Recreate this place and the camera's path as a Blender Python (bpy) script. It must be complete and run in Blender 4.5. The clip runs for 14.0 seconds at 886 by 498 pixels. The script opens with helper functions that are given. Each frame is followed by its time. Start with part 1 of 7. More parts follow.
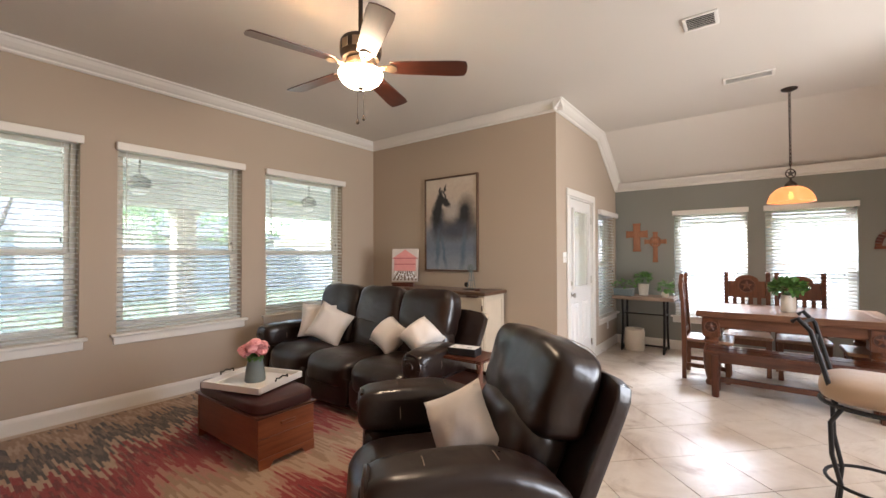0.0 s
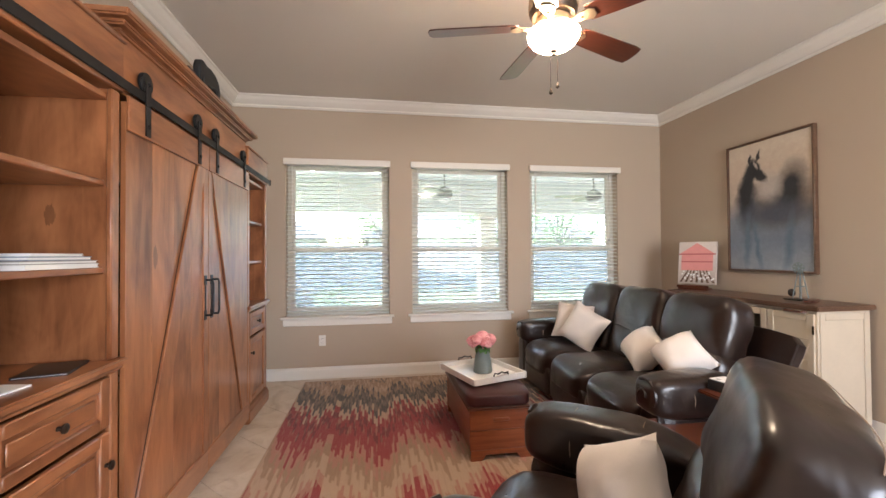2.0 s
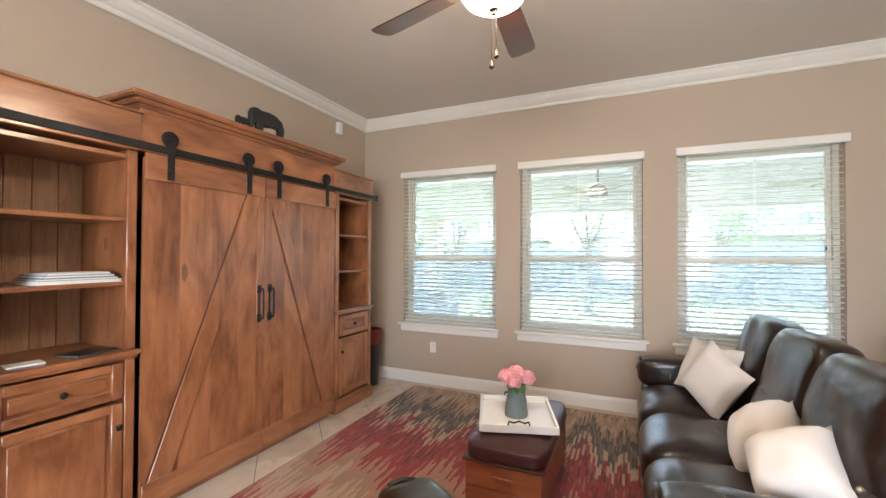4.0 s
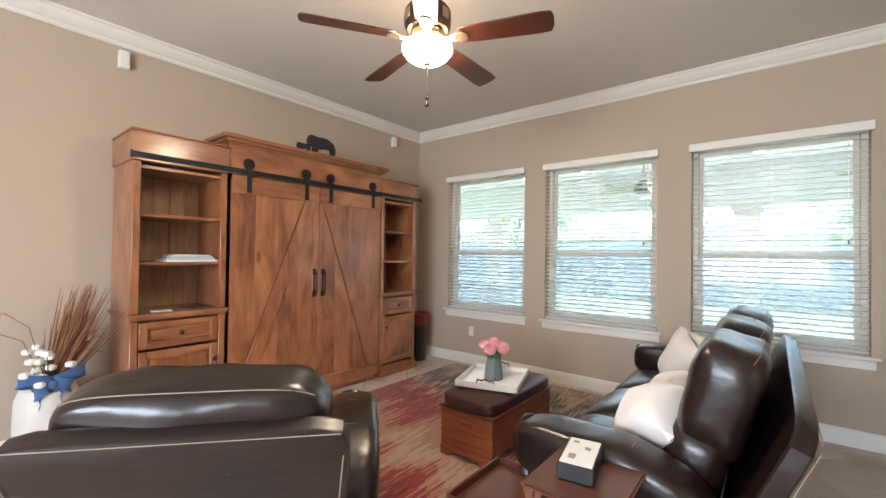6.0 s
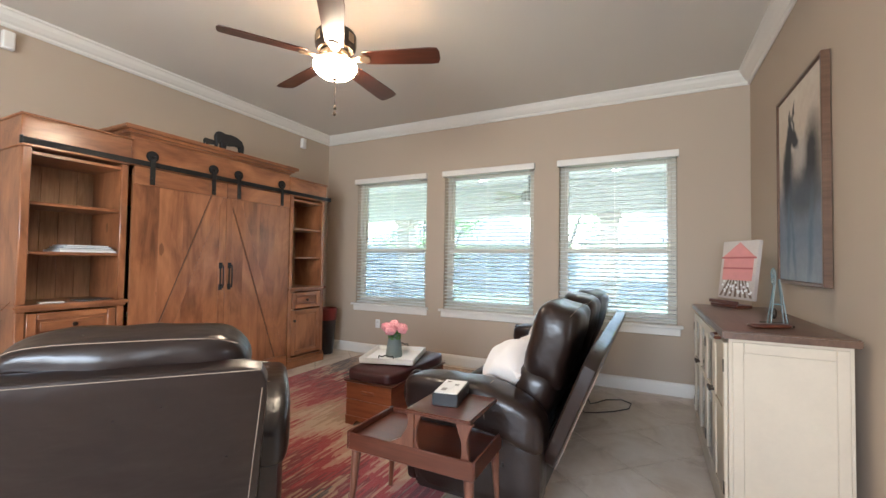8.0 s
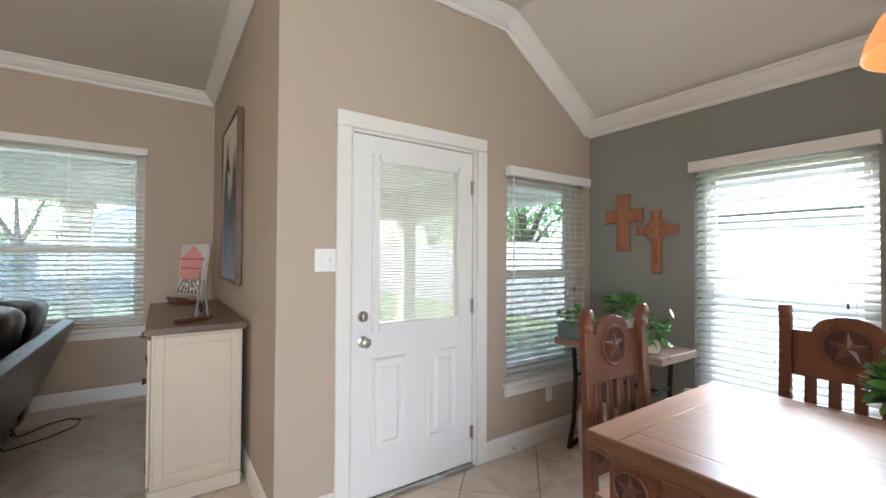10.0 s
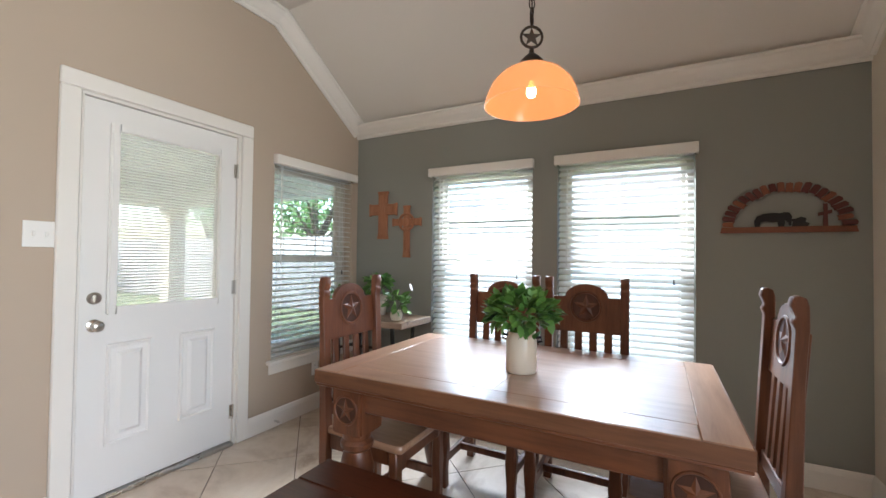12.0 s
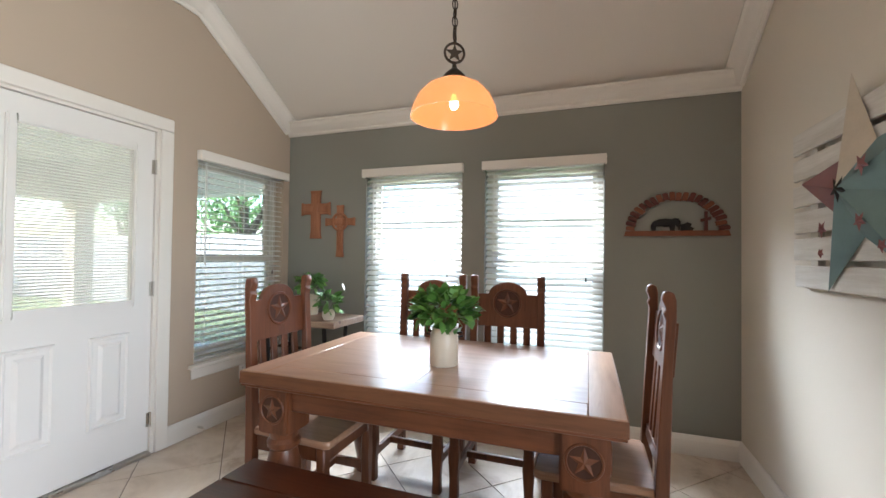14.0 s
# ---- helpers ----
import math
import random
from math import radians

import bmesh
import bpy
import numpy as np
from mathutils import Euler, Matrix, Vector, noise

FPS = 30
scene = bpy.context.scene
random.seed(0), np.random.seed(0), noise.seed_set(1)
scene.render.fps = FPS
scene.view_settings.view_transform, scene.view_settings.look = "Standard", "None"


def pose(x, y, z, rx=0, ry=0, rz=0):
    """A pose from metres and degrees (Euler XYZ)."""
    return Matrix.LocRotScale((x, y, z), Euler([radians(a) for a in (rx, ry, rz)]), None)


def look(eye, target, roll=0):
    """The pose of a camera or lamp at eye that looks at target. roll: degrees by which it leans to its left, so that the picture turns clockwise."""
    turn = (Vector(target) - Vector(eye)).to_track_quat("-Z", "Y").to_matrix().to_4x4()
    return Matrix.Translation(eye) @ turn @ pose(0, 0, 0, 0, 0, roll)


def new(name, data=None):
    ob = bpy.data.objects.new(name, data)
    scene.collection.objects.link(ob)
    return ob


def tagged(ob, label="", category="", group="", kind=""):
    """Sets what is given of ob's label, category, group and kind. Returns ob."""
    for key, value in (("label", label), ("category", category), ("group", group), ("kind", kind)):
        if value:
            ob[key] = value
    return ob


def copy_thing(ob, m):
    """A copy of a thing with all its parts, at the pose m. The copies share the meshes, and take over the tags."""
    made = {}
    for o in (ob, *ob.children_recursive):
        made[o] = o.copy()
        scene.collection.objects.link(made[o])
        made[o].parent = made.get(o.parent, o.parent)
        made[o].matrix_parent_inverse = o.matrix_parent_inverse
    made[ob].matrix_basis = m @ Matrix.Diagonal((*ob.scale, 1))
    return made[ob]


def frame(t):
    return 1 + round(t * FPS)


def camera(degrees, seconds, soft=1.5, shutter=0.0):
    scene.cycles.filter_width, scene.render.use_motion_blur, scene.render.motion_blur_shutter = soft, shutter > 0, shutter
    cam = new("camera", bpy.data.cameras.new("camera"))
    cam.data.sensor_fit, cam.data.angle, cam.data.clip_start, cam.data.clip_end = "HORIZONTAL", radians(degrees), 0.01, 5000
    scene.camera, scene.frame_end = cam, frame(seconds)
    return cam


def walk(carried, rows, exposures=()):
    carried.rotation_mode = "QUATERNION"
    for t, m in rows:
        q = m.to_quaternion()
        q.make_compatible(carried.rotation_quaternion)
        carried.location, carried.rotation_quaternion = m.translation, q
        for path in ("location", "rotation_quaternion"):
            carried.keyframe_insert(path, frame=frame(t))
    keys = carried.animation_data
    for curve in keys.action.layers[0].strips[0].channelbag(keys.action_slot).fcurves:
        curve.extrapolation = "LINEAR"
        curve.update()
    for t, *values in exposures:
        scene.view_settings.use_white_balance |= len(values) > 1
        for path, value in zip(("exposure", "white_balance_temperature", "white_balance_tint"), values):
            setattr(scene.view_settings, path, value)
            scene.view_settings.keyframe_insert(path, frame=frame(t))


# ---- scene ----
cam = camera(94.4, 14.0)
PATH = [
    (0, (-4.352, -4.58, 1.384), (-2.751, -3.381, 1.413), -0.2),
    (0.5, (-4.33, -4.588, 1.296), (-3.12, -2.996, 1.332), -0.5),
    (1, (-4.124, -4.628, 1.235), (-3.254, -2.827, 1.272), -0.5),
    (1.5, (-3.855, -4.676, 1.287), (-3.247, -2.771, 1.321), -0.5),
    (2, (-3.551, -4.681, 1.349), (-3.232, -2.707, 1.379), -0.4),
    (2.5, (-3.232, -4.563, 1.377), (-3.159, -2.564, 1.411), -0.3),
    (3, (-2.89, -4.387, 1.485), (-3.084, -2.397, 1.513), -0.1),
    (3.5, (-2.502, -4.274, 1.49), (-3.061, -2.354, 1.517), 0.1),
    (4, (-2.141, -4.188, 1.458), (-2.962, -2.364, 1.488), 0.2),
    (6.5, (-1.048, -4.375, 1.343), (-2.318, -2.831, 1.368), 0.8),
    (7, (-1.003, -4.451, 1.278), (-2.222, -2.866, 1.313), 1.0),
    (9.3, (-0.512, -4.849, 1.331), (-0.206, -2.874, 1.402), 0.2),
    (9.5, (-0.477, -4.878, 1.346), (0.111, -2.968, 1.415), 0.2),
    (10, (-0.473, -4.994, 1.375), (0.665, -3.35, 1.411), 0.3),
    (10.5, (-0.482, -5.182, 1.359), (0.937, -3.773, 1.408), 0.3),
    (11, (-0.516, -5.292, 1.355), (1.063, -4.066, 1.404), 0.4),
    (11.5, (-0.541, -5.362, 1.349), (1.149, -4.294, 1.396), 0.6),
    (12, (-0.557, -5.4, 1.268), (1.212, -4.467, 1.308), 0.7),
    (12.5, (-0.598, -5.421, 1.157), (1.209, -4.564, 1.193), 0.7),
    (13, (-0.638, -5.444, 1.12), (1.188, -4.63, 1.152), 0.7),
    (13.5, (-0.676, -5.455, 1.191), (1.165, -4.674, 1.22), 0.6),
    (14, (-0.623, -5.498, 1.281), (1.262, -4.831, 1.316), 0.7),
]
EXPOSURES = [(0.0, 4.05, 6050, 14), (0.5, 4.1, 6200, 16), (1.0, 4.2, 6400, 18), (1.5, 4.25, 6200, 17), (3.0, 4.55, 5700, 10), (4.0, 4.5, 5700, 10), (6.5, 4.38, 5500, 8), (7.2, 4.38, 5450, 8), (9.5, 3.85, 5600, 8), (11.0, 3.6, 5650, 8), (12.0, 3.65, 5700, 8), (14.0, 3.8, 5700, 7)]
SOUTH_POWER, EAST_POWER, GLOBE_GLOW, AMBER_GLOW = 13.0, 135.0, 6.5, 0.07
walk(cam, [(t, look(eye, target, roll)) for t, eye, target, roll in PATH], EXPOSURES)

# ---- light ----
world = bpy.data.worlds.new("sky")
scene.world = world
world.use_nodes = True
wn = world.node_tree.nodes
sky = wn.new("ShaderNodeTexSky")
sky.sky_type = "NISHITA"
sky.sun_disc = False
sky.sun_elevation = radians(44)
sky.sun_rotation = radians(319)
sky.air_density = 1.2
sky.dust_density = 3.0
wn["Background"].inputs[1].default_value = 0.085
world.node_tree.links.new(sky.outputs[0], wn["Background"].inputs[0])

sun = new("sun", bpy.data.lights.new("sun", "SUN"))
sun.data.energy, sun.data.angle, sun.data.color = 1.05, radians(3.0), (1.0, 0.96, 0.90)
sun.matrix_world = look((-6, 7, 9), (0, 0, 0))

# area lamp added in the unseen south wall to brighten the room
south_fill = new("window_daylight", bpy.data.lights.new("window_daylight", "AREA"))
south_fill.data.shape, south_fill.data.size, south_fill.data.size_y = "RECTANGLE", 2.6, 1.7
south_fill.data.energy, south_fill.data.color = SOUTH_POWER, (1.0, 0.97, 0.94)
south_fill.matrix_world = look((-1.5, -8.02, 1.6), (-1.5, 0, 1.6))

# lamp added out of view above the nook windows, in place of north-east sky light
east = new("window_daylight", bpy.data.lights.new("window_daylight", "AREA"))
east.data.shape, east.data.size, east.data.size_y = "RECTANGLE", 3.2, 1.2
east.data.energy, east.data.color = EAST_POWER, (0.97, 0.98, 1.0)
east.matrix_world = look((4.3, -3.7, 3.3), (1.2, -6.2, 0.8))


# ---- materials ----
def nodes_of(name):
    m = bpy.data.materials.new(name)
    m.use_nodes = True
    t = m.node_tree
    return m, t, t.nodes["Principled BSDF"]


def add(t, kind, **inputs):
    n = t.nodes.new("ShaderNode" + kind)
    for k, v in inputs.items():
        n.inputs[k.replace("_", " ")].default_value = v
    return n


def coords(t, scale=(1, 1, 1), turn=(0, 0, 0)):
    c, m = add(t, "TexCoord"), add(t, "Mapping")
    m.inputs["Scale"].default_value = scale
    m.inputs["Rotation"].default_value = turn
    t.links.new(c.outputs["Object"], m.inputs["Vector"])
    return m.outputs[0]


def noise_tex(t, vec, scale, detail=4, rough=0.55, distort=0.0):
    n = add(t, "TexNoise", Scale=scale, Detail=detail, Roughness=rough, Distortion=distort)
    t.links.new(vec, n.inputs["Vector"])
    return n.outputs[0]


def ramp(t, fac, stops):
    r = add(t, "ValToRGB")
    e = r.color_ramp.elements
    while len(e) < len(stops):
        e.new(0.5)
    for el, (p, c) in zip(e, stops):
        el.position, el.color = p, (*c, 1)
    t.links.new(fac, r.inputs[0])
    return r.outputs[0]


def mix(t, fac, a, b, blend="MIX"):
    n = t.nodes.new("ShaderNodeMix")
    n.data_type, n.blend_type = "RGBA", blend
    for sock, v in ((n.inputs[0], fac), (n.inputs[6], a), (n.inputs[7], b)):
        if isinstance(v, (int, float)):
            sock.default_value = v
        elif isinstance(v, tuple):
            sock.default_value = (*v, 1)
        else:
            t.links.new(v, sock)
    return n.outputs[2]


def math_node(t, op, a, b=0.0):
    n = t.nodes.new("ShaderNodeMath")
    n.operation = op
    for i, v in enumerate((a, b)):
        if isinstance(v, (int, float)):
            n.inputs[i].default_value = v
        else:
            t.links.new(v, n.inputs[i])
    return n.outputs[0]


def bump(t, p, height, strength, distance):
    b = add(t, "Bump", Strength=strength, Distance=distance)
    t.links.new(height, b.inputs["Height"])
    t.links.new(b.outputs[0], p.inputs["Normal"])


def plain(name, base, rough=0.6, metal=0.0, vary=0.06, scale=3.0, fine=120.0, relief=0.15, depth=0.001, coat=0.0):
    m, t, p = nodes_of(name)
    v = coords(t)
    big, small = noise_tex(t, v, scale), noise_tex(t, v, fine, 3)
    lo, hi = tuple(c * (1 - vary) for c in base), tuple(min(1, c * (1 + vary)) for c in base)
    c = mix(t, 0.25, mix(t, big, lo, hi), mix(t, small, lo, hi))
    t.links.new(c, p.inputs["Base Color"])
    r = add(t, "MapRange")
    r.inputs["To Min"].default_value, r.inputs["To Max"].default_value = max(0.02, rough - 0.08), min(1, rough + 0.08)
    t.links.new(big, r.inputs[0])
    t.links.new(r.outputs[0], p.inputs["Roughness"])
    p.inputs["Metallic"].default_value, p.inputs["Coat Weight"].default_value = metal, coat
    if relief:
        bump(t, p, small, relief, depth)
    return m


def wood(name, dark, light, grain="z", rough=0.45, stretch=14.0, knots=0.5, coat=0.0, gloss=0.32, streak=0.55, spread=5.0, knot_colour=(0.05, 0.02, 0.008)):
    m, t, p = nodes_of(name)
    s = {"x": (1, stretch, stretch), "y": (stretch, 1, stretch), "z": (stretch, stretch, 1)}[grain]
    v = coords(t, s)
    loose = {"x": (1.2, spread, spread), "y": (spread, 1.2, spread), "z": (spread, spread, 1.2)}[grain]
    w = coords(t, loose)
    info = add(t, "ObjectInfo")
    shift = t.nodes.new("ShaderNodeVectorMath")
    shift.operation = "ADD"
    t.links.new(w, shift.inputs[0])
    t.links.new(math_node(t, "MULTIPLY", info.outputs["Random"], 31.0), shift.inputs[1])
    fine, broad = noise_tex(t, v, 3.0, 6, 0.65, 0.6), noise_tex(t, shift.outputs[0], 1.0, 4, 0.6, 1.2)
    f = math_node(t, "ADD", math_node(t, "MULTIPLY", fine, streak), math_node(t, "MULTIPLY", broad, 1 - streak))
    c = ramp(t, f, [(0.33, dark), (0.5, tuple((a + b) / 2 for a, b in zip(dark, light))), (0.68, light)])
    vor = add(t, "TexVoronoi", Scale=1.0)
    t.links.new(shift.outputs[0], vor.inputs["Vector"])
    spot = math_node(t, "LESS_THAN", math_node(t, "ADD", vor.outputs["Distance"], math_node(t, "MULTIPLY", fine, 0.10)), 0.125)
    c = mix(t, math_node(t, "MULTIPLY", spot, knots), c, knot_colour)
    t.links.new(c, p.inputs["Base Color"])
    p.inputs["Roughness"].default_value, p.inputs["Coat Weight"].default_value = rough, coat
    p.inputs["Coat Roughness"].default_value = gloss
    p.inputs["Specular IOR Level"].default_value = 0.4
    bump(t, p, fine, 0.18, 0.002)
    return m


def glowing(name, colour, strength):
    m, t, p = nodes_of(name)
    p.inputs["Base Color"].default_value = (*colour, 1)
    p.inputs["Emission Color"].default_value, p.inputs["Emission Strength"].default_value = (*colour, 1), strength
    return m


def leather_material():
    m, t, p = nodes_of("brown_leather")
    v = coords(t)
    big, mid = noise_tex(t, v, 2.5, 4), noise_tex(t, v, 14, 4)
    grain = noise_tex(t, v, 260, 2, 0.5)
    c = mix(t, mid, (0.0075, 0.0036, 0.0026), (0.020, 0.0098, 0.007))
    t.links.new(mix(t, math_node(t, "MULTIPLY", big, 0.35), c, (0.026, 0.0145, 0.011)), p.inputs["Base Color"])
    r = add(t, "MapRange")
    r.inputs["To Min"].default_value, r.inputs["To Max"].default_value = 0.24, 0.36
    t.links.new(mid, r.inputs[0])
    t.links.new(r.outputs[0], p.inputs["Roughness"])
    b1 = add(t, "Bump", Strength=0.10, Distance=0.0008)
    t.links.new(grain, b1.inputs["Height"])
    b2 = add(t, "Bump", Strength=0.55, Distance=0.016)
    t.links.new(noise_tex(t, coords(t, (1, 0.55, 1)), 8, 2, 0.4, 0.2), b2.inputs["Height"])
    t.links.new(b1.outputs[0], b2.inputs["Normal"])
    b3 = add(t, "Bump", Strength=0.30, Distance=0.005)
    t.links.new(noise_tex(t, coords(t, (1, 0.4, 1)), 24, 2, 0.4, 0.4), b3.inputs["Height"])
    t.links.new(b2.outputs[0], b3.inputs["Normal"])
    t.links.new(b3.outputs[0], p.inputs["Normal"])
    p.inputs["Coat Weight"].default_value, p.inputs["Coat Roughness"].default_value = 0.12, 0.24
    t.links.new(b3.outputs[0], p.inputs["Coat Normal"])
    p.inputs["Specular IOR Level"].default_value = 0.5
    return m


def tile_material():
    m, t, p = nodes_of("floor_tile_beige")
    v = coords(t)
    geo = add(t, "NewGeometry")
    pos = geo.outputs["Position"]
    a, b = noise_tex(t, pos, 2.0, 6, 0.6, 0.9), noise_tex(t, pos, 14, 5, 0.6, 0.4)
    c = ramp(t, a, [(0.3, (0.34, 0.235, 0.155)), (0.43, (0.58, 0.475, 0.37)), (0.58, (0.67, 0.58, 0.48)), (0.72, (0.42, 0.315, 0.225))])
    c = mix(t, 0.15, c, ramp(t, b, [(0.35, (0.50, 0.41, 0.32)), (0.65, (0.70, 0.62, 0.53))]))
    info = add(t, "ObjectInfo")
    c = mix(t, math_node(t, "MULTIPLY", info.outputs["Random"], 0.16), c, (0.42, 0.32, 0.24))
    t.links.new(c, p.inputs["Base Color"])
    r = add(t, "MapRange")
    r.inputs["To Min"].default_value, r.inputs["To Max"].default_value = 0.30, 0.42
    t.links.new(b, r.inputs[0])
    t.links.new(r.outputs[0], p.inputs["Roughness"])
    bump(t, p, b, 0.03, 0.002)
    return m


def rug_material():
    """Ikat rug: bands of tan, charcoal and red that run into one another in long ragged streaks."""
    m, t, p = nodes_of("ikat_rug")
    geo = add(t, "NewGeometry")
    sep = add(t, "SeparateXYZ")
    t.links.new(geo.outputs["Position"], sep.inputs[0])
    x, y = sep.outputs[0], sep.outputs[1]
    step = math_node(t, "FLOOR", math_node(t, "MULTIPLY", x, 62.0))
    rnd = t.nodes.new("ShaderNodeTexWhiteNoise")
    rnd.noise_dimensions = "1D"
    t.links.new(step, rnd.inputs["W"])
    comb = add(t, "CombineXYZ")
    t.links.new(math_node(t, "MULTIPLY", x, 5.0), comb.inputs[0])
    t.links.new(math_node(t, "MULTIPLY", y, 0.35), comb.inputs[1])
    wave = noise_tex(t, comb.outputs[0], 1.0, 2, 0.5)
    zig = math_node(t, "PINGPONG", math_node(t, "MULTIPLY", x, 1.0), 0.24)
    v = math_node(t, "ADD", y, math_node(t, "MULTIPLY", math_node(t, "SUBTRACT", rnd.outputs[0], 0.5), 0.34))
    v = math_node(t, "ADD", v, math_node(t, "MULTIPLY", math_node(t, "SUBTRACT", wave, 0.5), 0.75))
    v = math_node(t, "ADD", v, math_node(t, "MULTIPLY", zig, 0.9))
    f = math_node(t, "DIVIDE", math_node(t, "ADD", v, 3.4), 3.6)
    tan, pale, char, taupe, red, wine, rose = (0.36, 0.235, 0.15), (0.50, 0.36, 0.25), (0.075, 0.062, 0.058), (0.17, 0.13, 0.105), (0.30, 0.028, 0.030), (0.17, 0.016, 0.018), (0.44, 0.22, 0.16)
    r = add(t, "ValToRGB")
    r.color_ramp.interpolation = "CONSTANT"
    stops = [(0.0, taupe), (0.05, char), (0.11, tan), (0.16, wine), (0.22, red), (0.29, rose), (0.33, pale), (0.40, tan), (0.45, rose), (0.50, red), (0.60, wine), (0.64, red),
             (0.68, pale), (0.72, char), (0.765, taupe), (0.80, char), (0.83, tan), (0.875, pale), (0.91, tan), (0.96, taupe), (0.98, pale)]
    e = r.color_ramp.elements
    while len(e) < len(stops):
        e.new(0.5)
    for el, (q, c) in zip(e, stops):
        el.position, el.color = q, (*c, 1)
    t.links.new(f, r.inputs[0])
    streak = add(t, "CombineXYZ")
    t.links.new(math_node(t, "MULTIPLY", x, 60.0), streak.inputs[0])
    t.links.new(math_node(t, "MULTIPLY", y, 4.5), streak.inputs[1])
    s = noise_tex(t, streak.outputs[0], 1.0, 3, 0.6)
    flecks = ramp(t, s, [(0.56, (0, 0, 0)), (0.63, (1, 1, 1))])
    c = mix(t, math_node(t, "MULTIPLY", flecks, 0.55), r.outputs[0], (0.42, 0.29, 0.20))
    pile = noise_tex(t, coords(t), 400, 2)
    c = mix(t, 0.25, c, mix(t, pile, (0.02, 0.015, 0.012), (0.6, 0.5, 0.42)), "OVERLAY")
    t.links.new(c, p.inputs["Base Color"])
    p.inputs["Roughness"].default_value = 0.95
    p.inputs["Sheen Weight"].default_value = 0.2
    bump(t, p, pile, 0.5, 0.004)
    return m


def glass_material(name="window_glass", tint=(1, 1, 1), haze=0.0, veil_tint=(0.88, 0.94, 1.0)):
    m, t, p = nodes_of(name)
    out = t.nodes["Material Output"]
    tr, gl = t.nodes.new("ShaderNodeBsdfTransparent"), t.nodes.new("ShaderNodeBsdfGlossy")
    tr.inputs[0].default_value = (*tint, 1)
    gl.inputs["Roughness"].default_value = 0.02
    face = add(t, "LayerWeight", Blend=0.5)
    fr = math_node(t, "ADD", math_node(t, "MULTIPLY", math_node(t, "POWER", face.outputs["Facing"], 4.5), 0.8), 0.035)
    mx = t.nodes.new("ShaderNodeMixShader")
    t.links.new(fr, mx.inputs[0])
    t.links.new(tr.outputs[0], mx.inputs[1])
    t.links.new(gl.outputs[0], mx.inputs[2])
    # A translucent share puts a veiling glare over the view.
    veil = t.nodes.new("ShaderNodeBsdfTranslucent")
    veil.inputs[0].default_value = (*veil_tint, 1)
    hazed = t.nodes.new("ShaderNodeMixShader")
    haze_noise = noise_tex(t, coords(t), 2.2, 4)
    t.links.new(math_node(t, "MULTIPLY", math_node(t, "ADD", haze_noise, 0.5), haze), hazed.inputs[0])
    t.links.new(mx.outputs[0], hazed.inputs[1])
    t.links.new(veil.outputs[0], hazed.inputs[2])
    t.links.new(hazed.outputs[0], out.inputs[0])
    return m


def slat_vinyl():
    """White vinyl slats: matt, and thin enough to let some daylight through."""
    m, t, p = nodes_of("white_blind_slat")
    p.inputs["Base Color"].default_value = (0.84, 0.83, 0.80, 1)
    p.inputs["Roughness"].default_value = 0.45
    thin = t.nodes.new("ShaderNodeBsdfTranslucent")
    fleck = noise_tex(t, coords(t), 5.0, 3)
    t.links.new(mix(t, fleck, (0.84, 0.84, 0.81), (0.93, 0.93, 0.91)), thin.inputs[0])
    mx = t.nodes.new("ShaderNodeMixShader")
    mx.inputs[0].default_value = 0.45
    t.links.new(p.outputs[0], mx.inputs[1])
    t.links.new(thin.outputs[0], mx.inputs[2])
    t.links.new(mx.outputs[0], t.nodes["Material Output"].inputs[0])
    return m


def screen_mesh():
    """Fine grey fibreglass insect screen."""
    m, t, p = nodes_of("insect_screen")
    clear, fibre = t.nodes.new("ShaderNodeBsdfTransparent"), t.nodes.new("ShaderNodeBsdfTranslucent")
    # Some haze over the view is put into the fibre colour.
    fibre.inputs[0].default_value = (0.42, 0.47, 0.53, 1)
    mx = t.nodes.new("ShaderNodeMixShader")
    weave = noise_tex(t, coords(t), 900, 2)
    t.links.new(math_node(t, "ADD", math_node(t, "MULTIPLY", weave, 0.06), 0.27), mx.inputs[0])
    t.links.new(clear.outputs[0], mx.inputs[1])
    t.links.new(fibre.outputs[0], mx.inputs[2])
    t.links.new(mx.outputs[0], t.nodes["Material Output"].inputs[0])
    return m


def amber_glass():
    m, t, p = nodes_of("amber_glass")
    out = t.nodes["Material Output"]
    p.inputs["Base Color"].default_value = (0.5, 0.2, 0.06, 1)
    p.inputs["Roughness"].default_value = 0.2
    v = noise_tex(t, coords(t), 9, 4, 0.6, 0.6)
    t.links.new(mix(t, v, (0.98, 0.36, 0.11), (1.0, 0.44, 0.17)), p.inputs["Emission Color"])
    p.inputs["Emission Strength"].default_value = AMBER_GLOW
    tr = t.nodes.new("ShaderNodeBsdfTransparent")
    tr.inputs[0].default_value = (1.0, 0.62, 0.30, 1)
    mx = t.nodes.new("ShaderNodeMixShader")
    mx.inputs[0].default_value = 0.72
    t.links.new(tr.outputs[0], mx.inputs[1])
    t.links.new(p.outputs[0], mx.inputs[2])
    t.links.new(mx.outputs[0], out.inputs[0])
    return m


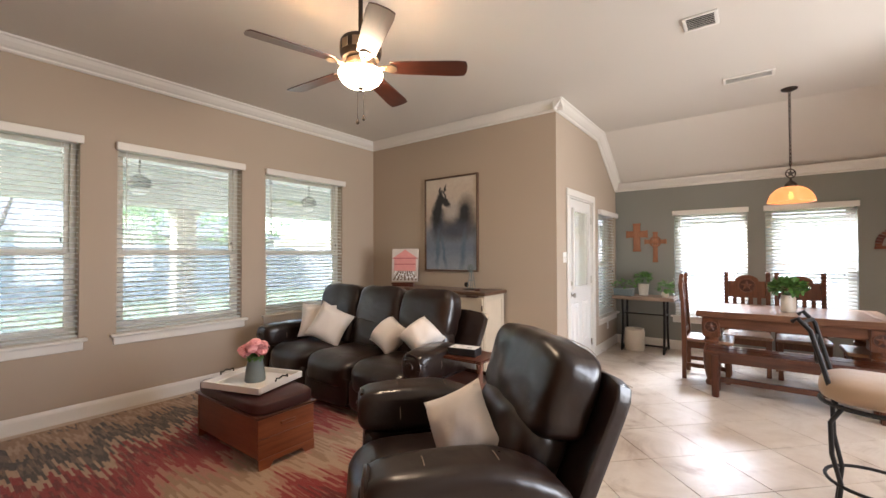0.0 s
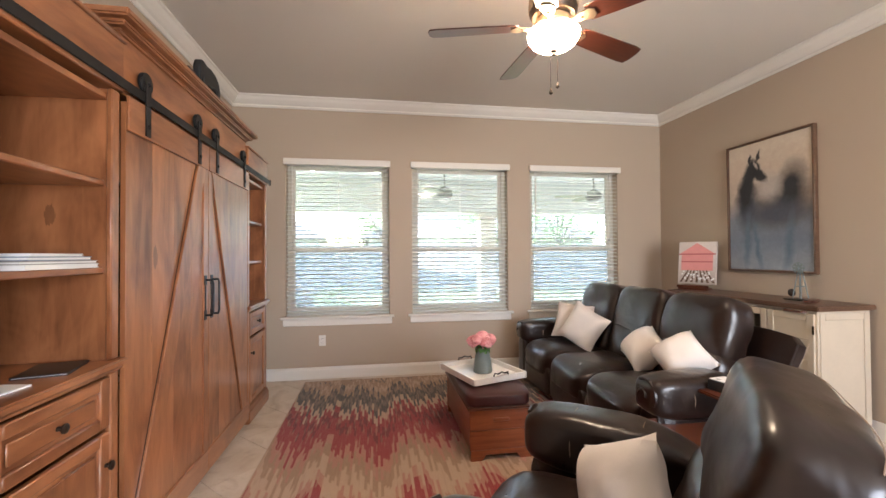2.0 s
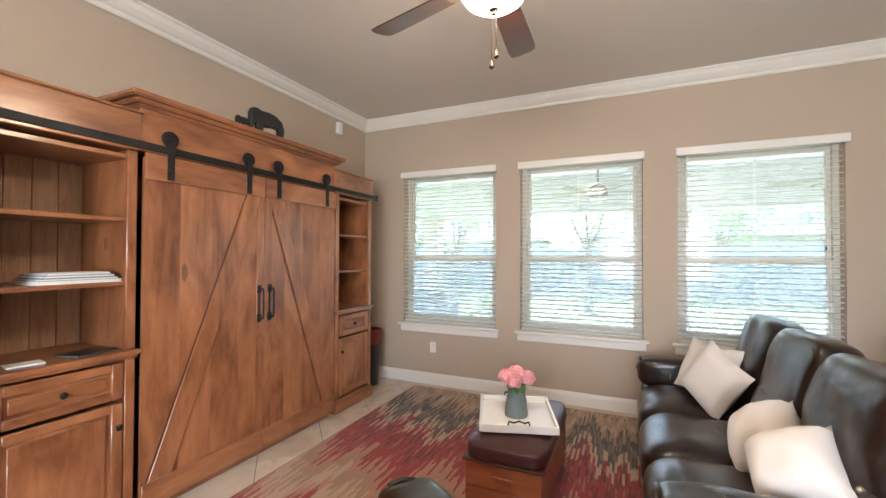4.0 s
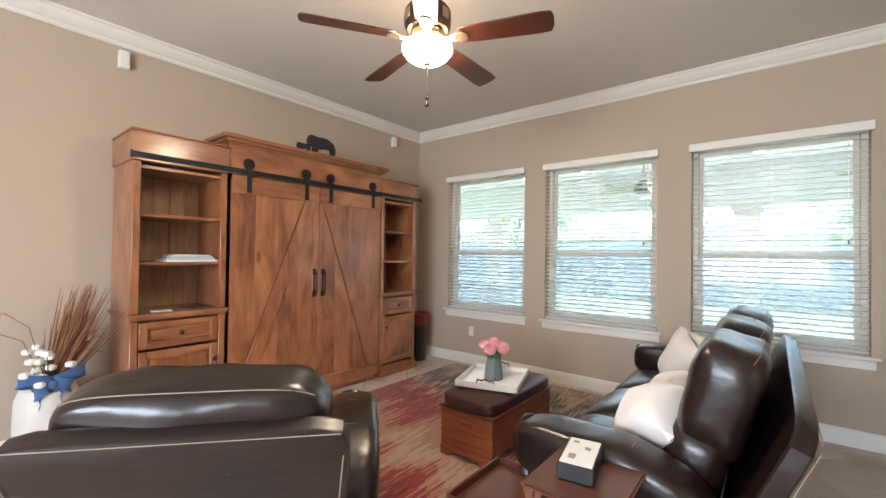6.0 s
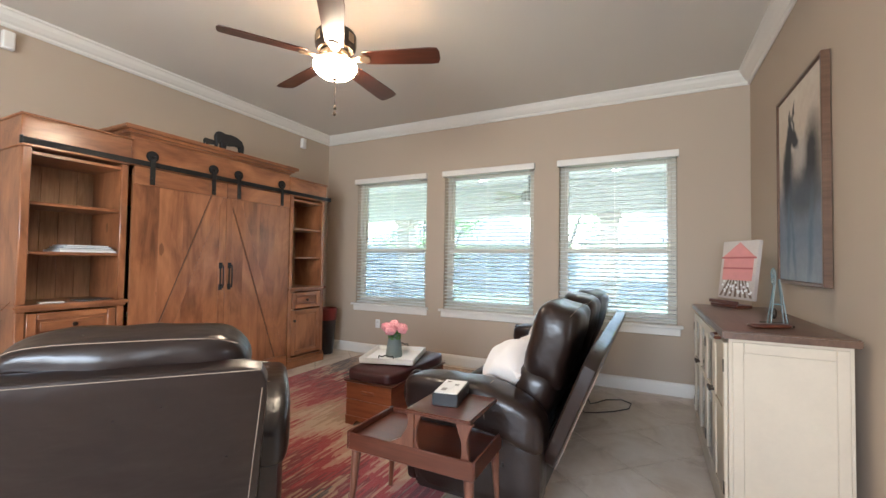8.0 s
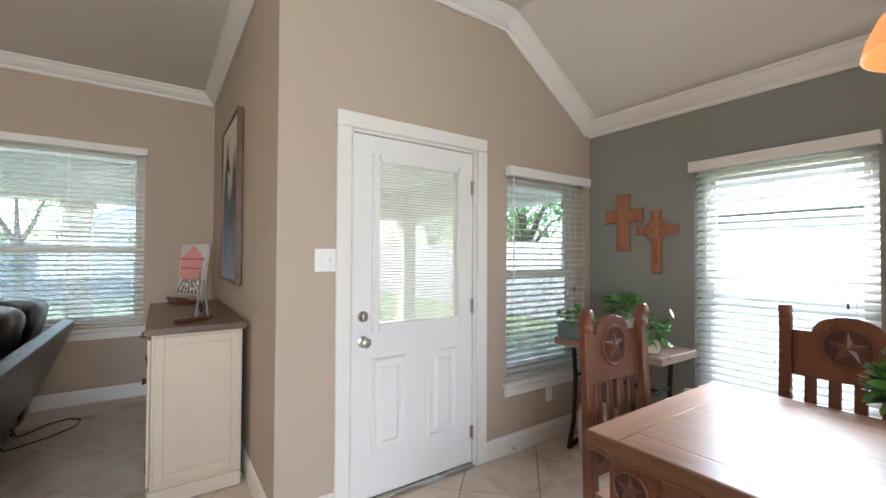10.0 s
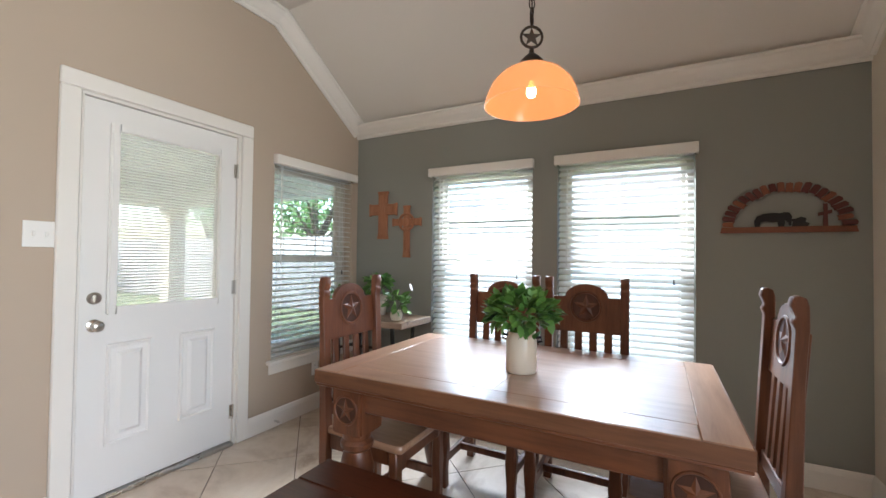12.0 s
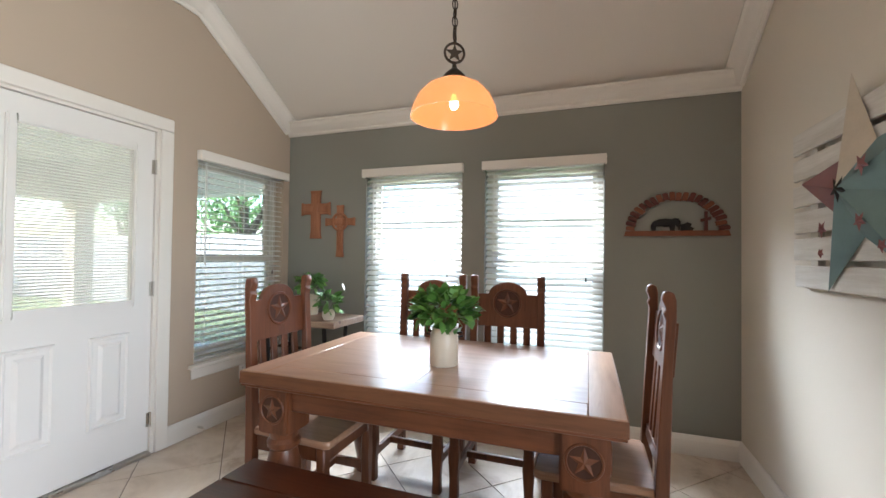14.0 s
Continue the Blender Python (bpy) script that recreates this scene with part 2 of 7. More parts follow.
def canvas_material(name, stops, mottle=0.12, scale=6.0):
    """Painted canvas: soft bands of colour up the picture, blotched with brushwork."""
    m, t, p = nodes_of(name)
    v = coords(t)
    sep = add(t, "SeparateXYZ")
    t.links.new(v, sep.inputs[0])
    n = noise_tex(t, v, scale, 5, 0.6, 0.7)
    h = math_node(t, "ADD", sep.outputs[2], math_node(t, "MULTIPLY", math_node(t, "SUBTRACT", n, 0.5), mottle * 2))
    c = ramp(t, h, stops)
    t.links.new(mix(t, 0.18, c, mix(t, noise_tex(t, v, 40, 4), (0.1, 0.1, 0.1), (0.8, 0.8, 0.8)), "OVERLAY"), p.inputs["Base Color"])
    p.inputs["Roughness"].default_value = 0.75
    bump(t, p, noise_tex(t, v, 500, 2), 0.25, 0.001)
    return m


def cloth(name, base, vary=0.05, weave=600.0):
    m, t, p = nodes_of(name)
    v = coords(t)
    a, b = noise_tex(t, v, 6, 4), noise_tex(t, v, weave, 2)
    lo, hi = tuple(c * (1 - vary) for c in base), tuple(min(1, c * (1 + vary)) for c in base)
    t.links.new(mix(t, 0.3, mix(t, a, lo, hi), mix(t, b, tuple(c * 0.8 for c in base), hi)), p.inputs["Base Color"])
    p.inputs["Roughness"].default_value, p.inputs["Sheen Weight"].default_value = 0.9, 0.3
    b2 = add(t, "Bump", Strength=0.25, Distance=0.015)
    t.links.new(noise_tex(t, v, 9, 4, 0.55, 0.6), b2.inputs["Height"])
    b1 = add(t, "Bump", Strength=0.3, Distance=0.001)
    t.links.new(b, b1.inputs["Height"])
    t.links.new(b2.outputs[0], b1.inputs["Normal"])
    t.links.new(b1.outputs[0], p.inputs["Normal"])
    return m


def leaf_material(name, dark, light, rough=0.45, thin=0.0):
    m, t, p = nodes_of(name)
    geo = add(t, "NewGeometry")
    c = mix(t, geo.outputs["Random Per Island"], dark, light)
    t.links.new(mix(t, 0.3, c, mix(t, noise_tex(t, coords(t), 60, 3), dark, light)), p.inputs["Base Color"])
    p.inputs["Roughness"].default_value = rough
    if thin:
        back = t.nodes.new("ShaderNodeBsdfTranslucent")
        t.links.new(mix(t, geo.outputs["Random Per Island"], tuple(k * 1.5 for k in dark), tuple(k * 1.5 for k in light)), back.inputs[0])
        mx = t.nodes.new("ShaderNodeMixShader")
        mx.inputs[0].default_value = thin
        t.links.new(p.outputs[0], mx.inputs[1])
        t.links.new(back.outputs[0], mx.inputs[2])
        t.links.new(mx.outputs[0], t.nodes["Material Output"].inputs[0])
    return m


TAN = plain("tan_wall_paint", (0.46, 0.372, 0.285), 0.75, vary=0.03, scale=1.3, fine=260, relief=0.22, depth=0.0012)
# Same tan, lightened: the stronger light on this wall is in its colour.
TAN_LIT = plain("tan_wall_paint_lit", (0.67, 0.60, 0.50), 0.75, vary=0.03, scale=1.3, fine=260, relief=0.22, depth=0.0012)
GREY = plain("grey_green_wall_paint", (0.255, 0.255, 0.225), 0.7, vary=0.03, scale=1.3, fine=260, relief=0.22, depth=0.0012)
CEIL = plain("ceiling_paint", (0.70, 0.655, 0.595), 0.85, vary=0.025, scale=1.0, fine=120, relief=0.35, depth=0.002)
TRIM = plain("white_trim_paint", (0.78, 0.74, 0.68), 0.4, vary=0.02, relief=0.05)
WHITE = plain("white_door_paint", (0.78, 0.755, 0.72), 0.35, vary=0.02, relief=0.06)
BLIND = slat_vinyl()
SCREEN = screen_mesh()
VINYL = plain("almond_window_frame", (0.62, 0.58, 0.50), 0.4, vary=0.03, relief=0.05)
PLATE = plain("white_plastic", (0.82, 0.80, 0.76), 0.35, vary=0.01, relief=0)
DARK = plain("dark_slot", (0.03, 0.03, 0.03), 0.6, vary=0.05, relief=0)
# Tints dim the view outdoors; translucent share puts a haze into the glass.
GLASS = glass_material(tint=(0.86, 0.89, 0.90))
HAZED = glass_material("hazed_window_glass", tint=(0.85, 0.89, 0.91), haze=0.12)
DOOR_PANE = glass_material("hazed_door_glass", haze=0.20, veil_tint=(1.0, 0.98, 0.93))
TILE = tile_material()
GROUT = plain("grout", (0.20, 0.155, 0.12), 0.9, vary=0.1, scale=9, relief=0.3)
RUG = rug_material()
LEATHER = leather_material()
STITCH = plain("pale_stitching", (0.33, 0.26, 0.20), 0.7, vary=0.05, relief=0)
ALDER = wood("alder_upright", (0.125, 0.040, 0.014), (0.46, 0.188, 0.077), "z", 0.36, stretch=7.0, gloss=0.19, coat=0.7, knots=0.5, streak=0.3, spread=2.6)
ALDER_H = wood("alder_lengthwise", (0.125, 0.040, 0.014), (0.43, 0.175, 0.071), "y", 0.36, stretch=7.0, gloss=0.19, coat=0.7, knots=0.5, streak=0.3, spread=2.6)
ALDER_PALE = wood("alder_back_boards", (0.25, 0.13, 0.066), (0.52, 0.32, 0.18), "z", 0.55, knots=0.3)
PINE = wood("pine_upright", (0.060, 0.018, 0.0072), (0.185, 0.066, 0.027), "z", 0.4, coat=0.15)
PINE_Y = wood("pine_lengthwise", (0.060, 0.018, 0.0072), (0.185, 0.066, 0.027), "y", 0.33, coat=0.3)
PINE_X = wood("pine_crosswise", (0.060, 0.018, 0.0072), (0.185, 0.066, 0.027), "x", 0.33, coat=0.3)
# Table top and seats: window sheen is lightened into the pine colour.
PINE_SHEEN = wood("pine_top_sheen", (0.24, 0.125, 0.07), (0.42, 0.245, 0.15), "y", 0.34, coat=0.8, gloss=0.2, knots=0.25)
PINE_SHEEN_X = wood("pine_end_sheen", (0.26, 0.135, 0.075), (0.44, 0.26, 0.16), "x", 0.34, coat=0.8, gloss=0.2, knots=0.25)
# Same pine, darkened: the shade on the table's edge is in the colour.
PINE_SHADE_Y = wood("pine_shade_lengthwise", (0.075, 0.027, 0.011), (0.19, 0.082, 0.037), "y", 0.4, coat=0.2)
PINE_SHADE_X = wood("pine_shade_crosswise", (0.075, 0.027, 0.011), (0.19, 0.082, 0.037), "x", 0.4, coat=0.2)
CEDAR = wood("cedar_chest", (0.16, 0.036, 0.013), (0.33, 0.105, 0.04), "x", 0.35, coat=0.3, knots=0.6)
CEDAR_Y = wood("cedar_chest_side", (0.14, 0.032, 0.012), (0.29, 0.09, 0.035), "y", 0.35, coat=0.3, knots=0.6)
CHERRY = wood("cherry_stained", (0.055, 0.014, 0.007), (0.125, 0.036, 0.017), "x", 0.3, coat=0.4, knots=0.1)
CHERRY_Z = wood("cherry_stained_upright", (0.10, 0.035, 0.019), (0.20, 0.078, 0.043), "z", 0.3, coat=0.4, knots=0.1)
BLADE = wood("walnut_fan_blade", (0.035, 0.011, 0.006), (0.095, 0.025, 0.013), "x", 0.28, coat=0.5, knots=0.0)
WALNUT = wood("dark_console_top", (0.075, 0.038, 0.022), (0.16, 0.088, 0.052), "y", 0.35, coat=0.2, knots=0.3)
CREAM = plain("cream_distressed_paint", (0.56, 0.475, 0.36), 0.5, vary=0.12, scale=7, fine=60, relief=0.2)
IRON = plain("black_iron", (0.022, 0.021, 0.021), 0.5, metal=0.6, vary=0.15, scale=20, relief=0.2)
BRONZE = plain("oil_rubbed_bronze", (0.055, 0.04, 0.03), 0.4, metal=0.8, vary=0.15, scale=15, relief=0.1)
NICKEL = plain("satin_nickel", (0.55, 0.52, 0.47), 0.28, metal=1.0, vary=0.05, relief=0)
PEWTER = plain("antique_brass_fan_metal", (0.42, 0.31, 0.21), 0.33, metal=0.9, vary=0.1, relief=0)
PILLOW = cloth("cream_linen", (0.72, 0.655, 0.60))
CUSHION = cloth("tan_suede", (0.42, 0.29, 0.19))
MAROON = plain("maroon_leather", (0.055, 0.017, 0.017), 0.38, vary=0.2, scale=12, relief=0.25)
CERAMIC = plain("cream_stoneware", (0.66, 0.59, 0.49), 0.35, vary=0.05, scale=10, relief=0.05)
GALV = plain("blue_grey_vase", (0.17, 0.21, 0.215), 0.5, vary=0.2, scale=18, relief=0.1)
CREAM_POT = plain("white_floor_vase", (0.60, 0.56, 0.50), 0.45, vary=0.06, scale=8, relief=0.15)
PINK = leaf_material("pink_petal", (0.72, 0.23, 0.27), (0.90, 0.50, 0.50), 0.7)
LEAF = leaf_material("plant_leaf", (0.035, 0.11, 0.022), (0.15, 0.31, 0.06))
LEAF2 = leaf_material("ivy_leaf", (0.05, 0.14, 0.03), (0.19, 0.36, 0.09))
TREE_LEAF = leaf_material("tree_leaf", (0.11, 0.19, 0.07), (0.27, 0.37, 0.16), 0.6, thin=0.5)
STEM = plain("green_stem", (0.09, 0.13, 0.04), 0.6)
STRAW = leaf_material("dried_grass", (0.13, 0.042, 0.018), (0.36, 0.17, 0.08), 0.85)
COTTON = plain("cotton_boll", (0.80, 0.76, 0.70), 0.95, vary=0.08, scale=40, relief=0.6, depth=0.004)
BLUE = cloth("blue_ribbon", (0.05, 0.11, 0.27))
BLACK = plain("black_plastic", (0.015, 0.015, 0.016), 0.4, relief=0.05)
PAPER = plain("white_paper", (0.80, 0.79, 0.77), 0.7, vary=0.03, relief=0.05)
BOOK_B = plain("blue_book_cover", (0.16, 0.2, 0.27), 0.5)
BOOK_G = plain("grey_book_cover", (0.30, 0.28, 0.26), 0.5)
RED_BIN = plain("dark_red_bin", (0.16, 0.02, 0.018), 0.4, vary=0.2)
TERRA = wood("terracotta_wood_cross", (0.24, 0.095, 0.045), (0.42, 0.185, 0.095), "z", 0.6, knots=0.15)
RUST = plain("rusty_red_metal", (0.11, 0.034, 0.027), 0.55, metal=0.4, vary=0.35, scale=25, relief=0.3)
COPPER = plain("copper_metal", (0.20, 0.078, 0.047), 0.42, metal=0.7, vary=0.3, scale=30, relief=0.2)
TEAL = plain("teal_painted_tin", (0.16, 0.235, 0.235), 0.5, metal=0.2, vary=0.2, scale=14, relief=0.2)
TIN_RED = plain("mauve_painted_tin", (0.26, 0.11, 0.11), 0.5, metal=0.2, vary=0.2, scale=14, relief=0.2)
TIN_CREAM = plain("cream_painted_tin", (0.58, 0.50, 0.40), 0.5, metal=0.2, vary=0.2, scale=14, relief=0.2)
WHITEWASH = wood("whitewashed_board", (0.52, 0.47, 0.40), (0.76, 0.72, 0.66), "x", 0.7, knots=0.35, knot_colour=(0.33, 0.25, 0.18))
OAK_GREY = wood("weathered_oak", (0.20, 0.13, 0.09), (0.38, 0.27, 0.19), "y", 0.6)
AMBER = amber_glass()
GLOBE = glowing("lit_frosted_globe", (1.0, 0.75, 0.48), GLOBE_GLOW)
BULB = glowing("lit_bulb", (1.0, 0.76, 0.5), 1.6)
CAN_LIGHT = glowing("lit_downlight", (1.0, 0.85, 0.65), 6.0)
PATIO = plain("patio_paint", (0.60, 0.61, 0.585), 0.8, vary=0.03, scale=2, relief=0.15)
BRICK_PAINT = plain("painted_column", (0.60, 0.54, 0.46), 0.8, vary=0.06, scale=6, relief=0.2)
CONCRETE = plain("patio_concrete", (0.42, 0.39, 0.35), 0.85, vary=0.12, scale=2.5, fine=50, relief=0.3)
FENCE = wood("weathered_fence_board", (0.28, 0.27, 0.27), (0.46, 0.44, 0.44), "z", 0.85, knots=0.2)
SHINGLE = plain("grey_shingle_roof", (0.19, 0.18, 0.18), 0.9, vary=0.25, scale=8, fine=30, relief=0.5)
SIDING = plain("pale_house_siding", (0.55, 0.52, 0.47), 0.8, vary=0.06, scale=3)
BARK = plain("tree_bark", (0.15, 0.11, 0.085), 0.9, vary=0.3, scale=12, fine=40, relief=0.6, depth=0.01)


def grass_material():
    m, t, p = nodes_of("lawn")
    v = add(t, "NewGeometry").outputs["Position"]
    a, b = noise_tex(t, v, 0.35, 5), noise_tex(t, v, 22, 4)
    c = mix(t, a, (0.12, 0.16, 0.06), (0.20, 0.22, 0.10))
    t.links.new(mix(t, 0.4, c, mix(t, b, (0.05, 0.09, 0.02), (0.24, 0.29, 0.09))), p.inputs["Base Color"])
    p.inputs["Roughness"].default_value = 0.9
    bump(t, p, b, 0.6, 0.03)
    return m


LAWN = grass_material()


# ---- mesh helpers ----
def box(bm, a, b, bevel=0.0, seg=1):
    """An upright box between two corners, with its edges rounded."""
    lo = Vector([min(p, q) for p, q in zip(a, b)])
    hi = Vector([max(p, q) for p, q in zip(a, b)])
    r = bmesh.ops.create_cube(bm, size=1, matrix=Matrix.Translation((lo + hi) / 2) @ Matrix.Diagonal((*(hi - lo), 1)))
    if bevel:
        es = list({e for v in r["verts"] for e in v.link_edges})
        bmesh.ops.bevel(bm, geom=es, offset=min(bevel, min(hi - lo) * 0.45), segments=seg, affect="EDGES", clamp_overlap=True)
    return bm


def boxes(*pairs, bevel=0.0, seg=1):
    bm = bmesh.new()
    for a, b in pairs:
        box(bm, a, b, bevel, seg)
    return bm


def moved(bm, m):
    bmesh.ops.transform(bm, matrix=m, verts=bm.verts)
    return bm


def merge(bm, other, m=None):
    """Adds a copy of other to bm, and frees other."""
    if m:
        moved(other, m)
    tmp = bpy.data.meshes.new("tmp")
    other.to_mesh(tmp)
    other.free()
    bm.from_mesh(tmp)
    bpy.data.meshes.remove(tmp)
    return bm


def lathe(profile, steps=24, bm=None, centre=(0, 0, 0)):
    """A turned body from (radius, height) pairs; radius 0 closes an end."""
    bm = bm or bmesh.new()
    cx, cy, cz = centre
    rings = []
    for r, z in profile:
        if r < 1e-6:
            rings.append([bm.verts.new((cx, cy, cz + z))])
        else:
            rings.append([bm.verts.new((cx + r * math.cos(2 * math.pi * k / steps), cy + r * math.sin(2 * math.pi * k / steps), cz + z)) for k in range(steps)])
    for a, b in zip(rings, rings[1:]):
        for k in range(steps):
            j = (k + 1) % steps
            if len(a) == 1 and len(b) > 1:
                bm.faces.new((a[0], b[j], b[k]))
            elif len(b) == 1 and len(a) > 1:
                bm.faces.new((a[k], a[j], b[0]))
            elif len(a) > 1:
                bm.faces.new((a[k], a[j], b[j], b[k]))
    return bm


def tube(points, radius, sides=8, bm=None, closed=False, taper=None):
    """A round rod along points; taper gives each point's share of the radius."""
    bm = bm or bmesh.new()
    pts = [Vector(p) for p in points]
    n = len(pts)
    rings = []
    up = None
    for i, p in enumerate(pts):
        a, b = (pts[(i - 1) % n], pts[(i + 1) % n]) if closed else (pts[max(i - 1, 0)], pts[min(i + 1, n - 1)])
        d = (b - a).normalized()
        if up is None:
            up = Vector((0, 0, 1)) if abs(d.z) < 0.9 else Vector((1, 0, 0))
        side = d.cross(up).normalized()
        up = side.cross(d).normalized()
        r = radius * (taper[i] if taper else 1)
        rings.append([bm.verts.new(p + r * (math.cos(2 * math.pi * k / sides) * side + math.sin(2 * math.pi * k / sides) * up)) for k in range(sides)])
    for i in range(n if closed else n - 1):
        a, b = rings[i], rings[(i + 1) % n]
        for k in range(sides):
            j = (k + 1) % sides
            bm.faces.new((a[k], a[j], b[j], b[k]))
    if not closed:
        bm.faces.new(rings[0][::-1])
        bm.faces.new(rings[-1])
    return bm


def arc(centre, r, a0, a1, steps=10, plane="xz"):
    out = []
    for k in range(steps + 1):
        a = radians(a0 + (a1 - a0) * k / steps)
        u, v = r * math.cos(a), r * math.sin(a)
        out.append({"xz": (centre[0] + u, centre[1], centre[2] + v), "yz": (centre[0], centre[1] + u, centre[2] + v), "xy": (centre[0] + u, centre[1] + v, centre[2])}[plane])
    return out


def slab(outline, depth, m=None, bm=None, bevel=0.0):
    """A board cut to a flat outline in x and y, from z = 0 up to depth, then posed by m."""
    new_bm = bmesh.new()
    vs = [new_bm.verts.new((x, y, 0)) for x, y in outline]
    f = new_bm.faces.new(vs)
    ext = bmesh.ops.extrude_face_region(new_bm, geom=[f])
    bmesh.ops.translate(new_bm, vec=(0, 0, depth), verts=[v for v in ext["geom"] if isinstance(v, bmesh.types.BMVert)])
    bmesh.ops.recalc_face_normals(new_bm, faces=new_bm.faces)
    if bevel:
        bmesh.ops.bevel(new_bm, geom=[e for e in new_bm.edges], offset=bevel, segments=1, affect="EDGES", clamp_overlap=True)
    if m is not None:
        moved(new_bm, m)
    return merge(bm, new_bm) if bm else new_bm


def star_outline(r, inner=0.40, turn=90, points=5):
    return [(q * math.cos(radians(turn + 180 / points * k)), q * math.sin(radians(turn + 180 / points * k))) for k in range(2 * points) for q in [r if k % 2 == 0 else r * inner]]


def raised_star(r, height, m, bm=None, inner=0.40):
    """A five-pointed star that rises to a ridge along each arm."""
    nb = bmesh.new()
    rim = [nb.verts.new((x, y, 0)) for x, y in star_outline(r, inner)]
    top = nb.verts.new((0, 0, height))
    for a, b in zip(rim, rim[1:] + rim[:1]):
        nb.faces.new((a, b, top))
    nb.faces.new(rim[::-1])
    moved(nb, m)
    return merge(bm, nb) if bm else nb


def soft(half, power=4.0, cuts=8, puff=0.0, wrinkle=0.0, seed=0.0):
    """A stuffed body: a box whose faces bulge and whose edges are round."""
    bm = bmesh.new()
    bmesh.ops.create_cube(bm, size=2)
    bmesh.ops.subdivide_edges(bm, edges=bm.edges[:], cuts=cuts, use_grid_fill=True)
    for v in bm.verts:
        c = v.co
        s = (abs(c.x) ** power + abs(c.y) ** power + abs(c.z) ** power) ** (1 / power)
        c = c / s
        k = 1 + puff * (1 - max(abs(v.co.x), abs(v.co.y)) ** 2)
        q = Vector((c.x * half[0], c.y * half[1], c.z * half[2] * k))
        if wrinkle:
            q += wrinkle * noise.noise_vector(q * 7 + Vector((seed, seed * 2, 0)))
        v.co = q
    return bm


def throw_pillow(size, thick, seed=0.0):
    """A square cushion with pinched edges and drawn-out corners, standing in the yz plane."""
    n = 14
    bm = bmesh.new()
    grids = []
    for side in (1, -1):
        g = []
        for i in range(n + 1):
            row = []
            for j in range(n + 1):
                u, v = 2 * i / n - 1, 2 * j / n - 1
                h = ((1 - abs(u) ** 2.6) * (1 - abs(v) ** 2.6)) ** 0.5
                pull = 1 - 0.09 * (1 - u * u) * abs(v) ** 3 - 0.09 * (1 - v * v) * abs(u) ** 3
                w = 0.012 * noise.noise(Vector((u * 2.3 + seed, v * 2.3, side)))
                row.append(bm.verts.new((side * (thick / 2 * h) + w * h, u * size / 2 * pull, v * size / 2 * pull)))
            g.append(row)
        grids.append(g)
        for i in range(n):
            for j in range(n):
                q = (g[i][j], g[i + 1][j], g[i + 1][j + 1], g[i][j + 1])
                bm.faces.new(q if side == 1 else q[::-1])
    bmesh.ops.remove_doubles(bm, verts=bm.verts, dist=0.0005)
    return bm


def mesh_of(name, bm, material, smooth=True):
    me = bpy.data.meshes.new(name)
    bm.to_mesh(me)
    bm.free()
    me.materials.append(material)
    if smooth:
        me.shade_smooth()
        me.set_sharp_from_angle(angle=radians(38))
    return me


def part(name, bm, material, parent, label="", smooth=True):
    ob = new(name, mesh_of(name, bm, material, smooth))
    ob.parent = parent
    return tagged(ob, label)


def thing(name, m, label, category, group="", kind=""):
    ob = new(name)
    ob.empty_display_size = 0.1
    ob.matrix_world = m
    return tagged(ob, label, category, group, kind)


def solid(name, bm, material, label="", category="", group="", kind="", m=None, smooth=True):
    ob = new(name, mesh_of(name, bm, material, smooth))
    if m is not None:
        ob.matrix_world = m
    return tagged(ob, label, category, group, kind)


# ---- the shell of the house ----
N_Y, W_X, E_X, D_Y, G_X, S_Y, K_Y = 0.0, -5.08, 0.0, -2.88, 2.48, -6.42, -8.0
CEIL_Z, BREAK_X, PLATE_Z = 3.08, 1.55, 2.47
T = 0.18


def wall_boxes(bm, along, plane, out, lo, hi, z0, z1, openings):
    """A wall of thickness T beyond plane, with openings (a0, a1, b0, b1) through it."""
    def put(a0, a1, b0, b1):
        if a1 - a0 > 1e-4 and b1 - b0 > 1e-4:
            if along == "x":
                box(bm, (a0, plane, b0), (a1, plane + out * T, b1))
            else:
                box(bm, (plane, a0, b0), (plane + out * T, a1, b1))
    at = lo
    for a0, a1, b0, b1 in sorted(openings):
        put(at, a0, z0, z1)
        put(a0, a1, z0, b0)
        put(a0, a1, b1, z1)
        at = a1
    put(at, hi, z0, z1)


LIVING = [(-4.545, -3.395), (-3.167, -1.998), (-1.748, -0.577)]
LIV_Z0, LIV_Z1 = 0.69, 2.40
NOOK_Z0, NOOK_Z1 = 0.50, 2.00
GREY_WINDOWS = [(-4.57, -3.676), (-5.618, -4.725)]
NOOK_N = (1.519, 2.419)
DOOR_X0, DOOR_X1, DOOR_Z = 0.40, 1.235, 2.055
IN = 0.015

bm = bmesh.new()
wall_boxes(bm, "x", N_Y, 1, W_X - T, E_X + T, 0, CEIL_Z + 0.1, [(a + IN, b - IN, LIV_Z0, LIV_Z1) for a, b in LIVING])
solid("wall_north", bm, TAN, "tan painted living room wall with three windows", "wall", kind="structure", smooth=False)
bm = bmesh.new()
wall_boxes(bm, "y", W_X, -1, K_Y, N_Y, 0, CEIL_Z + 0.1, [])
solid("wall_west", bm, TAN, "tan painted wall behind the media cabinet", "wall", kind="structure", smooth=False)
bm = bmesh.new()
wall_boxes(bm, "y", E_X, 1, D_Y + T, N_Y, 0, CEIL_Z + 0.1, [])
solid("wall_east", bm, TAN, "tan painted wall with the large framed picture", "wall", kind="structure", smooth=False)
bm = bmesh.new()
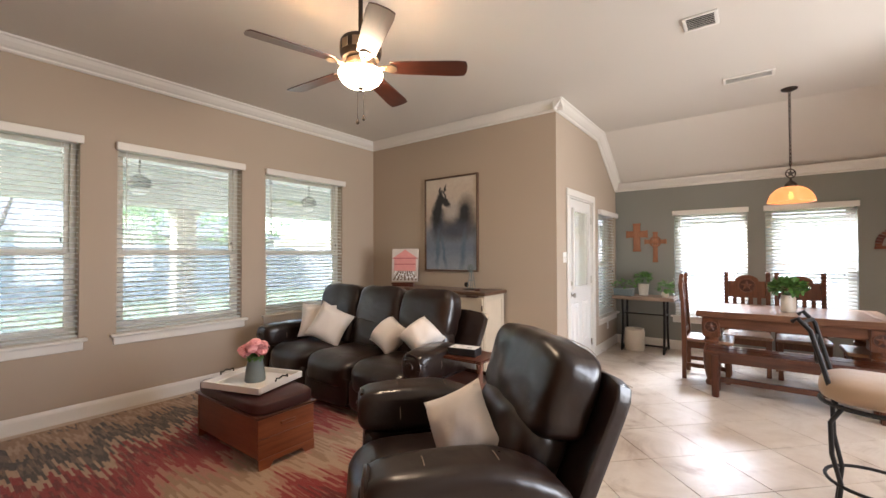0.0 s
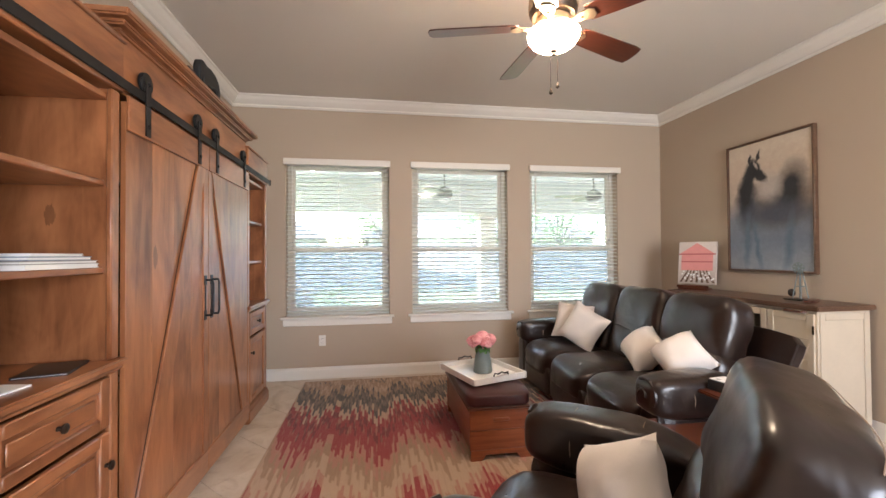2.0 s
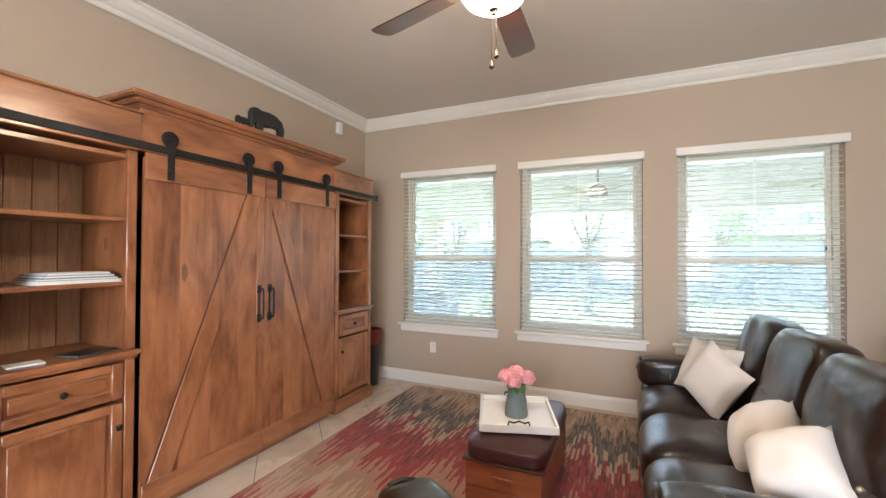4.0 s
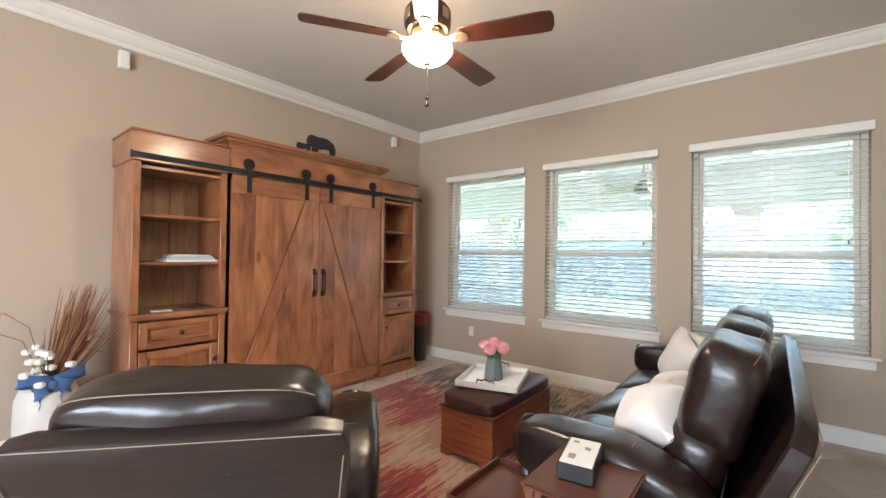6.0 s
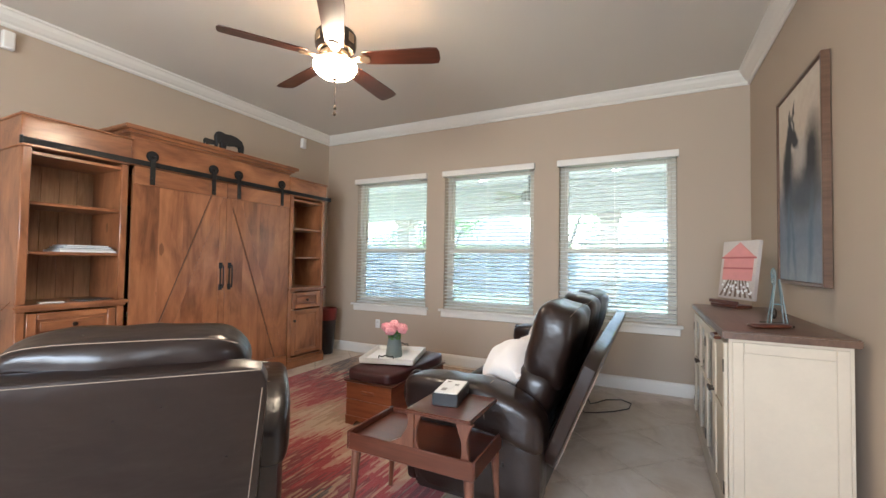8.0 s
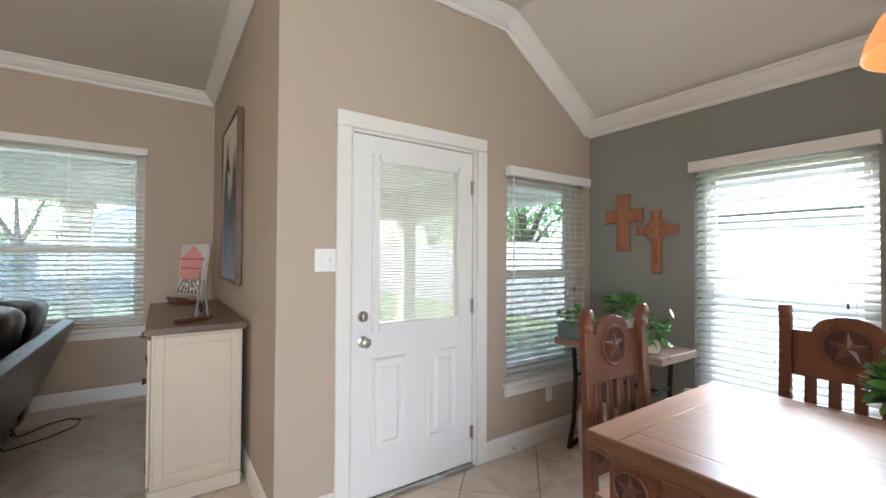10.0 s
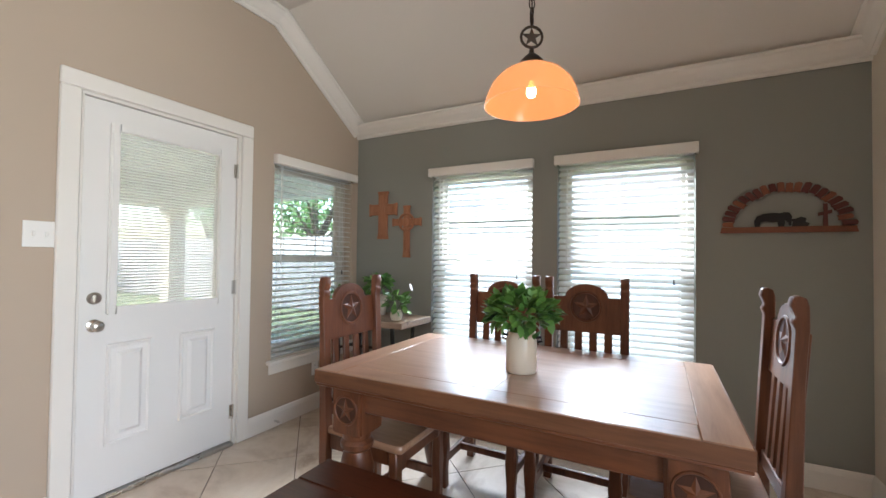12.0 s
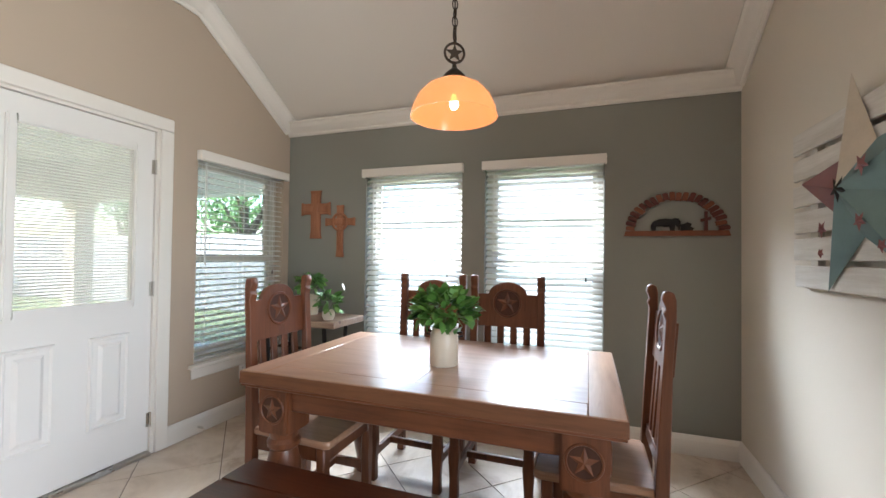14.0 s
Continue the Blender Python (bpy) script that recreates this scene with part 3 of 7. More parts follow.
wall_boxes(bm, "x", D_Y, 1, E_X, G_X + T, 0, PLATE_Z, [(DOOR_X0 - 0.03, DOOR_X1 + 0.03, 0, DOOR_Z + 0.03), (NOOK_N[0] + IN, NOOK_N[1] - IN, NOOK_Z0, NOOK_Z1)])
slab([(E_X, PLATE_Z), (G_X + T, PLATE_Z), (BREAK_X, CEIL_Z + 0.06), (E_X, CEIL_Z + 0.06)], T, Matrix.Translation((0, D_Y + T, 0)) @ pose(0, 0, 0, 90), bm)
solid("wall_nook_north", bm, TAN, "tan painted wall with patio door under a sloped ceiling", "wall", kind="structure", smooth=False)
bm = bmesh.new()
wall_boxes(bm, "y", G_X, 1, S_Y, D_Y, 0, PLATE_Z + 0.05, [(a + IN, b - IN, NOOK_Z0, NOOK_Z1) for a, b in GREY_WINDOWS])
solid("wall_nook_east", bm, GREY, "grey-green painted accent wall with two windows", "wall", kind="structure", smooth=False)
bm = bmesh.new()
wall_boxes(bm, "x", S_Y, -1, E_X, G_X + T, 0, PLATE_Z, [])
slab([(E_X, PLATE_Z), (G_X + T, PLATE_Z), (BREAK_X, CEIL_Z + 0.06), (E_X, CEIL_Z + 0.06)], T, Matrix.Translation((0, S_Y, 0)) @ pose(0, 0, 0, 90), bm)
solid("wall_nook_south", bm, TAN_LIT, "tan painted wall with a tin star, brightness put into its colour", "wall", kind="structure", smooth=False)
bm = bmesh.new()
wall_boxes(bm, "y", E_X, 1, K_Y, S_Y - T, 0, CEIL_Z + 0.06, [])
solid("wall_kitchen_east", bm, TAN, "plain tan painted wall", "wall", kind="structure", smooth=False)
bm = bmesh.new()
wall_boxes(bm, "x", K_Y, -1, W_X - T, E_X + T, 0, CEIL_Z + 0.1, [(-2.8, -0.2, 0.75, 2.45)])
solid("wall_south", bm, TAN, "plain tan painted wall with an opening added for a lamp", "wall", kind="structure", smooth=False)

bm = bmesh.new()
box(bm, (W_X - T, K_Y - T, CEIL_Z), (E_X, N_Y + T, CEIL_Z + 0.12))
box(bm, (E_X, S_Y - T, CEIL_Z), (BREAK_X, D_Y + T, CEIL_Z + 0.12))
box(bm, (E_X, K_Y - T, CEIL_Z), (E_X + T, S_Y - T, CEIL_Z + 0.12))
box(bm, (E_X, D_Y + T, CEIL_Z), (E_X + T, N_Y + T, CEIL_Z + 0.12))
slab([(BREAK_X, CEIL_Z), (G_X, PLATE_Z), (G_X + T, PLATE_Z), (G_X + T, PLATE_Z + 0.15), (BREAK_X, CEIL_Z + 0.12)], D_Y - S_Y + 2 * T, Matrix.Translation((0, D_Y + T, 0)) @ pose(0, 0, 0, 90), bm)
solid("ceiling", bm, CEIL, "off-white textured ceiling, sloped over the nook", "ceiling", kind="structure", smooth=False)


def crown(name, p, q, inward, flip=False):
    """Crown moulding from p to q along the top of a wall: p and q lie in the corner of wall and ceiling."""
    p, q, inward = Vector(p), Vector(q), Vector(inward).normalized()
    d = (q - p).normalized()
    down = d.cross(inward)
    if down.z > 0:
        down = -down
    prof = [(0, 0), (0.10, 0), (0.10, 0.014), (0.086, 0.022), (0.07, 0.05), (0.042, 0.078), (0.022, 0.09), (0.022, 0.104), (0.012, 0.116), (0, 0.116)]
    b = bmesh.new()
    e0 = [b.verts.new(p + inward * u + down * v) for u, v in prof]
    e1 = [b.verts.new(q + inward * u + down * v) for u, v in prof]
    for k in range(len(prof)):
        j = (k + 1) % len(prof)
        b.faces.new((e0[k], e0[j], e1[j], e1[k]))
    b.faces.new(e0[::-1])
    b.faces.new(e1)
    bmesh.ops.recalc_face_normals(b, faces=b.faces)
    return solid(name, b, TRIM, "white crown moulding along the ceiling", "crown moulding", kind="structure", smooth=False)


e = 0.002
crown("trim", (W_X, N_Y - e, CEIL_Z - e), (E_X, N_Y - e, CEIL_Z - e), (0, -1, 0))
crown("trim", (W_X + e, K_Y, CEIL_Z - e), (W_X + e, N_Y, CEIL_Z - e), (1, 0, 0))
crown("trim", (E_X - e, D_Y - 0.09, CEIL_Z - e), (E_X - e, N_Y, CEIL_Z - e), (-1, 0, 0))
crown("trim", (E_X - 0.09, D_Y - e, CEIL_Z - e), (BREAK_X + 0.02, D_Y - e, CEIL_Z - e), (0, -1, 0))
crown("trim", (BREAK_X - 0.01, D_Y - e, CEIL_Z - e), (G_X, D_Y - e, PLATE_Z - e), (0, -1, 0))
crown("trim", (G_X - e, D_Y, PLATE_Z + 0.01), (G_X - e, S_Y, PLATE_Z + 0.01), (-1, 0, 0))
crown("trim", (E_X, S_Y + e, CEIL_Z - e), (BREAK_X + 0.02, S_Y + e, CEIL_Z - e), (0, 1, 0))
crown("trim", (BREAK_X - 0.01, S_Y + e, CEIL_Z - e), (G_X, S_Y + e, PLATE_Z - e), (0, 1, 0))


def baseboard(p, q, inward):
    p, q, n = Vector((*p, 0)), Vector((*q, 0)), Vector((*inward, 0))
    prof = [(0, 0.003), (0.016, 0.003), (0.016, 0.10), (0.011, 0.118), (0.006, 0.128), (0, 0.132)]
    b = bmesh.new()
    e0, e1 = ([b.verts.new(o + n * u + Vector((0, 0, v))) for u, v in prof] for o in (p, q))
    for k in range(len(prof)):
        j = (k + 1) % len(prof)
        b.faces.new((e0[k], e0[j], e1[j], e1[k]))
    b.faces.new(e0[::-1])
    b.faces.new(e1)
    bmesh.ops.recalc_face_normals(b, faces=b.faces)
    solid("baseboard", b, TRIM, "white painted baseboard along the wall", "baseboard", kind="structure", smooth=False)


baseboard((W_X, N_Y), (E_X, N_Y), (0, -1))
baseboard((W_X, K_Y), (W_X, N_Y), (1, 0))
baseboard((E_X, D_Y - 0.016), (E_X, N_Y), (-1, 0))
baseboard((E_X - 0.016, D_Y), (0.305, D_Y), (0, -1))
baseboard((1.335, D_Y), (G_X, D_Y), (0, -1))
baseboard((G_X, S_Y), (G_X, D_Y), (-1, 0))
baseboard((E_X, S_Y), (G_X, S_Y), (0, 1))

# floor under the tiles
bm = boxes(((W_X - T, K_Y - T, -0.2), (E_X + T, N_Y + T, -0.006)), ((E_X + T, S_Y - T, -0.2), (G_X + T, D_Y + T, -0.006)))
FLOOR = solid("floor", bm, GROUT, "beige stone-look floor tiles laid diagonally", "tile floor", kind="structure", smooth=False)


# ---- windows and blinds ----
def slat_mesh(width, depth, tilt, name):
    b = bmesh.new()
    rows = []
    for k in range(5):
        u = (k / 4 - 0.5) * depth
        h = 0.003 * (1 - (2 * u / depth) ** 2)
        rows.append([b.verts.new((s * width / 2, u * math.cos(tilt) - (h + dz) * math.sin(tilt), u * math.sin(tilt) + (h + dz) * math.cos(tilt))) for s in (-1, 1) for dz in (0, 0.003)])
    for r, q in zip(rows, rows[1:]):
        b.faces.new((r[1], r[3], q[3], q[1]))
        b.faces.new((r[0], q[0], q[2], r[2]))
        b.faces.new((r[0], r[1], q[1], q[0]))
        b.faces.new((r[2], q[2], q[3], r[3]))
    for r in (rows[0], rows[-1]):
        b.faces.new((r[0], r[2], r[3], r[1]))
    bmesh.ops.recalc_face_normals(b, faces=b.faces)
    return mesh_of(name, b, BLIND)


def window(number, m, width, z0, z1, rail, tilt, group, wand=True):
    w = width / 2 - IN
    ob = thing("window_%d" % number, m, "white double-hung window set in the wall", "window", group, "structure")
    y0, y1 = 0.10, 0.17
    f = 0.045
    part("window_frame", boxes(((-w, y0, z0), (-w + f, y1, z1)), ((w - f, y0, z0), (w, y1, z1)), ((-w + f, y0, z1 - f), (w - f, y1, z1)), ((-w + f, y0, z0), (w - f, y1, z0 + f)), bevel=0.004), VINYL, ob)
    g = w - f
    s = 0.034
    part("upper_sash", boxes(((-g, 0.135, rail), (-g + s, 0.165, z1 - f)), ((g - s, 0.135, rail), (g, 0.165, z1 - f)), ((-g + s, 0.135, z1 - f - s), (g - s, 0.165, z1 - f)), ((-g + s, 0.135, rail), (g - s, 0.165, rail + s)), bevel=0.003), VINYL, ob)
    part("lower_sash", boxes(((-g, 0.105, z0 + f), (-g + s, 0.134, rail + 0.02)), ((g - s, 0.105, z0 + f), (g, 0.134, rail + 0.02)), ((-g + s, 0.105, rail - 0.02), (g - s, 0.134, rail + 0.02)), ((-g + s, 0.105, z0 + f), (g - s, 0.134, z0 + f + s)), bevel=0.003), VINYL, ob)
    for y, a, b in ((0.15, rail + s, z1 - f - s), (0.12, z0 + f + s, rail - 0.02)):
        p = part("pane", boxes(((-g + s, y - 0.002, a), (g - s, y + 0.002, b))), GLASS if number > 3 else HAZED, ob, "window glass, slightly tinted", smooth=False)
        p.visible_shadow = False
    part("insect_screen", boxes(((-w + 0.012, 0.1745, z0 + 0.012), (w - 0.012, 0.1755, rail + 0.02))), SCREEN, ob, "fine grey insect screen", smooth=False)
    part("window_sill", boxes(((-width / 2 - 0.035, -0.055, z0 - 0.03), (width / 2 + 0.035, -0.003, z0 - 0.002)), ((-w, -0.003, z0 - 0.03), (w, 0.10, z0 + 0.001)), bevel=0.006), TRIM, ob, "white painted window stool")
    part("apron", boxes(((-width / 2 - 0.012, -0.018, z0 - 0.105), (width / 2 + 0.012, -0.002, z0 - 0.031)), bevel=0.006), TRIM, ob)
    bl = thing("window_blind", m, "white horizontal slat blind, lowered with slats open", "window blind", group + " blinds")
    part("valance", boxes(((-width / 2, -0.055, z1 - 0.058), (width / 2, -0.041, z1 + 0.012)), ((-width / 2, -0.041, z1 - 0.058), (-width / 2 + 0.012, -0.003, z1 + 0.012)), ((width / 2 - 0.012, -0.041, z1 - 0.058), (width / 2, -0.003, z1 + 0.012)), bevel=0.004), TRIM, bl, "white valance board")
    part("headrail", boxes(((-w + 0.004, 0.012, z1 - 0.05), (w - 0.004, 0.065, z1 - 0.003)), bevel=0.003), BLIND, bl)
    part("bottom_rail", boxes(((-w + 0.006, 0.015, z0 + 0.006), (w - 0.006, 0.065, z0 + 0.024)), bevel=0.004), BLIND, bl)
    pitch, sw = 0.0445, 2 * w - 0.012
    me = slat_mesh(sw, 0.05, tilt, "slat")
    k = 0
    z = z0 + 0.05
    while z < z1 - 0.06:
        o = new("slat", me)
        o.parent = bl
        o.matrix_local = pose(0, 0.04, z, 0, random.uniform(-0.12, 0.12), 0)
        z += pitch
        k += 1
    for x in (-w + 0.09, 0, w - 0.09):
        part("ladder_cord", boxes(((x - 0.0012, 0.012, z0 + 0.02), (x + 0.0012, 0.0144, z1 - 0.05)), ((x - 0.0012, 0.066, z0 + 0.02), (x + 0.0012, 0.0684, z1 - 0.05))), PLATE, bl, smooth=False)
    if wand:
        x = -w + 0.07
        part("tilt_wand", tube([(x, 0.004, z1 - 0.06), (x, 0.002, z1 - 0.42), (x, 0.002, z1 - 0.80)], 0.0042, 6), PLATE, bl, "clear plastic tilt wand")
        x = w - 0.12
        part("lift_cord", tube([(x, 0.006, z1 - 0.06), (x, 0.004, z1 - 0.5), (x, 0.004, z1 - 0.86)], 0.0014, 4), PLATE, bl)
        part("tassel", lathe([(0, 0.03), (0.004, 0.028), (0.007, 0), (0.004, -0.004), (0, -0.004)], 8, centre=(x, 0.004, z1 - 0.89)), BLACK, bl, "small dark cord tassel")
    return ob


n = 0
for a, b in LIVING:
    n += 1
    window(n, pose((a + b) / 2, N_Y, 0), b - a, LIV_Z0, LIV_Z1, 1.41, radians(8), "living room windows")
window(4, pose(sum(NOOK_N) / 2, D_Y, 0), NOOK_N[1] - NOOK_N[0], NOOK_Z0, NOOK_Z1, 1.24, radians(9), "nook windows")
for k, (a, b) in enumerate(GREY_WINDOWS):
    window(5 + k, pose(G_X, (a + b) / 2, 0, 0, 0, -90), b - a, NOOK_Z0, NOOK_Z1, 1.24, radians(37), "nook windows")

# ---- patio door ----
door = thing("door_1", pose((DOOR_X0 + DOOR_X1) / 2, D_Y, 0), "white half-glass patio door with two raised panels, closed", "patio door", kind="structure")
h, top = (DOOR_X1 - DOOR_X0) / 2, DOOR_Z
part("casing", boxes(((-h - 0.105, -0.022, 0.004), (-h - 0.02, -0.001, top + 0.02)), ((h + 0.02, -0.022, 0.004), (h + 0.105, -0.001, top + 0.02)), ((-h - 0.105, -0.022, top + 0.02), (h + 0.105, -0.001, top + 0.105)), bevel=0.006), TRIM, door, "white painted door casing")
part("jamb", boxes(((-h - 0.028, 0.0, 0), (-h - 0.003, 0.17, top + 0.004)), ((h + 0.003, 0.0, 0), (h + 0.028, 0.17, top + 0.004)), ((-h - 0.028, 0.0, top + 0.004), (h + 0.028, 0.17, top + 0.028)), bevel=0.002), TRIM, door)
part("threshold", boxes(((-h - 0.003, -0.02, -0.004), (h + 0.003, 0.16, 0.022)), bevel=0.008), NICKEL, door, "grey metal threshold")
gx0, gx1, gz0, gz1 = -0.27, 0.295, 0.985, 1.915
y0, y1 = 0.016, 0.061
part("door_leaf", boxes(((-h, y0, 0.028), (gx0, y1, top)), ((gx1, y0, 0.028), (h, y1, top)), ((gx0, y0, 0.028), (gx1, y1, gz0)), ((gx0, y0, gz1), (gx1, y1, top))), WHITE, door, smooth=False)
fr = 0.036
part("glass_frame", boxes(((gx0 - fr, y0 - 0.026, gz0 - fr), (gx0 + 0.006, y0 + 0.002, gz1 + fr)), ((gx1 - 0.006, y0 - 0.026, gz0 - fr), (gx1 + fr, y0 + 0.002, gz1 + fr)), ((gx0, y0 - 0.026, gz0 - fr), (gx1, y0 + 0.002, gz0 + 0.006)), ((gx0, y0 - 0.026, gz1 - 0.006), (gx1, y0 + 0.002, gz1 + fr)), bevel=0.007, seg=2), WHITE, door)
for y in (y0 + 0.006, y1 - 0.006):
    p = part("pane", boxes(((gx0, y - 0.002, gz0), (gx1, y + 0.002, gz1))), DOOR_PANE, door, "hazed glass with a small blind inside", smooth=False)
    p.visible_shadow = False
me = slat_mesh(gx1 - gx0 - 0.02, 0.0125, radians(5), "mini_slat")
z = gz0 + 0.016
while z < gz1 - 0.01:
    o = new("mini_slat", me)
    o.parent = door
    o.matrix_local = pose((gx0 + gx1) / 2, (y0 + y1) / 2, z)
    z += 0.0165
for cx in (-0.19, 0.18):
    hw = 0.108
    z0, z1 = 0.27, 0.797
    b = bmesh.new()
    steps = [(0, 0.0), (0.006, 0.013), (0.014, 0.013), (0.022, 0.003), (0.046, 0.004), (0.064, 0.016)]
    rings = []
    for inset, lift in steps:
        rings.append([b.verts.new((cx + sx * (hw - inset), y0 - 0.001 - lift, (z0 + inset) if sz < 0 else (z1 - inset))) for sx, sz in ((-1, -1), (1, -1), (1, 1), (-1, 1))])
    for r, q in zip(rings, rings[1:]):
        for k in range(4):
            b.faces.new((r[k], r[(k + 1) % 4], q[(k + 1) % 4], q[k]))
    b.faces.new(rings[-1])
    bmesh.ops.recalc_face_normals(b, faces=b.faces)
    for f in b.faces:
        if f.normal.y > 0.5:
            f.normal_flip()
    part("raised_panel", b, WHITE, door, smooth=False)
kx = -h + 0.062
facing = pose(0, 0, 0, 90)
for z in (0.90, 1.038):
    kn = lathe([(0, 0), (0.031, 0), (0.032, 0.006), (0.024, 0.010), (0.012, 0.013), (0.011, 0.03), (0.020, 0.036), (0.027, 0.046), (0.027, 0.056), (0.018, 0.064), (0, 0.066)] if z < 1 else [(0, 0), (0.031, 0), (0.031, 0.009), (0.024, 0.016), (0, 0.017)], 20)
    moved(kn, pose(kx, y0 - 0.001, z, 90))
    if z > 1:
        merge(kn, boxes(((kx - 0.006, y0 - 0.036, z - 0.018), (kx + 0.006, y0 - 0.016, z + 0.018)), bevel=0.003))
    part("door_knob" if z < 1 else "deadbolt", kn, NICKEL, door, "satin nickel knob" if z < 1 else "satin nickel deadbolt turn")
for z in (0.22, 1.05, 1.83):
    part("hinge", merge(tube([(h + 0.004, 0.005, z - 0.048), (h + 0.004, 0.005, z + 0.048)], 0.0065, 8), boxes(((h - 0.016, 0.011, z - 0.045), (h + 0.016, 0.0145, z + 0.045)))), NICKEL, door, "satin nickel hinge")


# ---- switch, outlets, door stop, vents ----
def switch_plate(m, gangs=2):
    ob = thing("light_switch", m, "white double rocker switch plate on the wall", "light switch")
    part("plate", boxes(((-0.058, -0.006, -0.06), (0.058, -0.0008, 0.06)), bevel=0.003), PLATE, ob)
    for x in (-0.023, 0.023):
        part("toggle", boxes(((x - 0.005, -0.016, -0.012), (x + 0.005, -0.0055, 0.012)), bevel=0.002), PLATE, ob)
        part("screw", boxes(((x - 0.002, -0.0075, 0.028), (x + 0.002, -0.0055, 0.032)), ((x - 0.002, -0.0075, -0.032), (x + 0.002, -0.0055, -0.028))), PLATE, ob)


def outlet(m):
    ob = thing("wall_outlet", m, "white duplex outlet plate low on the wall", "wall outlet", "outlets")
    part("plate", boxes(((-0.036, -0.006, -0.058), (0.036, -0.0008, 0.058)), bevel=0.003), PLATE, ob)
    for z in (-0.021, 0.021):
        soc = part("socket", boxes(((-0.016, -0.0085, z - 0.015), (0.016, -0.0055, z + 0.015)), bevel=0.004), PLATE, ob)
        part("slot", boxes(((-0.008, -0.0092, z - 0.005), (-0.005, -0.0084, z + 0.006)), ((0.005, -0.0092, z - 0.005), (0.008, -0.0084, z + 0.006))), DARK, soc)


switch_plate(pose(0.243, D_Y, 1.352))
outlet(pose(-4.145, N_Y, 0.42))
outlet(pose(1.97, D_Y, 0.345))
ds = thing("door_stop", pose(1.565, D_Y - 0.016, 0.05), "spring door stop with a rubber tip on the baseboard", "door stop")
part("spring", tube([(0.006 * math.cos(k), -0.002 - 0.0012 * k, 0.006 * math.sin(k)) for k in [0.7 * q for q in range(70)]], 0.0016, 5), NICKEL, ds)
part("tip", moved(lathe([(0, 0), (0.008, 0), (0.009, 0.01), (0, 0.014)], 10), pose(0, -0.06, 0, 90)), PLATE, ds, "white rubber tip")


def ceiling_vent(m, w, d, slats, label):
    ob = thing("ceiling_vent", m, label, "ceiling vent")
    part("frame", boxes(((-w / 2, -d / 2, -0.012), (w / 2, -d / 2 + 0.025, -0.001)), ((-w / 2, d / 2 - 0.025, -0.012), (w / 2, d / 2, -0.001)), ((-w / 2, -d / 2 + 0.025, -0.012), (-w / 2 + 0.025, d / 2 - 0.025, -0.001)), ((w / 2 - 0.025, -d / 2 + 0.025, -0.012), (w / 2, d / 2 - 0.025, -0.001)), bevel=0.003), TRIM, ob)
    part("backing", boxes(((-w / 2 + 0.02, -d / 2 + 0.02, -0.004), (w / 2 - 0.02, d / 2 - 0.02, -0.0015))), DARK, ob)
    for k in range(slats):
        y = -d / 2 + 0.03 + (d - 0.06) * (k + 0.5) / slats
        part("slat", moved(boxes(((-w / 2 + 0.022, -0.011, -0.001), (w / 2 - 0.022, 0.011, 0.001))), pose(0, y, -0.010, -38)), TRIM, ob, smooth=False)


ceiling_vent(pose(-0.86, -4.31, CEIL_Z, 0, 0, 90), 0.22, 0.22, 6, "white square supply vent in the ceiling")
ceiling_vent(pose(0.52, -4.585, CEIL_Z, 0, 0, 90), 0.40, 0.16, 5, "narrow white supply vent in the ceiling")
for y in (-3.42, -0.53):
    sp = thing("wall_speaker", pose(W_X, y, 2.86), "small white speaker bracket high on the wall", "wall speaker", "speaker brackets")
    part("body", boxes(((0.001, -0.035, -0.065), (0.05, 0.035, 0.065)), bevel=0.006), PLATE, sp)
    part("grille", boxes(((0.05, -0.027, -0.055), (0.053, 0.027, 0.055)), bevel=0.001), TRIM, sp)

# window frame added around the south lamp, out of view
sw = thing("window_7", pose(-1.5, K_Y, 0, 0, 0, 180), "wide white window, unseen, added around the south lamp", "window", kind="structure")
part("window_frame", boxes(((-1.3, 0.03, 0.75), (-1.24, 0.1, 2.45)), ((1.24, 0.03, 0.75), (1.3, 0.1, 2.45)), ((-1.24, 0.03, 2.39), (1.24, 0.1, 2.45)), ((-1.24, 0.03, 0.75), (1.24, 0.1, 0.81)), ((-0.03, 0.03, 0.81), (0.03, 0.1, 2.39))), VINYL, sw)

# ---- outdoors ----
solid("ground", boxes(((-150, -150, -0.5), (150, 150, -0.22))), LAWN, "green mown lawn behind the house", "lawn", kind="structure", smooth=False)
solid("pavement", boxes(((-7.5, N_Y + T, -0.3), (4.2, 3.6, -0.10)), ((E_X + T, D_Y + T, -0.3), (4.2, N_Y + T, -0.10)), bevel=0.01), CONCRETE, "concrete patio slab under the roof", "patio", kind="structure", smooth=False)
P_Z, BEAM_Y = 2.76, 3.05
bm = boxes(((-8.0, N_Y + T, P_Z), (4.3, BEAM_Y + 0.6, P_Z + 0.3)), ((E_X + T, D_Y + T, P_Z), (4.3, N_Y + T, P_Z + 0.3)), ((-8.0, BEAM_Y - 0.18, 2.16), (4.3, BEAM_Y + 0.18, P_Z)), ((3.95, D_Y + T, 2.16), (4.25, BEAM_Y - 0.18, P_Z)))
solid("patio_ceiling", bm, PATIO, "cream painted patio ceiling with a deep beam", "patio roof", kind="structure", smooth=False)


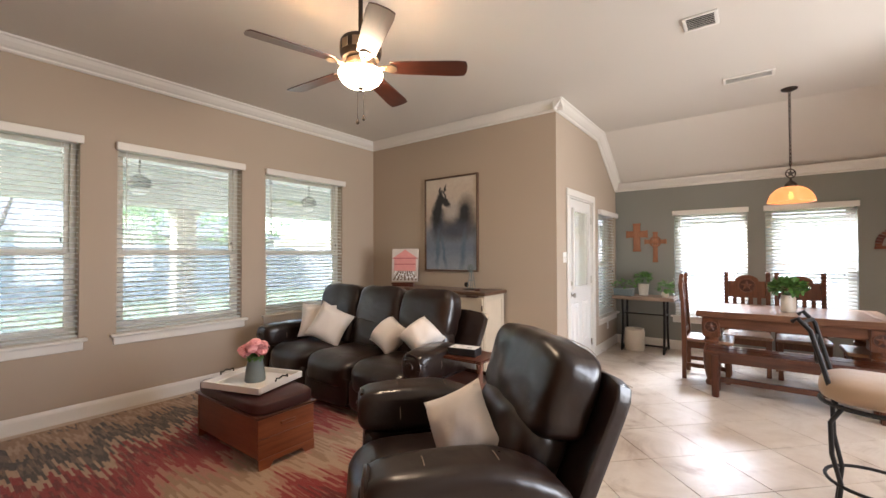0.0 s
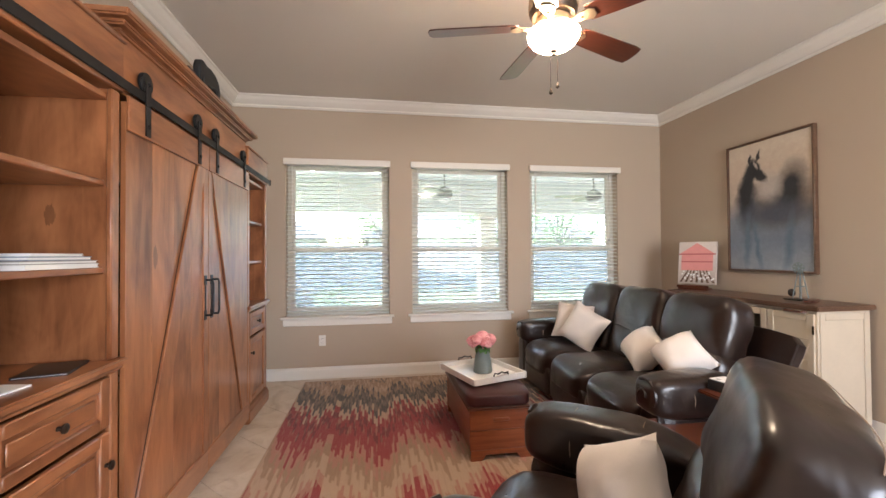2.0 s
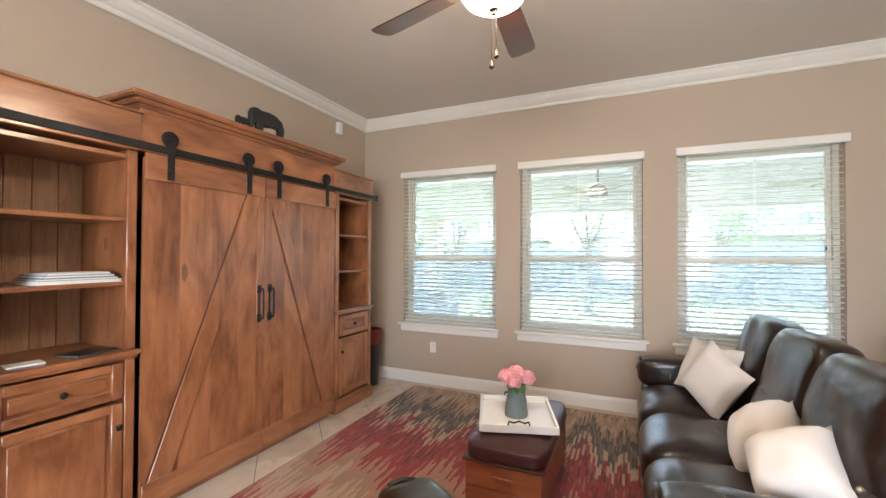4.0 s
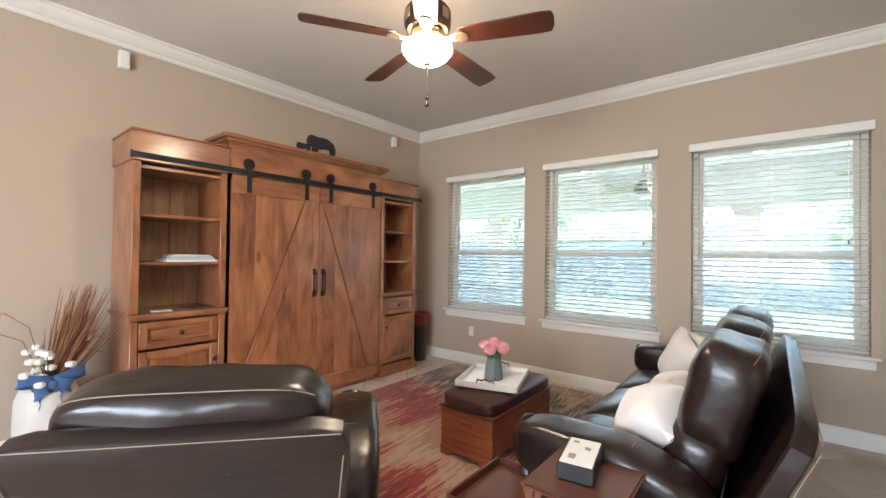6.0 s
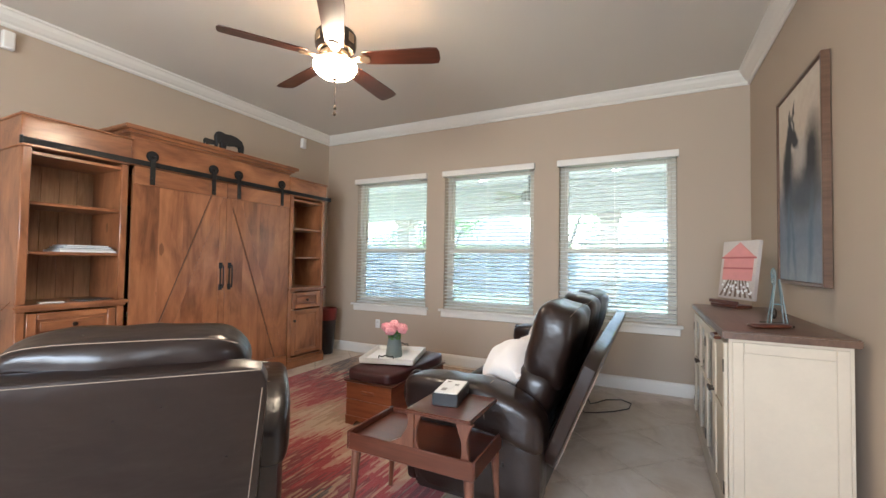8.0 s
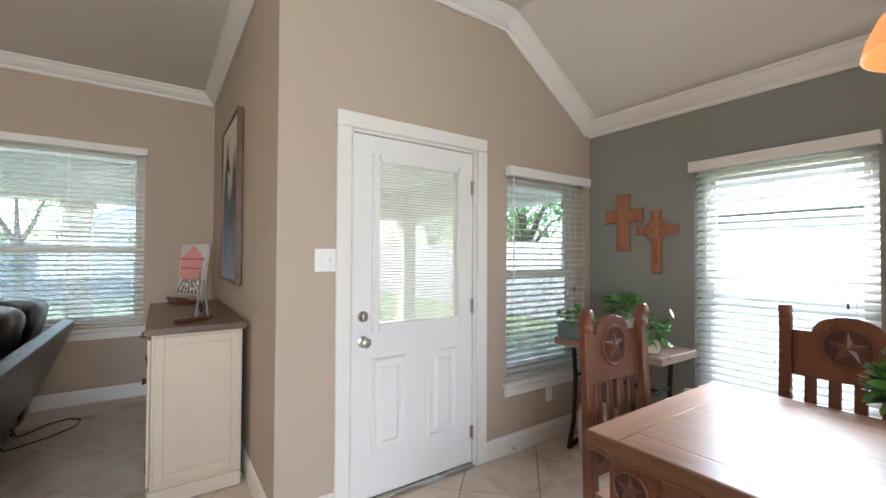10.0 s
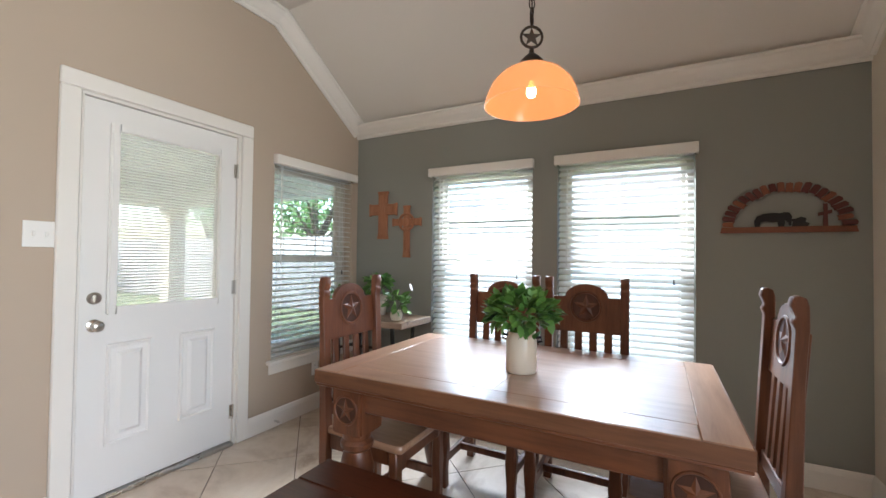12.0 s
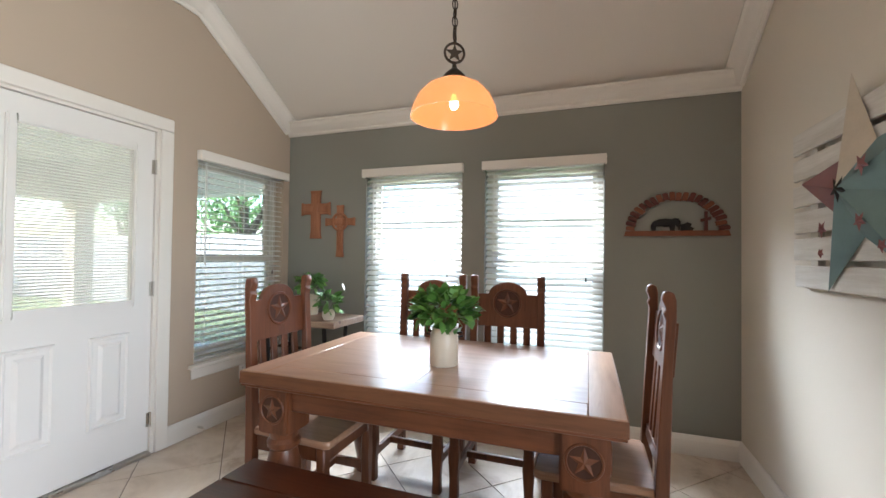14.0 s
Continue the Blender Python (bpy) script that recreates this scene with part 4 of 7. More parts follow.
def column(x, y):
    ob = thing("patio_column", pose(x, y, -0.10), "cream square patio column with base and cap", "column", "patio columns")
    part("shaft", boxes(((-0.15, -0.15, 0.12), (0.15, 0.15, 2.16)), bevel=0.01), BRICK_PAINT, ob)
    part("base", boxes(((-0.19, -0.19, 0), (0.19, 0.19, 0.12)), bevel=0.012), BRICK_PAINT, ob)
    part("cap", boxes(((-0.19, -0.19, 2.16), (0.19, 0.19, 2.255)), bevel=0.012), BRICK_PAINT, ob)


for x, y in ((-5.6, BEAM_Y), (-1.45, BEAM_Y), (4.1, BEAM_Y)):
    column(x, y)
for x in (-4.6, -3.55, -1.3, 0.9):
    for y in (0.85, 2.3):
        d = thing("patio_downlight", pose(x, y, P_Z), "round recessed patio downlight, lit", "downlight", "patio downlights")
        part("ring", lathe([(0.055, -0.001), (0.085, -0.001), (0.085, -0.008), (0.055, -0.008), (0.055, -0.001)], 20), PLATE, d)
        part("lens", lathe([(0, -0.003), (0.055, -0.003)], 16), CAN_LIGHT, d, "glowing lens")


def outdoor_fan(x, y):
    ob = thing("patio_fan", pose(x, y, P_Z), "bronze outdoor ceiling fan with wooden blades", "ceiling fan", "patio fans")
    part("rod", tube([(0, 0, -0.005), (0, 0, -0.36)], 0.012, 8), BRONZE, ob)
    part("canopy", lathe([(0, 0), (0.07, 0), (0.06, -0.04), (0.02, -0.06), (0, -0.06)], 16), BRONZE, ob)
    part("motor", lathe([(0, -0.34), (0.05, -0.35), (0.11, -0.40), (0.13, -0.45), (0.12, -0.50), (0.06, -0.53), (0, -0.53)], 20), BRONZE, ob)
    part("light", lathe([(0.0, -0.60), (0.06, -0.59), (0.10, -0.55), (0.10, -0.53)], 20), PLATE, ob)
    for k in range(5):
        part("blade", moved(boxes(((0.16, -0.055, -0.004), (0.64, 0.065, 0.004)), bevel=0.003), pose(0, 0, -0.455, 0, 0, 72 * k + 20) @ pose(0, 0, 0, 11)), BLADE, ob)


outdoor_fan(-2.5, 1.62)
outdoor_fan(0.0, 1.62)


def board_fence(name, p, q, h, label):
    """A privacy fence of upright boards with two rails."""
    ob = thing(name, pose(p[0], p[1], -0.22, 0, 0, math.degrees(math.atan2(q[1] - p[1], q[0] - p[0]))), label, "fence")
    ln = math.hypot(q[0] - p[0], q[1] - p[1])
    part("rail", boxes(((0, 0.03, 0.35), (ln, 0.07, 0.44)), ((0, 0.03, h - 0.4), (ln, 0.07, h - 0.31))), FENCE, ob, smooth=False)
    me = mesh_of("board", boxes(((0, 0, 0.03), (0.142, 0.022, h)), bevel=0.004), FENCE, False)
    k = 0
    while k * 0.15 < ln and k < 140:
        o = new("board", me)
        o.parent = ob
        o.matrix_local = pose(k * 0.15, random.uniform(-0.004, 0.004), random.uniform(-0.015, 0.01), 0, random.uniform(-0.3, 0.3))
        k += 1


board_fence("fence", (-9.5, 13.6), (11, 13.6), 2.0, "weathered grey wooden privacy fence at the end of the lawn")
board_fence("fence", (7.6, 13.6), (7.6, -7), 2.0, "weathered grey wooden privacy fence beside the house")
board_fence("fence", (-9.5, 0), (-9.5, 13.6), 2.0, "weathered grey wooden privacy fence along the yard")


def tree(x, y, height, spread, seed, leaves=900, low=0.35):
    """A tapered trunk with limbs, and a crown of many small leaf clumps round the limbs' ends."""
    rnd = random.Random(seed)
    ob = thing("tree", pose(x, y, -0.25), "leafy green shade tree in the yard", "tree", "yard trees")
    fork = height * low
    lean = rnd.uniform(-0.2, 0.2)
    part("trunk", tube([(0, 0, 0), (lean * 0.3, 0.03, fork * 0.5), (lean, 0, fork), (lean * 1.2, 0.1, height * 0.7)], 0.03 * height ** 0.9 * 0.7, 9, taper=[1.25, 0.95, 0.8, 0.35]), BARK, ob)
    tips = []
    for k in range(9):
        a, up = k * 2.4 + rnd.random(), rnd.uniform(0.15, 1.0)
        r = spread * rnd.uniform(0.45, 0.95) * (1.1 - 0.5 * up)
        tip = (lean + r * math.cos(a), r * math.sin(a), fork + (height - fork) * up)
        mid = (lean + r * 0.4 * math.cos(a), r * 0.4 * math.sin(a), fork + (height - fork) * up * 0.62)
        part("limb", tube([(lean, 0, fork * rnd.uniform(0.85, 1.1)), mid, tip], 0.012 * height, 6, taper=[1, 0.6, 0.2]), BARK, ob)
        tips += [Vector(tip), Vector(mid) * 0.4 + Vector(tip) * 0.6]
    b = bmesh.new()
    for k in range(leaves):
        c = rnd.choice(tips) + Vector((rnd.gauss(0, 1), rnd.gauss(0, 1), rnd.gauss(0, 0.75))) * spread * 0.21
        s = rnd.uniform(0.06, 0.15) * height / 5
        m = Matrix.Translation(c) @ Euler((rnd.uniform(0, 6.3), rnd.uniform(0, 6.3), rnd.uniform(0, 6.3))).to_matrix().to_4x4()
        vs = [b.verts.new(m @ Vector(q)) for q in ((-s, 0, 0), (-0.3 * s, -0.45 * s, 0.1 * s), (s, 0, 0), (-0.3 * s, 0.45 * s, 0.1 * s))]
        b.faces.new(vs)
    part("crown", b, TREE_LEAF, ob, smooth=False)


for x, y, hgt, sp, sd, lv in ((1.6, 16.5, 4.4, 2.2, 3, 1500), (-8.6, 11.5, 4.2, 1.6, 5, 1100), (9.6, 4.6, 5.6, 2.6, 8, 2600), (-4.2, 21, 5.0, 2.6, 11, 1100), (7.0, 18, 6, 3, 12, 1200), (-13, 17, 6, 3, 17, 900), (12, 1.0, 5, 2.6, 21, 900), (9.5, 10.5, 5.0, 2.2, 23, 1500)):
    tree(x, y, hgt, sp, sd, lv)
bare = thing("tree", pose(-3.2, 8.6, -0.25), "slim yard tree with a forked trunk", "tree", "yard trees")
part("trunk", tube([(0, 0, 0), (0.05, 0, 1.0), (0.0, 0, 1.9)], 0.11, 9, taper=[1.3, 1, 0.8]), BARK, bare)
for a, b_ in ((-0.7, 3.3), (0.55, 3.4), (-0.1, 3.9)):
    part("limb", tube([(0, 0, 1.8), (a * 0.45, 0.1, 2.4), (a, 0.2, b_)], 0.07, 7, taper=[1, 0.7, 0.25]), BARK, bare)


def neighbour(x, y, w, d, rot, label):
    ob = thing("house", pose(x, y, -0.22, 0, 0, rot), label, "house", "neighbouring houses")
    part("wall", boxes(((-w / 2, -d / 2, 0), (w / 2, d / 2, 2.7))), SIDING, ob, smooth=False)
    b = bmesh.new()
    o, hh = 0.5, 2.4
    base = [b.verts.new((sx * (w / 2 + o), sy * (d / 2 + o), 2.6)) for sx, sy in ((-1, -1), (1, -1), (1, 1), (-1, 1))]
    r0, r1 = b.verts.new((-w / 4, 0, 2.6 + hh)), b.verts.new((w / 4, 0, 2.6 + hh))
    for f in ((base[0], base[1], r1, r0), (base[2], base[3], r0, r1), (base[1], base[2], r1), (base[3], base[0], r0), base[::-1]):
        b.faces.new(f)
    part("roof", b, SHINGLE, ob, "grey shingled hip roof", smooth=False)
    for k in (-0.25, 0.25):
        wi = part("window", boxes(((k * w - 0.6, -d / 2 - 0.04, 0.9), (k * w + 0.6, -d / 2 - 0.002, 2.2)), bevel=0.01), TRIM, ob)
        part("pane", boxes(((k * w - 0.52, -d / 2 - 0.05, 0.98), (k * w + 0.52, -d / 2 - 0.041, 2.12))), DARK, wi)


neighbour(3.0, 24, 14, 9, 0, "single-storey neighbouring house with a grey hip roof")
neighbour(-14, 25, 13, 9, 6, "single-storey neighbouring house behind the fence")
neighbour(15.5, -4.6, 13, 9, -90, "neighbouring house close beside the fence")

# things on the patio
gr = thing("patio_grill", pose(-4.95, 1.35, -0.10), "covered patio grill under a grey-blue cover", "grill")
part("cover", moved(soft((0.5, 0.3, 0.5), 6, 6, wrinkle=0.02), pose(0, 0, 0.56)), GALV, gr)
part("foot", boxes(((-0.45, -0.25, 0), (-0.40, -0.2, 0.12)), ((0.40, -0.25, 0), (0.45, -0.2, 0.12)), ((-0.45, 0.2, 0), (-0.40, 0.25, 0.12)), ((0.40, 0.2, 0), (0.45, 0.25, 0.12))), IRON, gr)
pp = thing("patio_planter", pose(-4.25, 2.35, -0.10), "leafy shrub in a blue patio planter", "planter")
part("pot", lathe([(0, 0), (0.15, 0), (0.21, 0.34), (0.23, 0.36), (0.2, 0.36), (0.19, 0.32), (0, 0.32)], 20), GALV, pp)
rnd = random.Random(4)
b = bmesh.new()
for k in range(420):
    c = Vector((rnd.gauss(0, 0.17), rnd.gauss(0, 0.17), 0.62 + rnd.gauss(0, 0.16)))
    m = Matrix.Translation(c) @ Euler((rnd.uniform(0, 6), rnd.uniform(0, 6), rnd.uniform(0, 6))).to_matrix().to_4x4()
    s = rnd.uniform(0.03, 0.07)
    b.faces.new([b.verts.new(m @ Vector(q)) for q in ((-s, 0, 0), (0, -0.4 * s, 0), (s, 0, 0), (0, 0.4 * s, 0))])
part("foliage", b, TREE_LEAF, pp, smooth=False)


# ---- living room ----
# rug
rug = thing("area_rug", pose(0, 0, 0), "red, charcoal and tan ikat area rug on the tiles", "rug")
bm = bmesh.new()
bmesh.ops.create_grid(bm, x_segments=48, y_segments=60, size=0.5)
for v in bm.verts:
    v.co = Vector((-3.07 + v.co.x * 2.46, -1.64 + v.co.y * 3.02, 0.012 + 0.0012 * noise.noise(Vector((v.co.x * 14, v.co.y * 14, 0)))))
part("weave", bm, RUG, rug)
part("binding", boxes(((-4.31, -3.16, 0.001), (-4.296, -0.12, 0.012)), ((-1.844, -3.16, 0.001), (-1.83, -0.12, 0.012)), ((-4.296, -0.134, 0.001), (-1.844, -0.12, 0.012)), ((-4.296, -3.16, 0.001), (-1.844, -3.146, 0.012)), bevel=0.003), CUSHION, rug, "tan woven edge")


# leather seating: local x points forward, y to the sitter's left
def stitched(parent, points, r=0.0017):
    part("stitching", tube(points, r, 4), STITCH, parent)


def rolled_arm(parent, side, y, front, back, rise):
    """An arm with a fat roll on top and a scrolled front."""
    arm = part("arm", merge(moved(soft(((front - back) / 2 - 0.02, 0.095, 0.24), 7, 7), pose((front + back) / 2 - 0.02, y, 0.30)), boxes(((back + 0.03, y - 0.085, 0.05), (front - 0.07, y + 0.085, 0.30)), bevel=0.02, seg=2)), LEATHER, parent)
    roll = soft(((front - back) / 2 + 0.01, 0.125, 0.115), 5.0, 9, wrinkle=0.006, seed=y)
    for v in roll.verts:
        s = v.co.x / (front - back) * 2
        v.co.z -= 0.13 * max(0, -s - 0.1) ** 1.6
    part("arm_pad", moved(roll, pose((front + back) / 2, y, 0.545 + rise)), LEATHER, arm, "padded rolled arm top")
    spiral = [(front + 0.012 - 0.0012 * k, y + side * (0.018 + 0.0045 * k) * math.cos(0.42 * k), 0.545 + rise + (0.018 + 0.0042 * k) * math.sin(0.42 * k)) for k in range(21)]
    part("scroll", tube(spiral, 0.011, 6), LEATHER, arm)
    part("front_panel", merge(moved(soft((0.03, 0.085, 0.20), 6, 5), pose(front - 0.045, y, 0.27)), bmesh.new()), LEATHER, arm)
    for u in (0.36, 0.72):
        x = back + (front - back) * u
        ring = [(x + 0.003 * math.sin(a), y + 0.129 * math.cos(a), 0.545 + rise - 0.13 * max(0, 0.9 - 2 * u) ** 1.6 + 0.118 * math.sin(a)) for a in [radians(q) for q in range(-20, 201, 20)]]
        part("stitching", tube(ring, 0.0022, 4), STITCH, arm)


def seating(name, m, seats, seat_w, label, category, lean=14, head_z=0.84, front=0.47, wing=0.195, rise=0.0, setback=0.0, head=(0.125, 1.0, 0.235, 4.8)):
    ob = thing(name, m, label, category)
    half = seats * seat_w / 2
    back = -0.28
    aw = 0.11
    part("base", boxes(((back + 0.02, -half - 0.06, 0.045), (front - 0.10, half + 0.06, 0.30)), bevel=0.02, seg=2), LEATHER, ob)
    for x in (back + 0.06, front - 0.16):
        for y in (-half - 0.05, half + 0.05):
            part("foot", lathe([(0, -0.0), (0.022, 0.0), (0.026, 0.05), (0, 0.05)], 10, centre=(x, y, 0.0)), BLACK, ob)
    for k in range(seats):
        y = -half + seat_w * (k + 0.5)
        w = seat_w / 2 - 0.004
        seat = soft((0.36, w, 0.115), 5.5, 10, puff=0.16, wrinkle=0.010, seed=k * 3.1)
        for v in seat.verts:
            if v.co.x > 0.2:
                v.co.z -= 0.9 * (v.co.x - 0.2) ** 1.6
        part("seat_cushion", moved(seat, pose(0.12, y, 0.375)), LEATHER, ob)
        part("footrest", moved(soft((0.05, w - 0.004, 0.135), 6, 7, wrinkle=0.006, seed=k + 0.5), pose(front - 0.06, y, 0.215)), LEATHER, ob, "closed padded footrest")
        tilt = pose(back + 0.10 - setback, y, 0.44, 0, -lean)
        lum = soft((0.12, w - 0.004, 0.16), 4.2, 9, wrinkle=0.014, seed=k * 1.7 + 9)
        part("lumbar_cushion", moved(lum, tilt @ pose(0.02, 0, 0.13)), LEATHER, ob)
        hx, hw, hz, hp = head
        rest = soft((hx, w * hw - 0.001, hz), hp, 11, wrinkle=0.016, seed=k * 2.3 + 4)
        part("head_cushion", moved(rest, tilt @ pose(0.0, 0, head_z - 0.44)), LEATHER, ob)
        seam = []
        for q in range(-9, 10):
            u = q / 10
            k1 = (1 - abs(u) ** hp) ** (1 / hp)
            seam.append(tilt @ Vector((-0.62 * hx * k1, u * w * hw, head_z - 0.44 + (hz + 0.011) * (1 - (abs(u) ** hp + (0.62 * k1) ** hp) * 0.98) ** (1 / hp))))
        stitched(ob, seam)
    tilt = pose(back + 0.02, 0, 0.28, 0, -22)
    wide = half + wing
    panel = soft((0.04, wide, 0.33 + rise * 0.8), 12, 10)
    for v in panel.verts:
        v.co.y *= 1 - 0.08 * (0.5 - v.co.z / 0.66)
    part("back_panel", moved(panel, tilt @ pose(-0.045, 0, 0.31 + rise * 0.8)), LEATHER, ob, "smooth leather outside back")
    stitched(ob, [tilt @ Vector((-0.080, y, 0.628 + rise * 1.6)) for y in (-wide + 0.03, 0, wide - 0.03)], 0.002)
    for s in (-1, 1):
        stitched(ob, [tilt @ Vector((-0.086, s * (wide - 0.022 - 0.016 * k), 0.60 - 0.19 * k)) for k in range(4)], 0.002)
        rolled_arm(ob, s, s * (half + aw), front - 0.01, back - 0.02, rise)
    return ob


SOFA_M = pose(-1.60, -1.53, 0, 0, 0, 180)
seating("recliner_sofa", SOFA_M, 3, 0.615, "dark brown leather three-seat reclining sofa with pillows", "sofa", lean=15)
RECLINER_M = pose(-2.83, -3.51, 0.0, 0, 0, 139)
seating("recliner_chair", RECLINER_M, 1, 0.63, "dark brown leather recliner armchair facing the cabinet", "armchair", lean=19, head_z=0.845, front=0.43, wing=0.14, rise=0.03, setback=0.07, head=(0.125, 1.22, 0.20, 4.5))


def pillow(centre, along, facing, size, thick, seed, label):
    """A throw pillow whose one edge runs along a direction and whose front faces another."""
    v = Vector(along).normalized()
    n = Vector(facing)
    n = (n - v * n.dot(v)).normalized()
    u = v.cross(n)
    m = Matrix.Translation(centre) @ Matrix((n, u, v)).transposed().to_4x4()
    solid("throw_pillow", throw_pillow(size, thick, seed), PILLOW, label, "pillow", "throw pillows", m=m)


def on_corner(diagonal, facing):
    """The edge direction of a square that stands on its corner along a diagonal."""
    d = Vector(diagonal).normalized()
    n = Vector(facing)
    n = (n - d * n.dot(d)).normalized()
    return d + n.cross(d)


pillow((-1.64, -0.88, 0.69), (0.35, 0.28, 0.85), (-0.6, -0.7, 0.45), 0.37, 0.17, 1, "cream linen throw pillow at the sofa's end")
pillow((-1.645, -1.085, 0.665), (0.18, -0.07, 0.31), (-0.66, -0.62, 0.45), 0.38, 0.17, 2, "cream linen throw pillow turned on its corner")
pillow((-1.574, -1.872, 0.635), on_corner((0.28, 0.17, 0.32), (-0.75, -0.15, 0.6)), (-0.75, -0.15, 0.6), 0.31, 0.25, 3, "cream linen throw pillow on the sofa seat")
pillow((-1.575, -2.265, 0.665), on_corner((0.28, 0.17, 0.32), (-0.62, -0.5, 0.6)), (-0.62, -0.5, 0.6), 0.31, 0.26, 4, "cream linen throw pillow by the sofa arm")
turn = RECLINER_M.to_3x3()
pillow(RECLINER_M @ Vector((-0.02, 0.01, 0.63)), on_corner(turn @ Vector((-0.35, -0.05, 0.9)), turn @ Vector((0.6, 0.6, 0.5))), turn @ Vector((0.6, 0.6, 0.5)), 0.30, 0.21, 5, "cream linen throw pillow on the recliner seat")
solid("power_cord", tube([(-1.36, -1.02, 0.12), (-1.33, -0.97, 0.03), (-1.25, -0.86, 0.006), (-1.12, -0.76, 0.006), (-1.00, -0.62, 0.006), (-0.985, -0.46, 0.006), (-1.07, -0.39, 0.006), (-1.20, -0.46, 0.006), (-1.28, -0.60, 0.006), (-1.31, -0.72, 0.03), (-1.33, -0.80, 0.12)], 0.0055, 6), BLACK, "black power cord looped behind the sofa", "cord")

# cedar chest with a padded lid, tray and flowers
chest = thing("cedar_chest", pose(-2.75, -1.63, 0), "red cedar storage chest with a padded maroon lid", "chest")
cx, cy = 0.205, 0.42
part("body", boxes(((-cx, -cy, 0.07), (cx, cy, 0.335)), bevel=0.006), CEDAR_Y, chest)
for s in (-1, 1):
    part("end_board", boxes(((-cx - 0.004, s * cy, 0.075), (cx + 0.004, s * (cy + 0.012), 0.20)), ((-cx - 0.004, s * cy, 0.203), (cx + 0.004, s * (cy + 0.012), 0.333)), bevel=0.003), CEDAR, chest)
    b = slab([(-cx, 0), (-cx + 0.07, 0), (-cx + 0.10, 0.045), (cx - 0.10, 0.045), (cx - 0.07, 0), (cx, 0), (cx, 0.075), (-cx, 0.075)], 0.02, Matrix.Translation((0, s * (cy + 0.012) + 0.01, 0.003)) @ pose(0, 0, 0, 90))
    part("foot_board", b, CEDAR, chest)
    part("handle", boxes(((-0.055, s * (cy + 0.012), 0.262), (0.055, s * (cy + 0.028), 0.282)), ((-0.05, s * (cy + 0.011), 0.245), (0.05, s * (cy + 0.0125), 0.264)), bevel=0.004), CEDAR, chest, "carved cedar handle")
part("lid_rim", boxes(((-cx - 0.02, -cy - 0.025, 0.335), (cx + 0.02, cy + 0.025, 0.352)), bevel=0.005), CHERRY, chest)
lid = soft((cx + 0.022, cy + 0.027, 0.05), 7, 10, puff=0.35)
part("padded_lid", moved(lid, pose(0, 0, 0.392)), MAROON, chest, "maroon padded leather lid")
tacks = bmesh.new()
for k in range(34):
    for s in (-1, 1):
        lathe([(0, 0.004), (0.004, 0.002), (0.005, 0)], 6, tacks, (-cx - 0.02 + (2 * cx + 0.04) * k / 33, s * (cy + 0.026), 0.358))
part("nail_trim", tacks, BRONZE, chest, "row of brass nail heads")

TRAY_M = pose(-2.775, -1.67, 0.462, 0, 0, 18)
tray = thing("serving_tray", TRAY_M, "white wooden serving tray with black handles on the chest", "tray")
part("tray_base", boxes(((-0.21, -0.24, 0), (0.21, 0.24, 0.012)), bevel=0.003), WHITE, tray)
part("rim", boxes(((-0.222, -0.252, 0), (-0.21, 0.252, 0.045)), ((0.21, -0.252, 0), (0.222, 0.252, 0.045)), ((-0.21, -0.252, 0), (0.21, -0.24, 0.045)), ((-0.21, 0.24, 0), (0.21, 0.252, 0.045)), bevel=0.003), WHITE, tray)
for s in (-1, 1):
    part("handle", tube([(-0.06, s * 0.247, 0.045), (-0.055, s * 0.252, 0.066), (-0.03, s * 0.255, 0.06), (0, s * 0.258, 0.072), (0.03, s * 0.255, 0.06), (0.055, s * 0.252, 0.066), (0.06, s * 0.247, 0.045)], 0.005, 7), IRON, tray, "curled black iron handle")

vase = thing("flower_vase", pose(-2.77, -1.68, 0.474), "blue-grey metal vase of pink peonies on the tray", "vase")
part("jug", lathe([(0, 0.001), (0.068, 0), (0.071, 0.01), (0.062, 0.09), (0.05, 0.15), (0.052, 0.185), (0.057, 0.19), (0.05, 0.188), (0.045, 0.15), (0, 0.14)], 24), GALV, vase)


def peony(radius, seed):
    rnd = random.Random(seed)
    b = bmesh.new()
    for k in range(30):
        u = k / 30
        el = radians(85 - 110 * u + rnd.uniform(-8, 8))
        az = k * 2.4 + rnd.uniform(-0.2, 0.2)
        r = radius * (0.35 + 0.65 * u)
        m = Euler((0, 0, az)).to_matrix().to_4x4() @ Matrix.Translation((r * math.cos(el) * 0.75, 0, r * math.sin(el) * 0.8)) @ Euler((0, radians(90) - el - 0.35, 0)).to_matrix().to_4x4()
        s = radius * rnd.uniform(0.5, 0.72)
        grid = [[b.verts.new(m @ Vector((-s + 2 * s * i / 3, (-s + 2 * s * j / 3) * (0.75 + 0.25 * math.sin(i)), -0.35 * s * (((i - 1.5) / 1.5) ** 2 + ((j - 1.5) / 1.5) ** 2) + rnd.uniform(-0.05, 0.05) * s))) for j in range(4)] for i in range(4)]
        for i in range(3):
            for j in range(3):
                b.faces.new((grid[i][j], grid[i + 1][j], grid[i + 1][j + 1], grid[i][j + 1]))
    return b


for k, (x, y, z, r) in enumerate(((0, 0, 0.27, 0.062), (0.07, 0.02, 0.245, 0.055), (-0.07, 0.01, 0.24, 0.056), (0.01, -0.07, 0.24, 0.055), (0.0, 0.07, 0.242, 0.055), (-0.05, -0.05, 0.26, 0.05))):
    part("bloom", moved(peony(r, k), pose(x, y, z, random.uniform(-20, 20), x * 250, 40 * k)), PINK, vase, "pink peony bloom")
